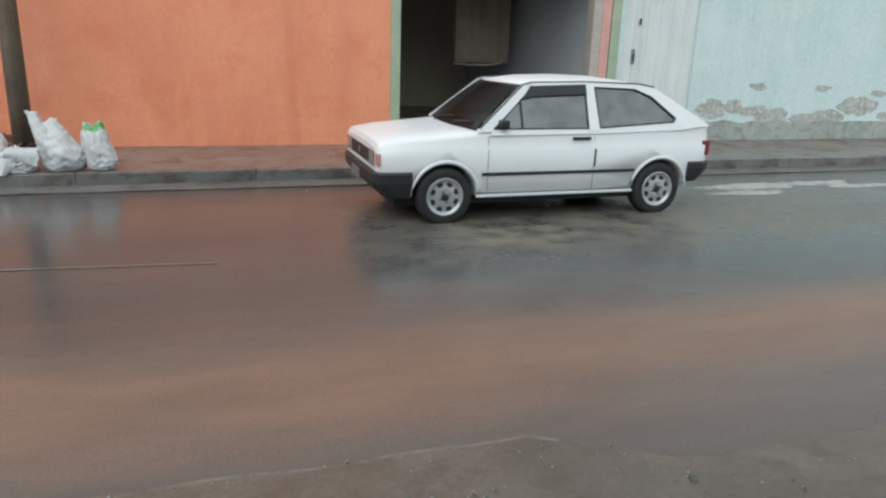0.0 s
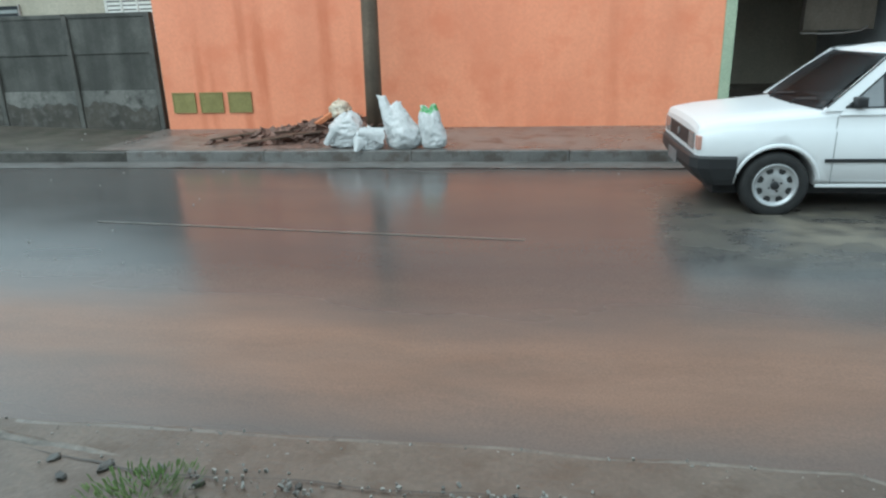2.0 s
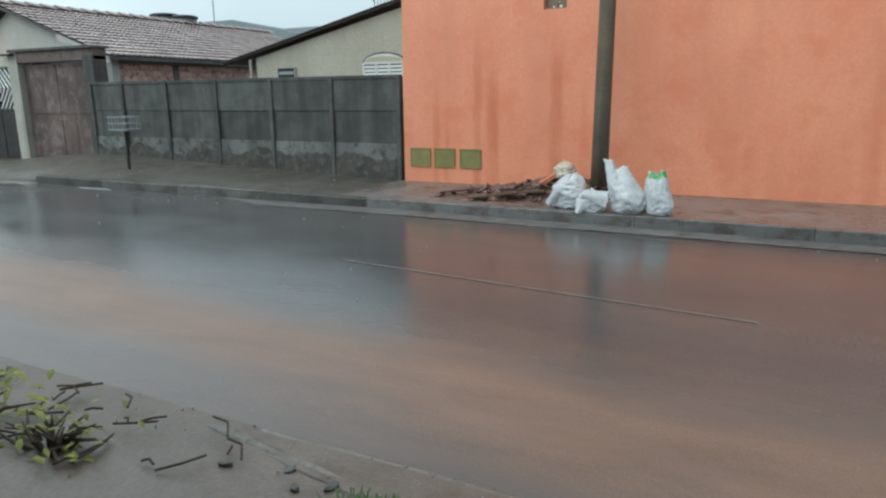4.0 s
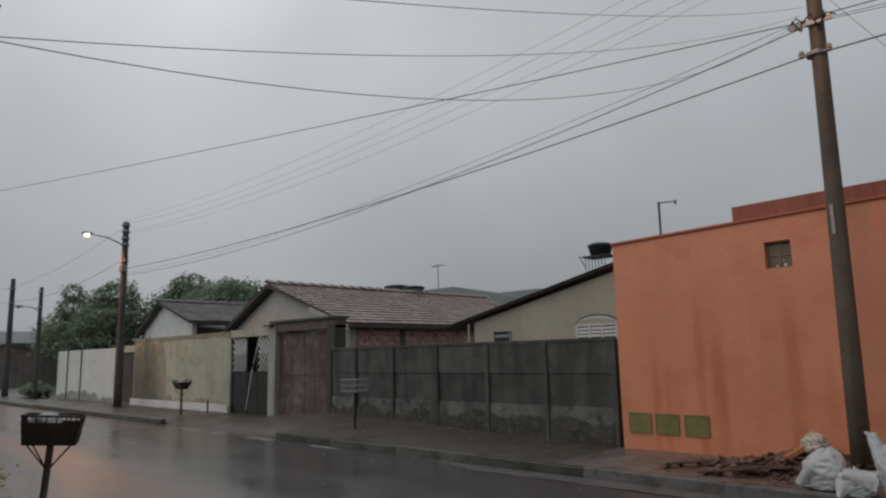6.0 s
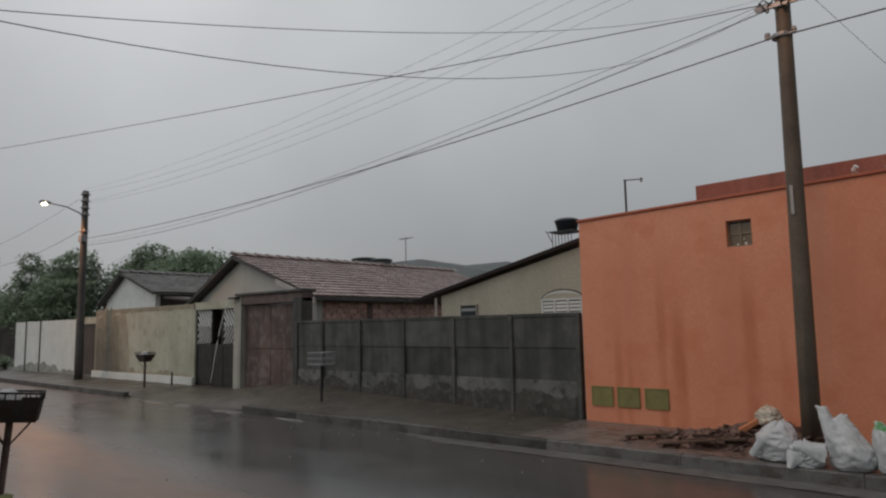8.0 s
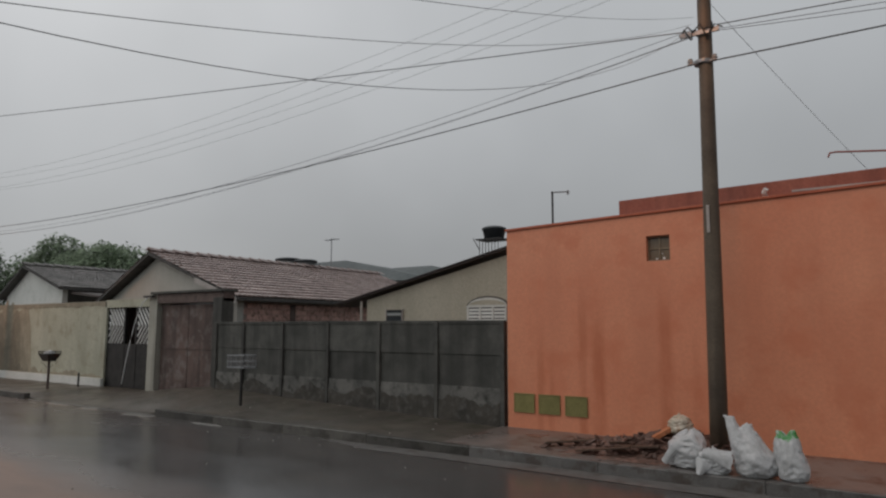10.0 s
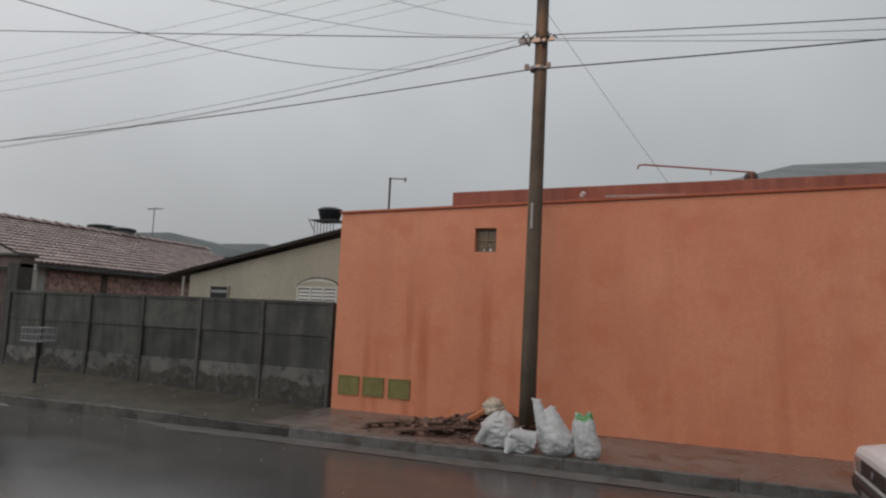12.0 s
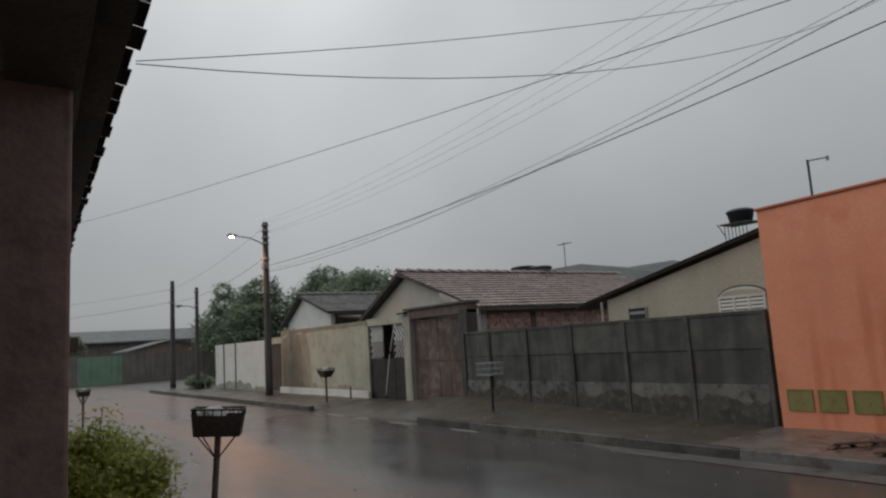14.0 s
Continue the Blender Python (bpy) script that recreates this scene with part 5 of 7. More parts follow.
def wheel(x, y, side):
    prof = [(0.165, -0.065), (0.20, -0.08), (0.255, -0.082), (0.275, -0.07), (0.282, -0.03), (0.282, 0.03), (0.275, 0.07), (0.255, 0.082), (0.20, 0.08), (0.165, 0.065)]
    ty = cpart("wheel", lathe(prof, 36, "y"), M_RUBBER, car, "black tyre on a silver steel wheel", True)
    ty.matrix_basis = pose(x, y, 0.275)
    s = side
    rim = cpart("rim", lathe([(0.176, s * 0.06), (0.188, s * 0.083), (0.178, s * 0.090), (0.168, s * 0.080), (0.158, s * 0.070), (0.150, s * 0.066), (0.106, s * 0.068), (0.082, s * 0.080), (0.06, s * 0.074), (0.0005, s * 0.074)], 40, "y"), M_RIM, ty, "silver pressed steel rim", True)
    for k in range(8):
        a0 = 2 * math.pi * (k + 0.5) / 8
        hole = bmesh.new()
        outline = [(0.104, -0.12), (0.114, -0.21), (0.138, -0.23), (0.147, -0.16), (0.147, 0.16), (0.138, 0.23), (0.114, 0.21), (0.104, 0.12)]
        f = [hole.verts.new((r * math.cos(a0 + da), s * 0.0695, r * math.sin(a0 + da))) for r, da in outline]
        g = [hole.verts.new(v.co - Vector((0, s * 0.012, 0))) for v in f]
        hole.faces.new(f)
        hole.faces.new(g[::-1])
        for i in range(8):
            hole.faces.new((f[i], g[i], g[(i + 1) % 8], f[(i + 1) % 8]))
        bmesh.ops.recalc_face_normals(hole, faces=hole.faces)
        cpart("vent_hole", hole, M_RUBBER, rim, "dark vent slot")
    hub = lathe([(0.036, s * 0.074), (0.034, s * 0.090), (0.02, s * 0.096), (0.0005, s * 0.096)], 18, "y")
    cpart("hub_cap", hub, M_BLACKPLASTIC, rim, "dark hub cap")
    for k in range(4):
        a0 = 2 * math.pi * k / 4 + 0.4
        nut = lathe([(0.008, s * 0.076), (0.008, s * 0.088)], 6, "y")
        bmesh.ops.translate(nut, verts=nut.verts, vec=(0.052 * math.cos(a0), 0, 0.052 * math.sin(a0)))
        cpart("wheel_nut", nut, M_RUBBER, rim)


for hx in (0.765, 3.16):
    wheel(hx, -0.715, -1)
    wheel(hx, 0.715, 1)


# ---- kerb stones ----
random.seed(21)
kerb = tagged(thing("kerb"), "worn concrete kerb of separate stones", "kerb", kind="structure")
stone = clean = None
x = -33.4
while x < 30:
    length = 1.6
    low = 0.118 if -16.3 < x < -12.0 else 0.0
    muddy = x < -5.6
    if stone is None or (muddy is False and clean is None):
        ob = part("kerb_stone", box(0.001, -0.0625, -0.145, length - 0.001, 0.0625, 0.0, 0.012), M_KERB_MUD if muddy else M_KERB, kerb)
        stone = ob
        clean = None if muddy else ob
    else:
        ob = stone.copy()
        scene.collection.objects.link(ob)
    if muddy:
        low += random.uniform(0, 0.012)
    ob.matrix_basis = pose(UNIT * x, UNIT * (6.3625 + random.uniform(-0.003, 0.003)), UNIT * (0.127 + random.uniform(-0.003, 0.003) - low), random.uniform(-0.5, 0.5), random.uniform(-0.15, 0.15), 0)
    x += length


# ---- utility poles and cables ----
def cable(name, a, b, sag, r, label, n=24):
    a, b = Vector(a), Vector(b)
    pts = [a.lerp(b, k / n) - Vector((0, 0, 4 * sag * (k / n) * (1 - k / n))) for k in range(n + 1)]
    ob = part(name, tube(bmesh.new(), pts, r * 0.52, 5), M_WIRE)
    return tagged(ob, label, "cable", "overhead cables")


def insulator(p, parent):
    bm = lathe([(0.018, -0.04), (0.034, -0.03), (0.022, -0.012), (0.036, 0.0), (0.022, 0.016), (0.030, 0.028), (0.012, 0.04)], 10)
    bmesh.ops.translate(bm, verts=bm.verts, vec=p)
    part("insulator", bm, M_BARGE, parent, "small pale insulator")


def street_pole(name, at, height, r0, r1, material, label, lamp_end, lamp_from, racks, watts=60, lean=0.0):
    pole = thing(name, at, label, "utility pole")
    shaft = [(lean * (k / 10 - 0.2), 0, -0.05 + (height + 0.05) * k / 10) for k in range(11)]
    part("shaft", tube(bmesh.new(), shaft, [r0 + (r1 - r0) * k / 10 for k in range(11)], 16), material, pole, "", True)
    for z in racks:
        part("clamp", lathe([(r0 + 0.004, z - 0.02), (r0 + 0.006, z), (r0 + 0.004, z + 0.02)], 16), M_GALV, pole)
        for dx in (-0.13, 0.13):
            insulator((dx, -0.05, z + 0.02), pole)
        part("bracket", box(-0.15, -0.065, z - 0.012, 0.15, -0.04, z + 0.004), M_GALV, pole)
    if lamp_end:
        e, s = Vector(lamp_end), Vector(lamp_from)
        m = s.lerp(e, 0.5) + Vector((0, 0, 0.06))
        arm = part("lamp_arm", tube(bmesh.new(), [s, m, e], 0.02, 8), M_GALV, pole, "curved steel lamp arm", True)
        d = (e - s).normalized()
        d.z *= 0.3
        d.normalize()
        head = bmesh.new()
        tube(head, [e, e + d * 0.06, e + d * 0.26, e + d * 0.33], [0.03, 0.065, 0.075, 0.03], 12)
        for v in head.verts:
            if v.co.z < e.z + d.z * 0.2 - 0.02:
                v.co.z = e.z + d.z * 0.2 - 0.02
        lh = part("lamp_head", head, M_GALV, pole, "street lamp head", True)
        bm = lathe([(0.06, -0.05), (0.066, -0.02), (0.06, 0.0)], 14)
        for v in bm.verts:
            v.co.x *= 1.05
        bmesh.ops.translate(bm, verts=bm.verts, vec=e + d * 0.19 + Vector((0, 0, -0.015)))
        part("bulb_glass", bm, M_GLOW if watts else M_BARGE, lh, "glowing lamp glass" if watts else "")
        if not watts:
            return pole
        bulb = new("lamp_light", bpy.data.lights.new("lamp_light", "SPOT"))
        bulb.data.spot_size, bulb.data.spot_blend = radians(152), 0.3
        bulb.data.energy, bulb.data.color, bulb.data.shadow_soft_size = watts, (1.0, 0.40, 0.15), 0.1
        bulb.location = UNIT * (Vector(at) + e + d * 0.19 + Vector((0, 0, -0.17)))
    return pole


P1, P2 = (-1.965, 7.13, 0.12), (-21.5, 7.45, 0.1)
pole1 = street_pole("utility_pole", P1, 7.0, 0.098, 0.066, M_POLE, "tall wet wooden utility pole among rubbish sacks", (0.02, -1.25, 5.72), (-0.02, -0.08, 5.25), (4.36, 5.58, 5.86, 6.14), lean=0.06)
part("yellow_mark", box(-0.018, -0.104, 2.42, 0.012, -0.092, 2.72), M_BARGE, pole1, "worn pale paint mark")
bm = bmesh.new()
for k in range(9):
    a = 0.9 * k
    tube(bm, [(0.10 * math.cos(a), -0.09 + 0.05 * math.sin(a * 1.7), 4.60 + 0.02 * (k % 3)), (0.17 * math.cos(a + 0.6), -0.13, 4.74 + 0.03 * math.sin(k)), (0.24 * math.cos(a + 1.1), -0.08, 4.70)], 0.009, 5)
part("cable_joint", bm, M_DARKSTEEL, pole1, "tangle of dark cable joints")
part("crossarm", box(-0.22, -0.11, 4.66, 0.20, -0.08, 4.71), M_GALV, pole1)
pole2 = street_pole("utility_pole", P2, 5.62, 0.12, 0.085, M_POLE_GREY, "grey utility pole with a lit street lamp", (-0.22, -0.85, 5.16), (-0.03, -0.1, 4.92), (4.4, 4.9, 5.1, 5.32, 5.52), 240)
part("meter_box", box(0.05, -0.18, 4.05, 0.27, -0.02, 4.25, 0.01), M_GALV, pole2, "small grey junction box")
street_pole("utility_pole", (-33.7, 7.4, 0.05), 5.05, 0.13, 0.09, M_POLE_GREY, "grey utility pole at the street's far end", None, None, (4.0, 4.6))
street_pole("utility_pole", (-30.3, 7.6, 0.05), 4.4, 0.09, 0.07, M_POLE_GREY, "thin grey utility pole with a small lamp", (-0.3, -0.5, 3.62), (-0.03, -0.08, 3.5), (3.6, 4.2), 0)
street_pole("utility_pole", (-44, 0.4, 0.0), 8.6, 0.13, 0.09, M_POLE_GREY, "grey utility pole on the near pavement", None, None, (8.2,))
street_pole("utility_pole", (21, 7.4, 0.1), 7.2, 0.12, 0.09, M_POLE_GREY, "grey utility pole further along the street", None, None, (4.6, 5.8))

TEL = "thick black telephone cable sagging between poles"
POW = "thin dark power wire between poles"
cable("telephone_cable", (-1.96, 7.05, 4.463), (-21.4, 7.35, 4.234), 0.25, 0.015, TEL)
for k, (za, zb, s) in enumerate(((4.80, 4.05, 0.42), (4.77, 4.04, 0.43), (4.83, 4.12, 0.40))):
    cable("telephone_cable", (-2.05, 7.08 - 0.05 * k, za), (-21.4, 7.4, zb), s, 0.006, TEL)
for za, zb, sag in ((6.17, 5.75, 0.44), (6.02, 5.65, 0.53), (5.73, 5.35, 0.38), (5.62, 5.31, 0.48)):
    cable("power_wire", (-1.93, 7.05, za), (-21.5, 7.35, zb), sag, 0.0042, POW)
    cable("power_wire", (-1.96, 7.05, za), (21, 7.3, za + 0.3), 0.35, 0.0042, POW)
cable("telephone_cable", (-2.08, 7.05, 4.85), (-44, 0.42, 8.2), 0.25, 0.012, "thick black cable crossing over the street")
cable("telephone_cable", (-1.96, 7.05, 4.455), (21, 7.3, 5.25), 0.25, 0.017, TEL)
for k, (za, zb) in enumerate(((4.88, 4.55), (4.83, 4.35), (4.81, 4.1))):
    cable("telephone_cable", (-1.80, 7.1, za), (21, 7.3, zb), 0.28 + 0.1 * k, 0.012 if k == 0 else 0.007, TEL)
cable("house_wire", (-2.06, 7.03, 4.86), (-2.62, -0.06, 2.47), 0.49, 0.004, "thin wire from the pole to the porch eave")
cable("house_wire", (-2.06, 7.03, 4.92), (-2.62, -0.06, 2.48), 0.22, 0.0035, "thin wire from the pole to the porch eave")
cable("house_wire", (-2.02, 7.03, 5.0), (-2.14, -0.10, 2.49), 0.12, 0.0035, "thin wire from the pole to the porch eave")
cable("drop_wire", (-1.92, 7.2, 5.25), (-0.01, 10.3, 2.83), 0.04, 0.005, "thin drop wire from the pole to the roof")
cable("power_wire", (-21.6, 7.35, 5.5), (-33.7, 7.35, 4.7), 0.2, 0.008, POW)
cable("power_wire", (-21.6, 7.35, 4.5), (-33.7, 7.35, 4.1), 0.3, 0.012, TEL)
cable("power_wire", (-33.7, 7.35, 4.1), (-60, -2, 4.6), 0.3, 0.015, TEL)
cable("power_wire", (-33.7, 7.35, 4.7), (-60, -2, 5.6), 0.3, 0.012, POW)


# ---- rubbish sacks and rubble round the pole ----
def sack(name, at, w, h, lean, seed, material, label, squash=1.0, cap=None, flaps=(), dome=False, ears=(), mouth=0.74):
    """A stuffed woven sack: bulging below, creased, drawn in above, with ragged ears at the top."""
    ob = thing(name, at, label, "rubbish sack", "rubbish sacks")
    prof = [(0.0, 0.5), (0.03, 0.85), (0.12, 1.0), (0.3, 1.05), (0.5, 1.0), (0.68, 0.90), (0.82, 0.74), (0.92, 0.60), (1.0, 0.52)]
    if ears:
        prof = [(0.0, 0.55), (0.03, 0.85), (0.12, 1.0), (0.3, 1.04), (0.5, 0.98), (0.68, 0.88), (0.82, 0.80), (0.92, mouth + 0.03), (1.0, mouth)]
    if dome:
        prof = [(0.0, 0.6), (0.03, 0.9), (0.12, 1.02), (0.3, 1.05), (0.5, 1.0), (0.66, 0.90), (0.80, 0.73), (0.91, 0.50), (1.0, 0.16)]
    prof2 = []
    for (z0, r0), (z1, r1) in zip(prof, prof[1:]):
        prof2 += [(z0 + (z1 - z0) * k / 4, r0 + (r1 - r0) * k / 4) for k in range(4)]
    prof2.append(prof[-1])
    seg = 60

    def build(lo, hi, grow):
        bm = bmesh.new()
        rings = []
        for s, r in prof2:
            if not lo <= s <= hi:
                continue
            ring = []
            for k in range(seg):
                a = 2 * math.pi * k / seg
                c, d = math.cos(a), math.sin(a)
                q = Vector((c, d, s * 2.2))
                lump = 1 + 0.26 * noise.noise(q + Vector((seed, 0, 0))) - 0.12 * abs(noise.noise(Vector((q.x * 2.0, q.y * 2.0, q.z * 1.2)) + Vector((0, seed, 0))))
                # sharp creases that run round the sack and sag between its corners
                wave = q.z + 0.5 * noise.noise(Vector((c * 1.4, d * 1.4, seed)))
                crease = 0.17 * (1 - abs(noise.noise(Vector((c * 0.8, d * 0.8, wave * 6.0 + seed)))) * 2.2) ** 3 if s > 0.02 else 0
                pleat = 0.035 * abs(noise.noise(Vector((c * 4.5, d * 4.5, q.z * 0.8 + seed))))
                fold = 1.06 + 0.16 * max(0, s - 0.55) * math.sin(a * 5 + seed + 4 * s)
                rr = 0.5 * w * r * (lump - max(0, crease) - pleat) * fold + grow
                flat = 1 - 0.72 * s ** 3 * (0.0 if dome else 1.0)
                if ears:
                    # two torn corners with a notch between them, alike on the front and the back sheet
                    tear = ears[0] * max(0.0, min(1.0, (0.1 - c) / 0.45)) + ears[1] * max(0.0, min(1.0, (c - 0.25) / 0.4)) + 0.012 * noise.noise((c * 6, 0.2 * d, seed))
                    top = tear * (max(0.0, s - 0.55) / 0.45) ** 1.3
                else:
                    top = 0.22 * h * noise.noise((c * 1.6 + seed * 2, d * 1.6, 4)) * max(0, s - 0.75) / 0.25
                ring.append(bm.verts.new((rr * c + lean[0] * s * s, rr * d * squash * flat + lean[1] * s * s, max(0.0, s * h + top))))
            rings.append(ring)
        if ears and hi >= 1:
            # the torn mouth turns in and goes down inside the sack
            for shrink, drop in ((0.95, 0.0), (0.86, 0.10), (0.7, 0.2)):
                mid = sum((v.co for v in rings[-1]), Vector()) / seg
                rings.append([bm.verts.new(mid + (v.co - mid) * shrink - Vector((0, 0, drop * h))) for v in rings[-1]])
        for a, b in zip(rings, rings[1:]):
            for k in range(seg):
                bm.faces.new((a[k], a[(k + 1) % seg], b[(k + 1) % seg], b[k]))
        if lo <= 0:
            bm.faces.new(rings[0][::-1])
        if hi >= 1:
            mid = bm.verts.new(sum((v.co for v in rings[-1]), Vector()) / seg - Vector((0, 0, 0.03)))
            for k in range(seg):
                bm.faces.new((rings[-1][k], rings[-1][(k + 1) % seg], mid))
        return bm

    part("bag", build(0, 1, 0), material, ob, "", True)
    if cap:
        part("printed_top", build(0.86, 1, 0.004), cap, ob, "green printed upper part", True)
    for base, tip, wide, narrow, bend in flaps:
        # a torn corner of cloth: a curved sheet that narrows to a ragged tip
        b0, t0 = Vector(base), Vector(tip)
        run = t0 - b0
        side = run.cross(Vector((0.15, -1, 0.1))).normalized()
        out = side.cross(run).normalized()
        bm = bmesh.new()
        sheets = []
        for off in (0.0, 0.004):
            rows = []
            for r in range(6):
                u = r / 5
                w0 = wide * (1 - u) + narrow * u
                rows.append([bm.verts.new(b0 + run * (u + 0.10 * u * noise.noise((k * 0.9, seed, u))) + side * (w0 * (k / 5 - 0.5)) + out * (off + bend * math.sin(math.pi * k / 5) + 0.15 * w0 * noise.noise((k * 0.7, u * 2, seed)))) for k in range(6)])
            sheets.append(rows)
        for rows in sheets:
            for p, q in zip(rows, rows[1:]):
                for k in range(5):
                    bm.faces.new((p[k], p[k + 1], q[k + 1], q[k]))
        part("torn_flap", bm, cap or material, ob, "", True)
    return ob


sack("rubbish_sack", (-2.16, 6.62, 0.125), 0.40, 0.34, (0.02, 0.02), 1.7, M_BAG, "hunched white woven rubbish sack on the kerb", dome=True,
     flaps=[((-0.08, -0.18, 0.20), (-0.19, -0.17, 0.05), 0.09, 0.07, 0.02)])
sack("rubbish_sack", (-1.50, 6.50, 0.125), 0.35, 0.43, (-0.17, 0.05), 4.2, M_BAG, "tall leaning torn white rubbish sack against the pole",
     ears=(0.105, 0.045), mouth=0.66)
sack("rubbish_sack", (-1.20, 6.50, 0.125), 0.26, 0.40, (-0.05, 0.02), 7.9, M_BAG, "white sack with a green printed top on the kerb", cap=M_BAG_GREEN,
     ears=(0.035, 0.05), mouth=0.58)
sack("rubbish_sack", (-1.88, 6.44, 0.125), 0.30, 0.22, (-0.02, 0.04), 11.3, M_BAG, "small white sack with an open flap at the pole's foot", dome=True,
     flaps=[((-0.07, -0.10, 0.19), (0.20, -0.11, 0.15), 0.09, 0.17, 0.02), ((-0.05, -0.13, 0.12), (-0.09, -0.20, 0.0), 0.16, 0.04, 0.03)])
sack("rubbish_sack", (-2.39, 7.15, 0.37), 0.27, 0.19, (0.01, 0.0), 14.8, M_BAG_CREAM, "small cream plastic bag on the rubble heap", dome=True, flaps=[((-0.08, -0.05, 0.10), (-0.02, -0.06, 0.18), 0.06, 0.03, 0.01)])

heap = thing("rubble_heap", (-2.75, 7.08, 0.12), "heap of broken brown roof tiles and boards", "rubble", kind="stuff")
random.seed(8)


def heap_height(x, y):
    return max(0.0, 0.25 * math.exp(-((x - 0.42) / 0.55) ** 2 - ((y - 0.15) / 0.42) ** 2) + 0.08 * math.exp(-((x + 0.45) / 0.55) ** 2 - (y / 0.35) ** 2))


bm = bmesh.new()
grid = [[bm.verts.new((-1.2 + 2.2 * i / 26, -0.6 + 1.25 * j / 16, heap_height(-1.2 + 2.2 * i / 26, -0.6 + 1.25 * j / 16) + 0.03 * noise.noise((i * 0.5, j * 0.5, 0)) - 0.012)) for i in range(27)] for j in range(17)]
for a, b in zip(grid, grid[1:]):
    for i in range(26):
        bm.faces.new((a[i], a[i + 1], b[i + 1], b[i]))
part("earth_mound", bm, M_RUBBLE, heap, "dark crumbled earth")
shards = []
for k in range(6):
    bm = bmesh.new()
    bx(bm, -0.5, -0.5, -0.5, 0.5, 0.5, 0.5)
    for v in bm.verts:
        v.co += Vector((random.uniform(-0.25, 0.25), random.uniform(-0.25, 0.25), random.uniform(-0.2, 0.2)))
    shards.append(mesh_from(bm, "shard"))
    shards[-1].materials.append(M_RUBBLE)
for k in range(420):
    x, y = random.gauss(0.1, 0.48), random.gauss(0.02, 0.24)
    if not -1.2 < x < 0.85 or not -0.5 < y < 0.6:
        continue
    ob = new("shard", shards[k % 6])
    ob.parent = heap
    s = random.choice((random.uniform(0.015, 0.045), random.uniform(0.03, 0.085)))
    ob.matrix_basis = pose(UNIT * x, UNIT * y, UNIT * (heap_height(x, y) + 0.012), random.uniform(-35, 35), random.uniform(-35, 35), random.uniform(0, 180)) @ Matrix.Diagonal((s * random.uniform(1, 2.0), s, s * random.uniform(0.12, 0.38), 1))
for (xa, ya, xb, yb, z, w) in ((-0.62, -0.48, -0.02, -0.42, 0.03, 0.04), (-0.35, -0.2, 0.25, 0.1, 0.11, 0.03), (-1.1, -0.25, -0.55, -0.12, 0.04, 0.05), (-0.2, -0.32, 0.25, -0.3, 0.10, 0.045), (0.0, 0.25, 0.5, 0.4, 0.17, 0.03)):
    d = Vector((xb - xa, yb - ya, 0))
    m = Matrix.Translation((xa, ya, z)) @ Matrix.Rotation(math.atan2(d.y, d.x), 4, "Z") @ Matrix.Rotation(radians(random.uniform(-8, 2)), 4, "Y")
    part("board", box(0, -w, 0, d.length, w, 0.018, 0.003, m), M_BOARD, heap, "broken wet board")
m = Matrix.Translation((0.14, -0.12, 0.17)) @ Matrix.Rotation(radians(38), 4, "Z") @ Matrix.Rotation(radians(-28), 4, "Y")
part("clay_block", box(0, -0.035, 0, 0.24, 0.035, 0.05, 0.006, m), M_BRICK_ORANGE, heap, "orange hollow clay block")


# ---- street baskets ----
M_BINSTEEL = surface("wet_worn_dark_paint", (0.075, 0.068, 0.062), (0.125, 0.112, 0.10), 0.4, 4, 40, 0.3, stain=(0.10, 0.06, 0.04))


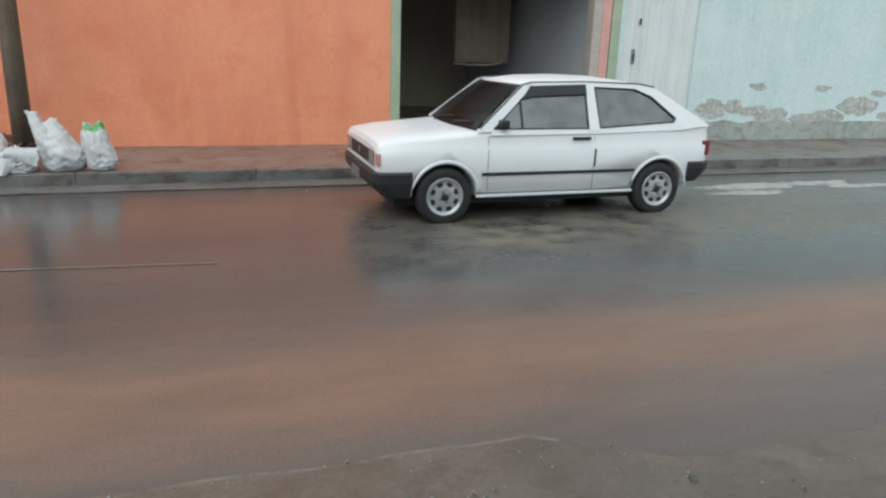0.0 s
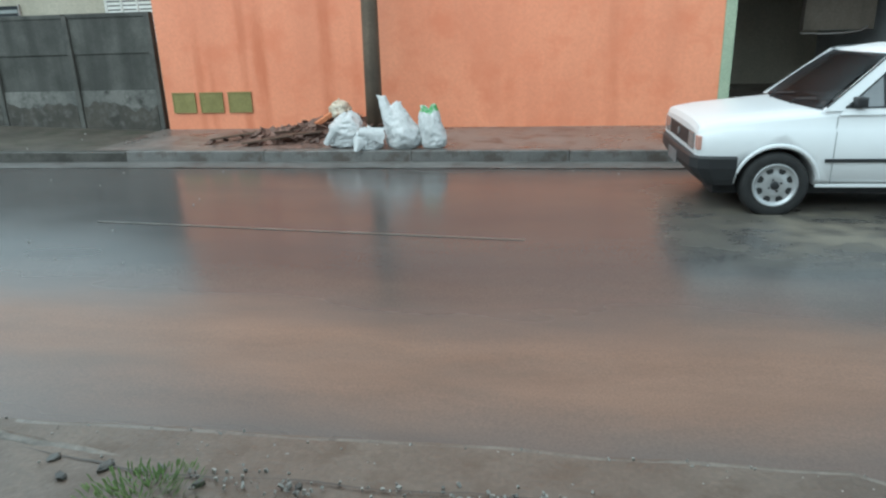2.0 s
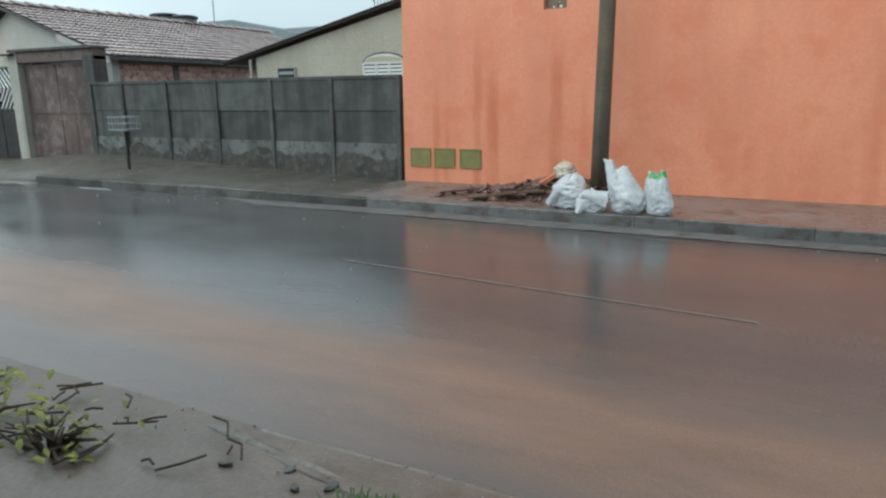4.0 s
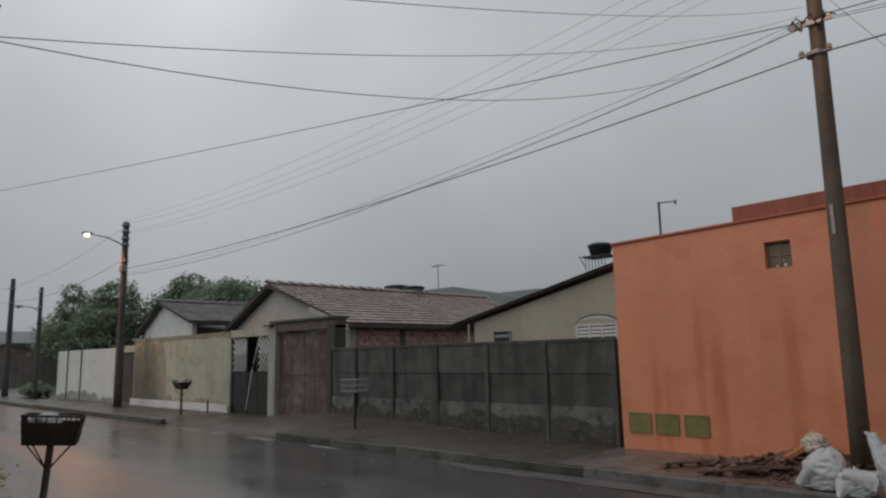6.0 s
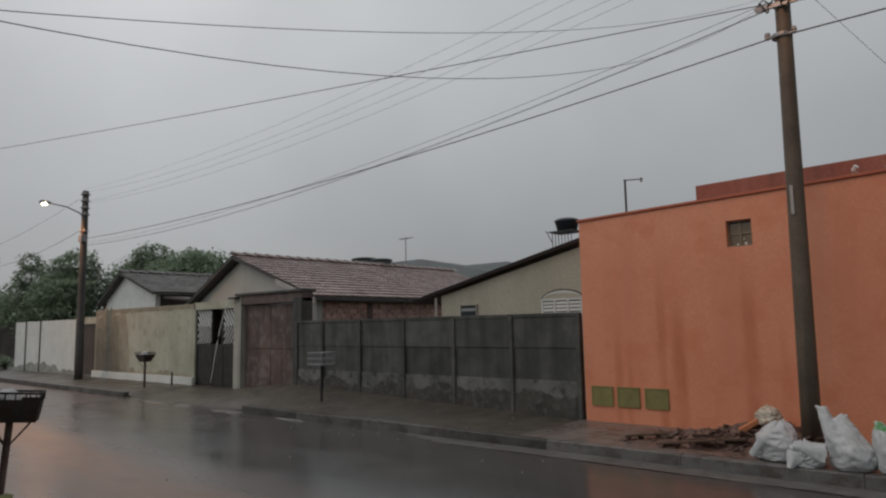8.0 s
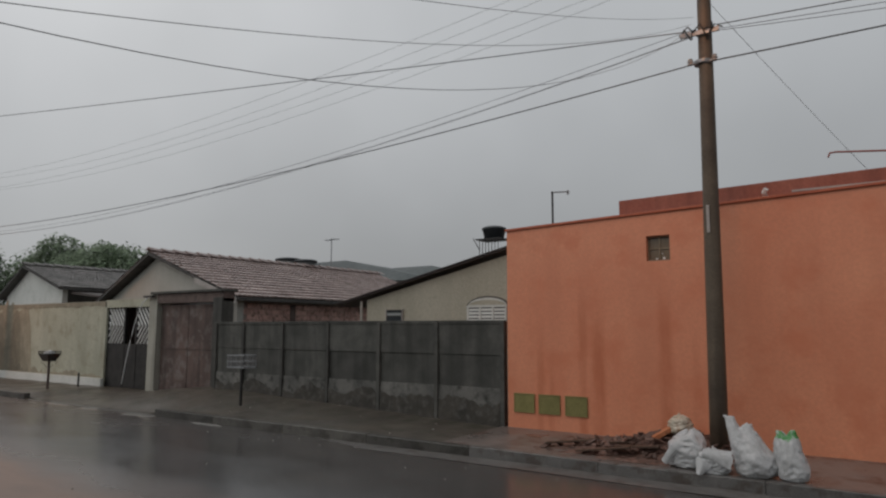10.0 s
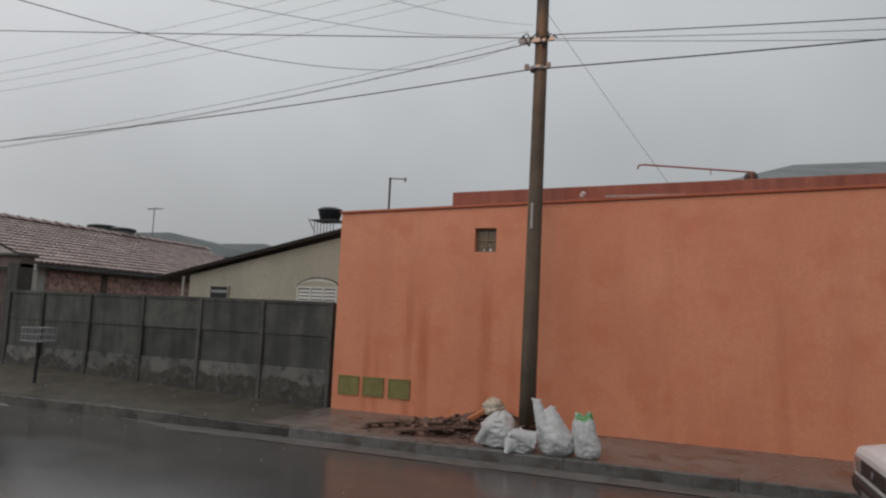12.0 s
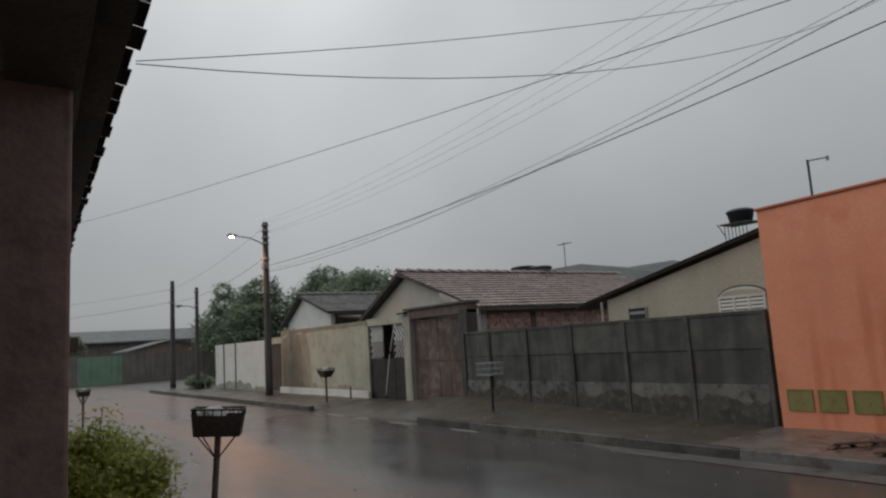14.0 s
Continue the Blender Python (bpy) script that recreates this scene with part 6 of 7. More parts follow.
def wire_basket(name, at, w, d, z0, z1, label, post_r, solid, bars=9, flare=1.12, heaped=0.025):
    """A litter basket of bars on a post."""
    ob = thing(name, at, label, "litter basket")
    part("post", rod((0, 0, 0), (0, 0, z0 + 0.02), post_r, 10), M_RUST if solid else M_DARKSTEEL, ob)
    mat_b = M_DARKSTEEL if solid else M_GALV
    if solid:
        bm = bmesh.new()
        lo = [(-w / 2 / flare, -d / 2 / flare), (w / 2 / flare, -d / 2 / flare), (w / 2 / flare, d / 2 / flare), (-w / 2 / flare, d / 2 / flare)]
        hi = [(-w / 2, -d / 2), (w / 2, -d / 2), (w / 2, d / 2), (-w / 2, d / 2)]
        a = [bm.verts.new((x, y, z0)) for x, y in lo]
        b = [bm.verts.new((x, y, z0 + (z1 - z0) * 0.78)) for x, y in hi]
        bm.faces.new(a[::-1])
        for i in range(4):
            bm.faces.new((a[i], a[(i + 1) % 4], b[(i + 1) % 4], b[i]))
        bmesh.ops.solidify(bm, geom=bm.faces[:], thickness=0.006)
        part("sheet_sides", bm, M_BINSTEEL, ob, "dark sheet steel sides")
        bag = bmesh.new()
        bmesh.ops.create_icosphere(bag, subdivisions=3, radius=1.0)
        for v in bag.verts:
            c = v.co * (1 + 0.28 * noise.noise(v.co * 1.7 + Vector((w * 31, 0, 0))) + 0.12 * noise.noise(v.co * 4.5))
            v.co = Vector((-w * 0.12 + c.x * w * 0.27, c.y * d * 0.36, z1 - 0.055 + c.z * (0.05 + heaped)))
        part("litter", bag, M_BAG, ob, "white plastic litter")
        for sx, sy in ((-1, -1), (1, -1), (1, 1), (-1, 1)):
            part("strut", rod((0, 0, z0 - 0.17), (sx * w * 0.36, sy * d * 0.36, z0), 0.005, 5), M_DARKSTEEL, ob)
    rim = [(-w / 2, -d / 2, z1), (w / 2, -d / 2, z1), (w / 2, d / 2, z1), (-w / 2, d / 2, z1), (-w / 2, -d / 2, z1)]
    part("rim", tube(bmesh.new(), rim, 0.008, 6), mat_b, ob)
    if not solid:
        for zz in (z0 + 0.01, (z0 + z1) / 2):
            part("hoop", tube(bmesh.new(), [(x, y, zz) for x, y, z in rim], 0.006, 6), mat_b, ob)
        part("base", box(-w / 2, -d / 2, z0 - 0.01, w / 2, d / 2, z0), mat_b, ob)
    zlo = z0 if not solid else z0 + (z1 - z0) * 0.76
    for k in range(bars):
        u = -0.5 + (k + 0.5) / bars
        for q in ((u * w, -d / 2), (u * w, d / 2)):
            part("bar", rod((q[0], q[1], zlo), (q[0], q[1], z1), 0.0045, 5), mat_b, ob)
    for k in range(5):
        u = -0.5 + (k + 0.5) / 5
        for q in ((-w / 2, u * d), (w / 2, u * d)):
            part("bar", rod((q[0], q[1], zlo), (q[0], q[1], z1), 0.0045, 5), mat_b, ob)
    return ob


near_bin = wire_basket("litter_basket", (-5.24, 0.915, 0.07), 0.345, 0.215, 0.835, 1.02, "dark steel litter basket on a rusty post with white litter", 0.022, True, 6)
near_bin.matrix_basis = near_bin.matrix_basis @ pose(0, 0, 0, 0, 4, 66)
wire_basket("litter_basket", (-13.65, 1.17, 0.07), 0.22, 0.20, 0.84, 0.95, "small litter basket with white litter on a thin post", 0.02, True, 5, heaped=0.03)
wire_basket("litter_basket", (-9.62, 7.0, 0.2), 0.44, 0.28, 0.64, 0.84, "pale wire litter basket on a dark post", 0.025, False)
wire_basket("litter_basket", (-16.52, 7.1, 0.12), 0.48, 0.30, 0.62, 0.84, "dark steel litter basket before the cream wall", 0.028, True, flare=1.8)
wire_basket("litter_basket", (-16.15, 7.6, 0.15), 0.02, 0.02, 0.30, 0.32, "short dark post beside a litter basket", 0.022, False, 1)


# ---- plants ----
def leaf(bm, base, direction, length, width, droop=0.3, fold=0.12):
    """One folded leaf with a midrib, in three segments."""
    d = Vector(direction).normalized()
    side = d.cross(Vector((0, 0, 1)))
    side = (side if side.length > 1e-3 else Vector((1, 0, 0))).normalized()
    up = side.cross(d)
    rows = []
    for s, w in ((0.0, 0.12), (0.3, 0.85), (0.65, 0.95), (1.0, 0.05)):
        c = Vector(base) + d * (length * s) - Vector((0, 0, droop * length * s * s))
        rows.append((bm.verts.new(c - side * width * 0.5 * w + up * fold * width * w), bm.verts.new(c), bm.verts.new(c + side * width * 0.5 * w + up * fold * width * w)))
    for a, b in zip(rows, rows[1:]):
        bm.faces.new((a[0], a[1], b[1], b[0]))
        bm.faces.new((a[1], a[2], b[2], b[1]))


def big_leaf_plant(at, seed):
    random.seed(seed)
    ob = thing("broad_leaf_plant", at, "broad-leaved green garden plant by the kerb", "plant")
    for st in range(6):
        a0 = st * 1.25 + 0.4
        tip = Vector((0.17 * math.cos(a0), 0.14 * math.sin(a0), 0.49 + 0.07 * (st % 3)))
        part("stem", tube(bmesh.new(), [(0.03 * math.cos(a0), 0.03 * math.sin(a0), -0.02), tip * 0.6, tip], [0.012, 0.009, 0.005], 6), M_BARK, ob)
        for k in range(9):
            s = 0.40 + 0.075 * k
            a = a0 + 2.4 * k
            bm = bmesh.new()
            leaf(bm, tip * min(s, 1.0), (math.cos(a), math.sin(a), 0.6), random.uniform(0.20, 0.30), random.uniform(0.08, 0.11), 0.6)
            part("leaf", bm, M_LEAF, ob, "", True)
    return ob


def bush(name, at, rx, ry, h, count, size, seed, material, label, twigs=12):
    """A loose shrub: bare twigs and many small leaves with gaps and an uneven outline."""
    random.seed(seed)
    ob = thing(name, at, label, "shrub")
    bm, lv = bmesh.new(), bmesh.new()
    tips = []
    for k in range(twigs):
        a = random.uniform(0, 2 * math.pi)
        r = math.sqrt(random.random())
        tip = Vector((rx * r * math.cos(a), ry * r * math.sin(a), h * random.uniform(0.55, 1.0) * (1 - 0.45 * r)))
        mid = tip * 0.5 + Vector((random.uniform(-0.05, 0.05), random.uniform(-0.05, 0.05), 0.06 * h))
        tube(bm, [(tip.x * 0.12, tip.y * 0.12, -0.03), mid, tip], [0.012, 0.008, 0.003], 5)
        tips.append((mid, tip))
    for k in range(count):
        mid, tip = random.choice(tips)
        p = mid.lerp(tip, random.uniform(-0.2, 1.05)) + Vector((random.gauss(0, 0.07), random.gauss(0, 0.07), random.gauss(0, 0.05)))
        p.z = max(p.z, 0.02)
        a = random.uniform(0, 2 * math.pi)
        leaf(lv, p, (math.cos(a), math.sin(a), random.uniform(-0.3, 0.35)), size * random.uniform(0.7, 1.4), size * random.uniform(0.35, 0.55), 0.4)
    tagged(part("branching", bm, M_BARK, ob), kind="stuff")
    tagged(part("foliage", lv, material, ob, "", True), kind="stuff")
    return ob


big_leaf_plant((-3.52, 0.50, 0.06), 3)
bush("shrub", (-6.25, 0.36, 0.06), 0.85, 0.53, 1.12, 24000, 0.050, 5, M_LEAF, "dense leafy green shrub beside the porch", 110)
bush("shrub", (-2.95, 0.82, 0.06), 0.34, 0.22, 0.27, 170, 0.075, 6, M_LEAF, "low straggling green shrub on the pavement edge", 18)
bush("shrub", (-2.45, 0.86, 0.06), 0.28, 0.16, 0.16, 60, 0.05, 9, M_LEAF, "dry reddish twigs with few leaves", 24)


def grass_tuft(at, n, h, seed):
    random.seed(seed)
    bm = bmesh.new()
    for k in range(n):
        a, r = random.uniform(0, 6.28), 0.13 * math.sqrt(random.random())
        leaf(bm, (r * math.cos(a), r * math.sin(a), -0.01), (math.cos(a) * 0.6, math.sin(a) * 0.6, 1.0), h * random.uniform(0.5, 1.1), 0.0055, 0.25)
    ob = part("grass_tuft", bm, M_GRASS)
    ob.matrix_basis = pose(*(UNIT * v for v in at))
    return tagged(ob, "small tuft of wet grass in cracked concrete", "grass", kind="stuff")


GRASS_AT = ((-1.21, 1.00, 0.07), (-1.12, 1.02, 0.07), (-1.16, 0.95, 0.07), (-3.3, 1.12, 0.07), (-4.4, 1.1, 0.07))
BROKEN_AT = ((-1.36, 1.12, 0.035), (-1.56, 1.15, 0.03), (-1.46, 1.05, 0.025), (-1.02, 1.06, 0.022), (-0.72, 1.08, 0.018), (-1.78, 1.06, 0.03), (-4.2, 1.22, 0.10), (-4.0, 1.25, 0.07), (-3.4, 1.22, 0.05), (1.30, 0.98, 0.03), (1.45, 0.97, 0.02))
for i, at in enumerate(GRASS_AT):
    grass_tuft(at, 130, 0.05, 30 + i)
random.seed(63)
for k, (x, y, size) in enumerate(BROKEN_AT):
    bm = bmesh.new()
    ring = [(size * random.uniform(0.7, 1.2) * math.cos(2 * math.pi * j / 9), 0.6 * size * random.uniform(0.7, 1.2) * math.sin(2 * math.pi * j / 9)) for j in range(9)]
    low_ring = [bm.verts.new((u, v, -0.03)) for u, v in ring]
    mid_ring = [bm.verts.new((u * 0.98, v * 0.98, size * random.uniform(0.14, 0.3))) for u, v in ring]
    top_ring = [bm.verts.new((u * 0.7, v * 0.7, size * random.uniform(0.25, 0.4))) for u, v in ring]
    for lo, hi in ((low_ring, mid_ring), (mid_ring, top_ring)):
        for j in range(9):
            bm.faces.new((lo[j], lo[(j + 1) % 9], hi[(j + 1) % 9], hi[j]))
    bm.faces.new(top_ring)
    chunk = part("concrete_chunk", bm, M_KERB_MUD)
    chunk.matrix_basis = pose(UNIT * x, UNIT * y, UNIT * near_height(x, y), random.uniform(-5, 5), random.uniform(-5, 5), random.uniform(0, 180))
    tagged(chunk, "broken muddy concrete lump at the pavement's edge", "rubble", "broken concrete lumps")
random.seed(77)
bm = bmesh.new()
for k in range(26):
    x, y, a = random.uniform(-2.9, -1.7), random.uniform(0.75, 1.2), random.uniform(0, 3.1)
    l = random.uniform(0.05, 0.2)
    tube(bm, [(x, y, 0.088), (x + l * 0.5 * math.cos(a), y + l * 0.5 * math.sin(a), 0.10), (x + l * math.cos(a + 0.3), y + l * math.sin(a + 0.3), 0.09)], 0.005, 5)
tagged(part("fallen_twigs", bm, M_BARK), "scattered dark fallen twigs on the pavement", "twigs", kind="stuff")
bm = bmesh.new()
for k in range(130):
    x = random.uniform(-3.2, 2.2)
    y = near_edge(x) - abs(random.gauss(0, 0.16))
    s = random.uniform(0.002, 0.006)
    m = Matrix.Translation((x, y, near_height(x, y) + 0.004)) @ Euler((random.random() * 3, random.random() * 3, random.random() * 3)).to_matrix().to_4x4()
    bx(bm, -s, -s * 0.7, -s * 0.5, s, s * 0.7, s * 0.5, 0.0, m)
for k in range(150):
    x = random.uniform(-1.25, 0.7)
    y = 1.06 + random.gauss(0, 0.035) - 0.03 * x
    s = random.uniform(0.002, 0.0085)
    m = Matrix.Translation((x, y, near_height(x, y) + 0.004)) @ Euler((random.random() * 3, random.random() * 3, random.random() * 3)).to_matrix().to_4x4()
    bx(bm, -s, -s * 0.7, -s * 0.5, s, s * 0.7, s * 0.5, 0.0, m)
tagged(part("gravel", bm, M_CEMENT), "pale crumbs of broken concrete along the edge", "gravel", kind="stuff")
bm = bmesh.new()
for k in range(26):
    x, y = random.uniform(-9, 1.5), random.choice((random.uniform(5.6, 6.2), random.uniform(2, 6)))
    s = random.uniform(0.003, 0.007)
    m = Matrix.Translation((x, y, road_height(x, y) + 0.008)) @ Matrix.Rotation(random.random() * 3, 4, "Z")
    bx(bm, -s, -s * 0.6, -0.004, s, s * 0.6, 0.004, 0.0, m)
for k in range(34):
    x, y = random.uniform(-22, -5.5), random.uniform(6.5, 7.8)
    s = random.uniform(0.006, 0.02)
    m = Matrix.Translation((x, y, verge_height(x, y) + 0.006)) @ Matrix.Rotation(random.random() * 3, 4, "Z")
    bx(bm, -s, -s * 0.6, -0.006, s, s * 0.6, 0.006, 0.0, m)
tagged(part("road_litter", bm, M_CEMENT), "small pale scraps scattered on the wet road", "litter", kind="stuff")


def tree(at, trunk_h, crown, n, size, seed, label):
    """A tapered trunk with limbs, and a crown of leaf clumps: (x, y, z, r) blobs hold the leaves loosely."""
    random.seed(seed)
    ob = thing("tree", at, label, "tree", "trees behind the walls")
    bm = bmesh.new()
    tube(bm, [(0, 0, -0.1), (0.1, 0, trunk_h * 0.5), (0, 0.1, trunk_h)], [0.28, 0.22, 0.15], 10)
    lv = bmesh.new()
    for cx, cy, cz, r in crown:
        tube(bm, [(0, 0.05, trunk_h * 0.8), (cx * 0.5, cy * 0.5, (trunk_h + cz) / 2), (cx, cy, cz)], [0.12, 0.08, 0.03], 6)
        for k in range(int(1.6 * n * r * r)):
            v = Vector((random.gauss(0, 1), random.gauss(0, 1), random.gauss(0, 1))).normalized() * r * random.uniform(0.45, 1.08) ** 0.6
            v *= 1 + 0.35 * noise.noise((v.x * 0.9 + seed, v.y * 0.9, v.z * 0.9 + cx))
            p = Vector((cx, cy, cz)) + Vector((v.x, v.y, v.z * 0.8))
            a = random.uniform(0, 6.28)
            leaf(lv, p, (math.cos(a), math.sin(a), random.uniform(-0.6, 0.6)), size * random.uniform(0.6, 1.5), size * random.uniform(0.4, 0.7), 0.3)
    part("trunk", bm, M_BARK, ob, "", True)
    part("crown", lv, M_LEAF_DARK, ob)
    return ob


tree((-37.5, 19.5, 0), 2.4, [(0, 0, 4.3, 1.9), (2.2, 0.4, 3.9, 1.6), (-2.2, 0, 4.4, 1.9), (0.4, 0.2, 5.2, 1.2)], 330, 0.26, 41, "dark green rounded tree behind the houses")
tree((-45, 20.5, 0), 2.6, [(0, 0, 5.0, 2.3), (2.8, 0, 4.7, 2.0), (-2.8, 0.3, 4.7, 2.2), (0.4, 0, 6.2, 1.5)], 300, 0.28, 42, "dark green rounded tree behind the houses")
tree((-50, 17.5, 0), 2.2, [(0, 0, 4.4, 2.5), (2.6, -1.0, 3.6, 2.1), (-2.6, 0, 4.0, 2.2), (0.5, 0, 5.9, 1.6), (0.8, -1.5, 2.4, 2.2), (3.6, -1.2, 2.6, 1.8)], 300, 0.28, 43, "dark green spreading tree behind the white wall")
tree((-55, 16.5, 0), 2.4, [(0, 0, 3.6, 2.5), (0.6, 0, 5.4, 1.4), (-0.2, 0, 6.6, 0.9), (2.4, -0.6, 2.9, 2.1), (-1.9, 0, 2.8, 2.1)], 280, 0.28, 44, "tall pointed dark green tree behind the white wall")
tree((-41.5, 22.0, 0), 2.6, [(0, 0, 4.9, 2.2), (2.4, 0.3, 4.8, 1.9), (-2.2, 0, 4.6, 2.0), (-0.8, 0.2, 6.0, 1.3)], 320, 0.26, 46, "dark green rounded tree behind the houses")
tree((-64, 5.0, 0), 2.0, [(0, 0, 3.2, 1.5), (0.5, 1.4, 3.0, 1.2), (0, -1.8, 3.1, 1.7)], 240, 0.3, 45, "low dark tree beyond the street's end")
bush("shrub", (-31.2, 7.9, 0.05), 1.4, 0.5, 0.85, 1500, 0.14, 51, M_LEAF_DARK, "dark weeds along the white wall", 40)

# ---- roofs and things further off ----
far = thing("far_cottage", (0, 0, 0), "low pinkish cottage beyond the street's end", "house")
bm = prism([(10.6, 0), (10.6, 2.35), (13.5, 3.0), (16.6, 2.25), (16.6, 0)], -60, -59.8)
for v in bm.verts:
    v.co = Vector((v.co.y, v.co.x, v.co.z))
bmesh.ops.recalc_face_normals(bm, faces=bm.faces)
part("gable_wall", bm, surface("dull_pink_wall", (0.26, 0.19, 0.17), (0.34, 0.26, 0.23), 0.8, 1, 20, 0.2), far)
part("roof", slab([(-59.6, 10.2, 2.3), (-59.6, 13.5, 3.08), (-68, 13.5, 3.08), (-68, 10.2, 2.3)], 0.1), M_FIBRE, far)
part("roof", slab([(-59.6, 13.5, 3.08), (-59.6, 17.0, 2.2), (-68, 17.0, 2.2), (-68, 13.5, 3.08)], 0.1), M_FIBRE, far)
shed = thing("far_shed", (0, 0, 0), "long low grey-roofed shed beyond the street's end", "building")
part("wall", box(-82, -4, 0, -72, 24, 3.4), M_BROWNWALL, shed)
part("roof", slab([(-71.5, -5, 3.4), (-71.5, 25, 3.4), (-78, 25, 4.7), (-78, -5, 4.7)], 0.15), M_FIBRE, shed)
depot = thing("distant_depot", (0, 0, 0), "distant grey hipped depot roof on rising ground", "building")


def hip_roof(x0, x1, y0, y1, z0, z1, run):
    bm = bmesh.new()
    low = [bm.verts.new(p) for p in ((x0, y0, z0), (x1, y0, z0), (x1, y1, z0), (x0, y1, z0))]
    ym = (y0 + y1) / 2
    a, b = bm.verts.new((x0 + run, ym, z1)), bm.verts.new((x1 - run, ym, z1))
    for f in ((low[0], low[1], b, a), (low[1], low[2], b), (low[2], low[3], a, b), (low[3], low[0], a), low[::-1]):
        bm.faces.new(f)
    bmesh.ops.recalc_face_normals(bm, faces=bm.faces)
    return bm


part("roof", hip_roof(-86, -41, 56, 66, 6.6, 9.85, 17), M_HILL, depot)
part("roof", hip_roof(-61, -35.5, 57, 67, 6.2, 8.65, 10), M_HILL, depot)
part("wall", box(-84, 57, 0, -38, 65, 6.6), M_HILL, depot)

tank = thing("water_tank", (-7.90, 12.5, 0), "black plastic water tank on a thin steel stand", "water tank")
bm = lathe([(0.20, 3.50), (0.22, 3.515), (0.262, 3.70), (0.275, 3.71), (0.28, 3.745), (0.262, 3.755), (0.20, 3.785), (0.06, 3.80), (0.001, 3.80)], 28)
part("vessel", bm, M_TANK, tank, "", True)
part("platform", box(-0.34, -0.26, 3.475, 0.30, 0.26, 3.50), M_DARKSTEEL, tank)
for k in range(7):
    part("leg", rod((-0.24 + 0.08 * k, -0.24, 2.6), (-0.24 + 0.08 * k, -0.24, 3.48), 0.008, 5), M_DARKSTEEL, tank)
part("brace", rod((-0.22, -0.25, 3.22), (-0.40, -0.25, 3.52), 0.010, 5), M_DARKSTEEL, tank)
tanks = thing("roof_tanks", (-19.5, 16.9, 0), "two low dark water tanks on the tiled roof", "water tank")
for dx, r, top in ((0.0, 0.50, 4.11), (0.93, 0.42, 4.0)):
    bm = lathe([(r * 0.86, top - 0.30), (r * 0.9, top - 0.10)], 22)
    bmesh.ops.translate(bm, verts=bm.verts, vec=(dx, 0, 0))
    vessel = part("vessel", bm, M_FIBRE, tanks, "pale grey tank side", True)
    bm = lathe([(r, top - 0.10), (r, top - 0.03), (r * 0.8, top), (0.01, top + 0.01)], 22)
    bmesh.ops.translate(bm, verts=bm.verts, vec=(dx, 0, 0))
    part("lid", bm, M_TANK, vessel, "dark lid", True)
    for q in (-0.25, 0.25):
        part("leg", box(dx + q - 0.04, -0.2, 2.7, dx + q + 0.04, 0.2, top - 0.28), M_POST, tanks)

ant = thing("roof_antenna", (-21.5, 21.2, 0), "thin television antenna mast behind the tiled house", "antenna")
part("mast", rod((0, 0, 0), (0, 0, 5.5), 0.022, 6), M_GALV, ant)
part("boom", rod((-0.35, 0, 5.42), (0.35, 0.1, 5.46), 0.015, 5), M_GALV, ant)
for k in range(5):
    part("element", rod((-0.3 + 0.15 * k, -0.18, 5.43), (-0.3 + 0.15 * k, 0.2, 5.45), 0.009, 5), M_GALV, ant)
mast = thing("pipe_mast", (-4.52, 8.5, 0), "thin steel mast with a side arm on the orange building", "mast")
part("upright", rod((0, 0, 2.78), (0.0, 0, 3.53), 0.016, 8), M_DARKSTEEL, mast)
part("arm", rod((-0.02, 0, 3.52), (0.27, 0, 3.50), 0.011, 6), M_GALV, mast)
part("end_cap", rod((0.25, 0, 3.46), (0.25, 0, 3.52), 0.016, 6), M_GALV, mast)
pipe = thing("roof_pipe", (0, 8.6, 0), "long thin red pipe propped over the flat roof", "pipe")
part("run", tube(bmesh.new(), [(-0.93, 0, 3.55), (-0.91, 0, 3.60), (-0.85, 0, 3.605), (0.5, 0, 3.45)], 0.012, 6), M_PIPE, pipe)
part("prop", rod((0.46, 0, 2.8), (0.46, 0, 3.46), 0.016, 6), M_PIPE, pipe)
part("hanger", rod((-0.02, 0, 3.44), (-0.02, 0, 3.51), 0.006, 5), M_PIPE, pipe)
pot = thing("roof_pot", (0.46, 8.75, 0), "small dark round pot on the flat roof", "pot")
part("bowl", lathe([(0.03, 3.34), (0.07, 3.37), (0.085, 3.42), (0.07, 3.465), (0.03, 3.485), (0.001, 3.49)], 18), M_PLASTER_DARK, pot, "", True)
part("stand", box(-0.04, -0.04, 2.8, 0.04, 0.04, 3.35), M_POST, pot)
elbow = part("drain_elbow", tube(bmesh.new(), [(-1.58, 8.3, 3.08), (-1.58, 8.2, 3.09), (-1.58, 8.14, 3.12), (-1.55, 8.12, 3.155)], 0.028, 10), M_PVC)
tagged(elbow, "short white drain elbow through the parapet", "pipe")
back = thing("grey_roof_house", (0, 0, 0), "house with a grey-green hipped roof behind the orange building", "house")
part("roof", hip_roof(0.25, 12, 13, 20, 4.25, 5.3, 1.6), M_FIBRE, back)
part("wall", box(0.6, 13.4, 0, 11.6, 19.6, 4.25), M_BEIGE, back)

# rain spout on the gate pillar
spout = thing("rain_spout", (0, 0, 0), "rain water pouring from a short gutter spout", "gutter spout")
part("channel", box(-14.28, 7.96, 2.17, -13.95, 8.06, 2.21, 0.004), M_DARKSTEEL, spout)
pts = [(-14.14 - 0.85 * math.sqrt(max(0, s)), 8.0 - 0.03 * s, 2.18 - 1.95 * s) for s in [k / 16 for k in range(17)]]
part("water_stream", tube(bmesh.new(), pts, [0.010 - 0.002 * k / 16 for k in range(17)], 8), M_WATER, spout, "thin stream of falling water", True)

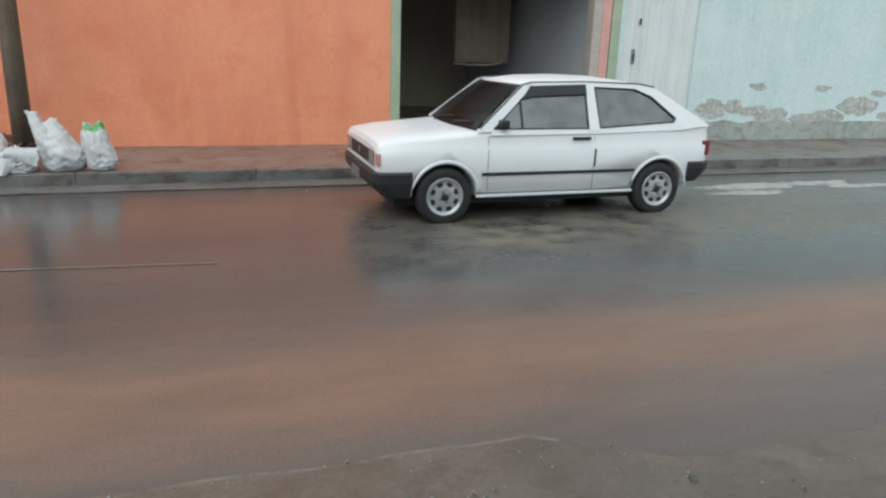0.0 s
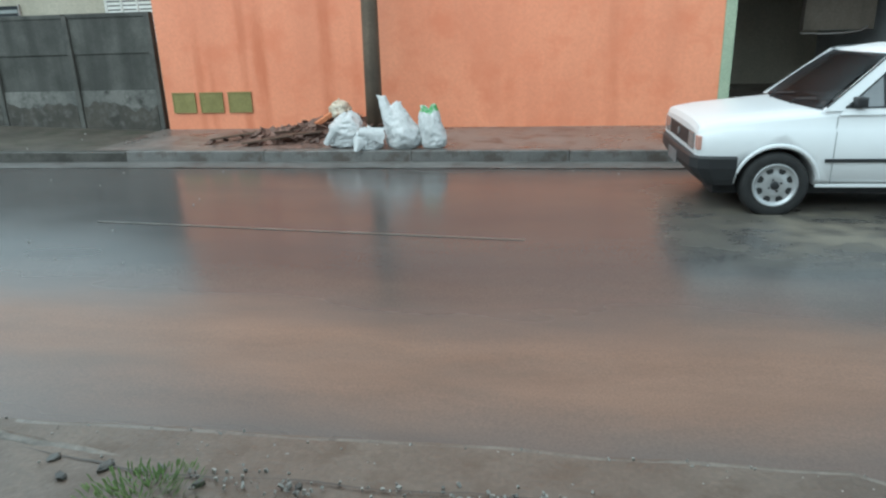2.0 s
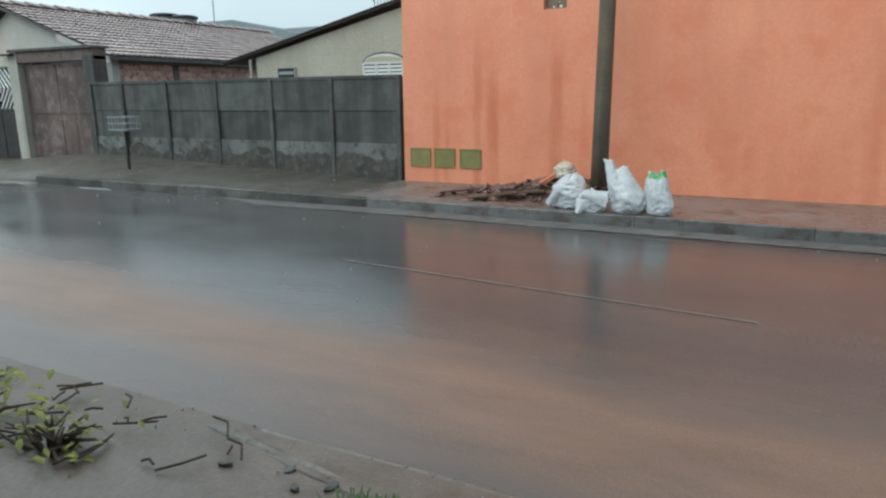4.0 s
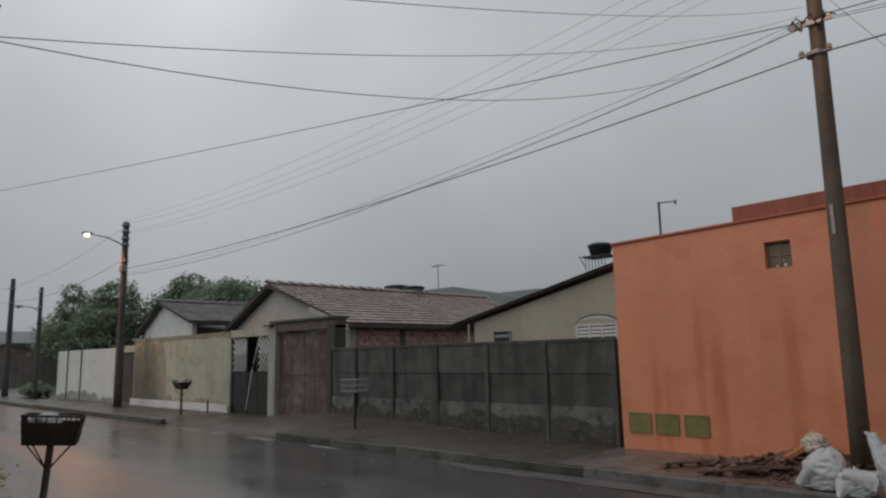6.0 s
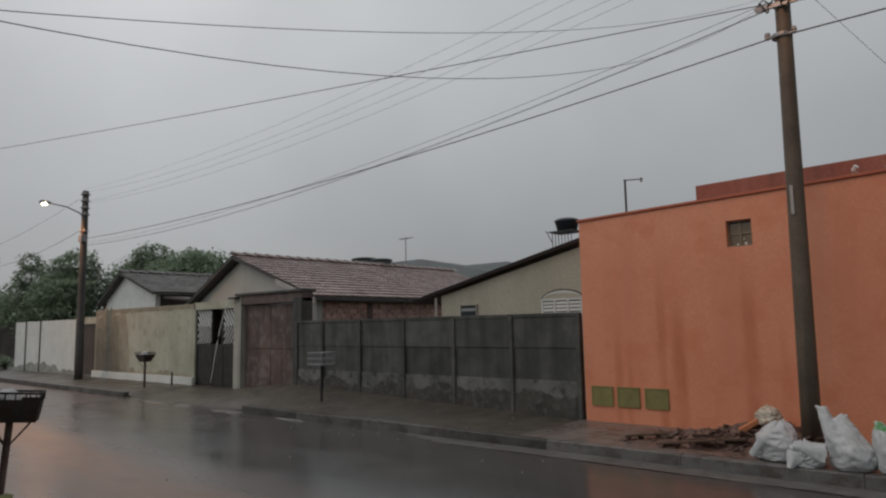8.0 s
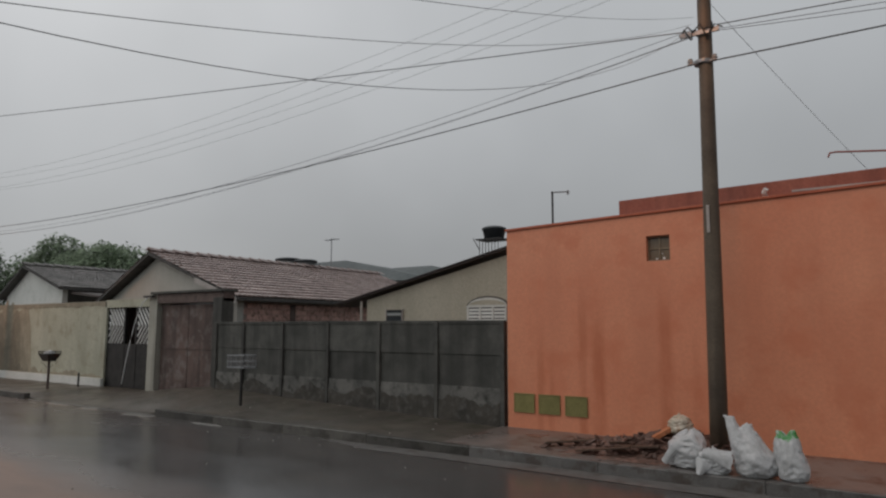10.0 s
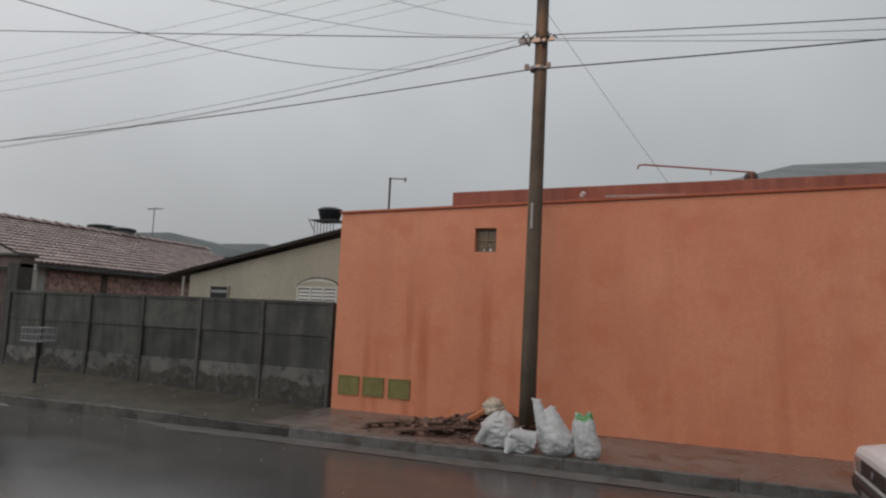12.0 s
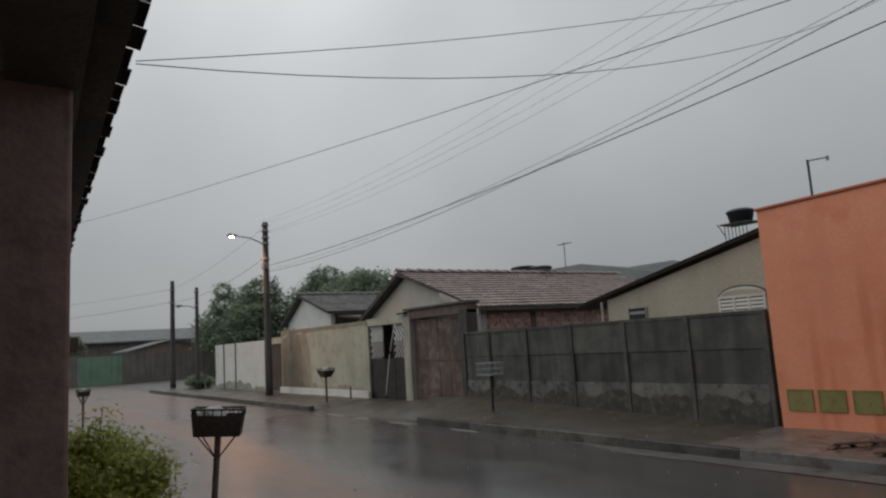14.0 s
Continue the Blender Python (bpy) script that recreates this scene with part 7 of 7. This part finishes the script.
# bricks of the raw side wall
bm = bmesh.new()
random.seed(13)
for j in range(8):
    z = 0.98 + j * 0.148
    y = 10.97 + (0.125 if j % 2 else 0.0)
    while y < 17.4 and z < 2.14:
        bx(bm, -14.625, y, z, -14.60 + random.uniform(-0.006, 0.006), y + 0.238, min(z + 0.136, 2.14))
        y += 0.25
tagged(part("bricks", bm, M_BRICK, house1, "courses of raw red brick"), kind="stuff")


# ---- the porch that shelters the camera ----
def eave_y(x):
    return -0.254 - 0.0681 * x


porch = thing("porch", (0, 0, 0), "dark tiled porch roof on a damp plastered pillar", "porch")
bm = bmesh.new()
bx(bm, -2.86, -0.62, 0.05, -2.50, -0.262, 2.33, 0.012)
part("hook", box(-2.70, -0.262, 1.50, -2.62, -0.225, 1.545, 0.004), M_RUST, porch, "rusty iron bracket")
part("pillar", bm, M_PORCH, porch, "damp dark plastered pillar")
bm = bmesh.new()
for a, b in ((-9.0, 4.0),):
    ya, yb = eave_y(a) - 0.155, eave_y(b) - 0.155
    vs = [bm.verts.new(p) for p in ((a, ya - 0.2, 2.30), (b, yb - 0.2, 2.30), (b, yb, 2.30), (a, ya, 2.30), (a, ya - 0.2, 2.50), (b, yb - 0.2, 2.50), (b, yb, 2.47), (a, ya, 2.47))]
    for q in ((0, 3, 2, 1), (4, 5, 6, 7), (0, 1, 5, 4), (2, 3, 7, 6), (0, 4, 7, 3), (1, 2, 6, 5)):
        bm.faces.new([vs[i] for i in q])
part("beam", bm, M_WOOD_DARK, porch, "dark timber porch beam")
part("roof_deck", slab([(-9, eave_y(-9) - 0.04, 2.452), (4, eave_y(4) - 0.04, 2.452), (4, eave_y(4) - 2.6, 3.19), (-9, eave_y(-9) - 2.6, 3.19)], 0.03), M_WOOD_DARK, porch, "dark underside of the porch roof")
random.seed(17)
tiled_slope("roof_tiles", (-9, eave_y(-9), 2.45), (4, eave_y(4), 2.45), (-9, eave_y(-9) - 2.6, 3.2), porch, M_TILE_DARK, "rows of dark clay porch tiles", (0.17, 0.30))
part("house_wall", box(-9, -2.9, 0, 4, -2.7, 3.05), M_BEIGE, porch)
part("side_wall", box(3.8, -2.7, 0, 4, -0.7, 2.6), M_BEIGE, porch)
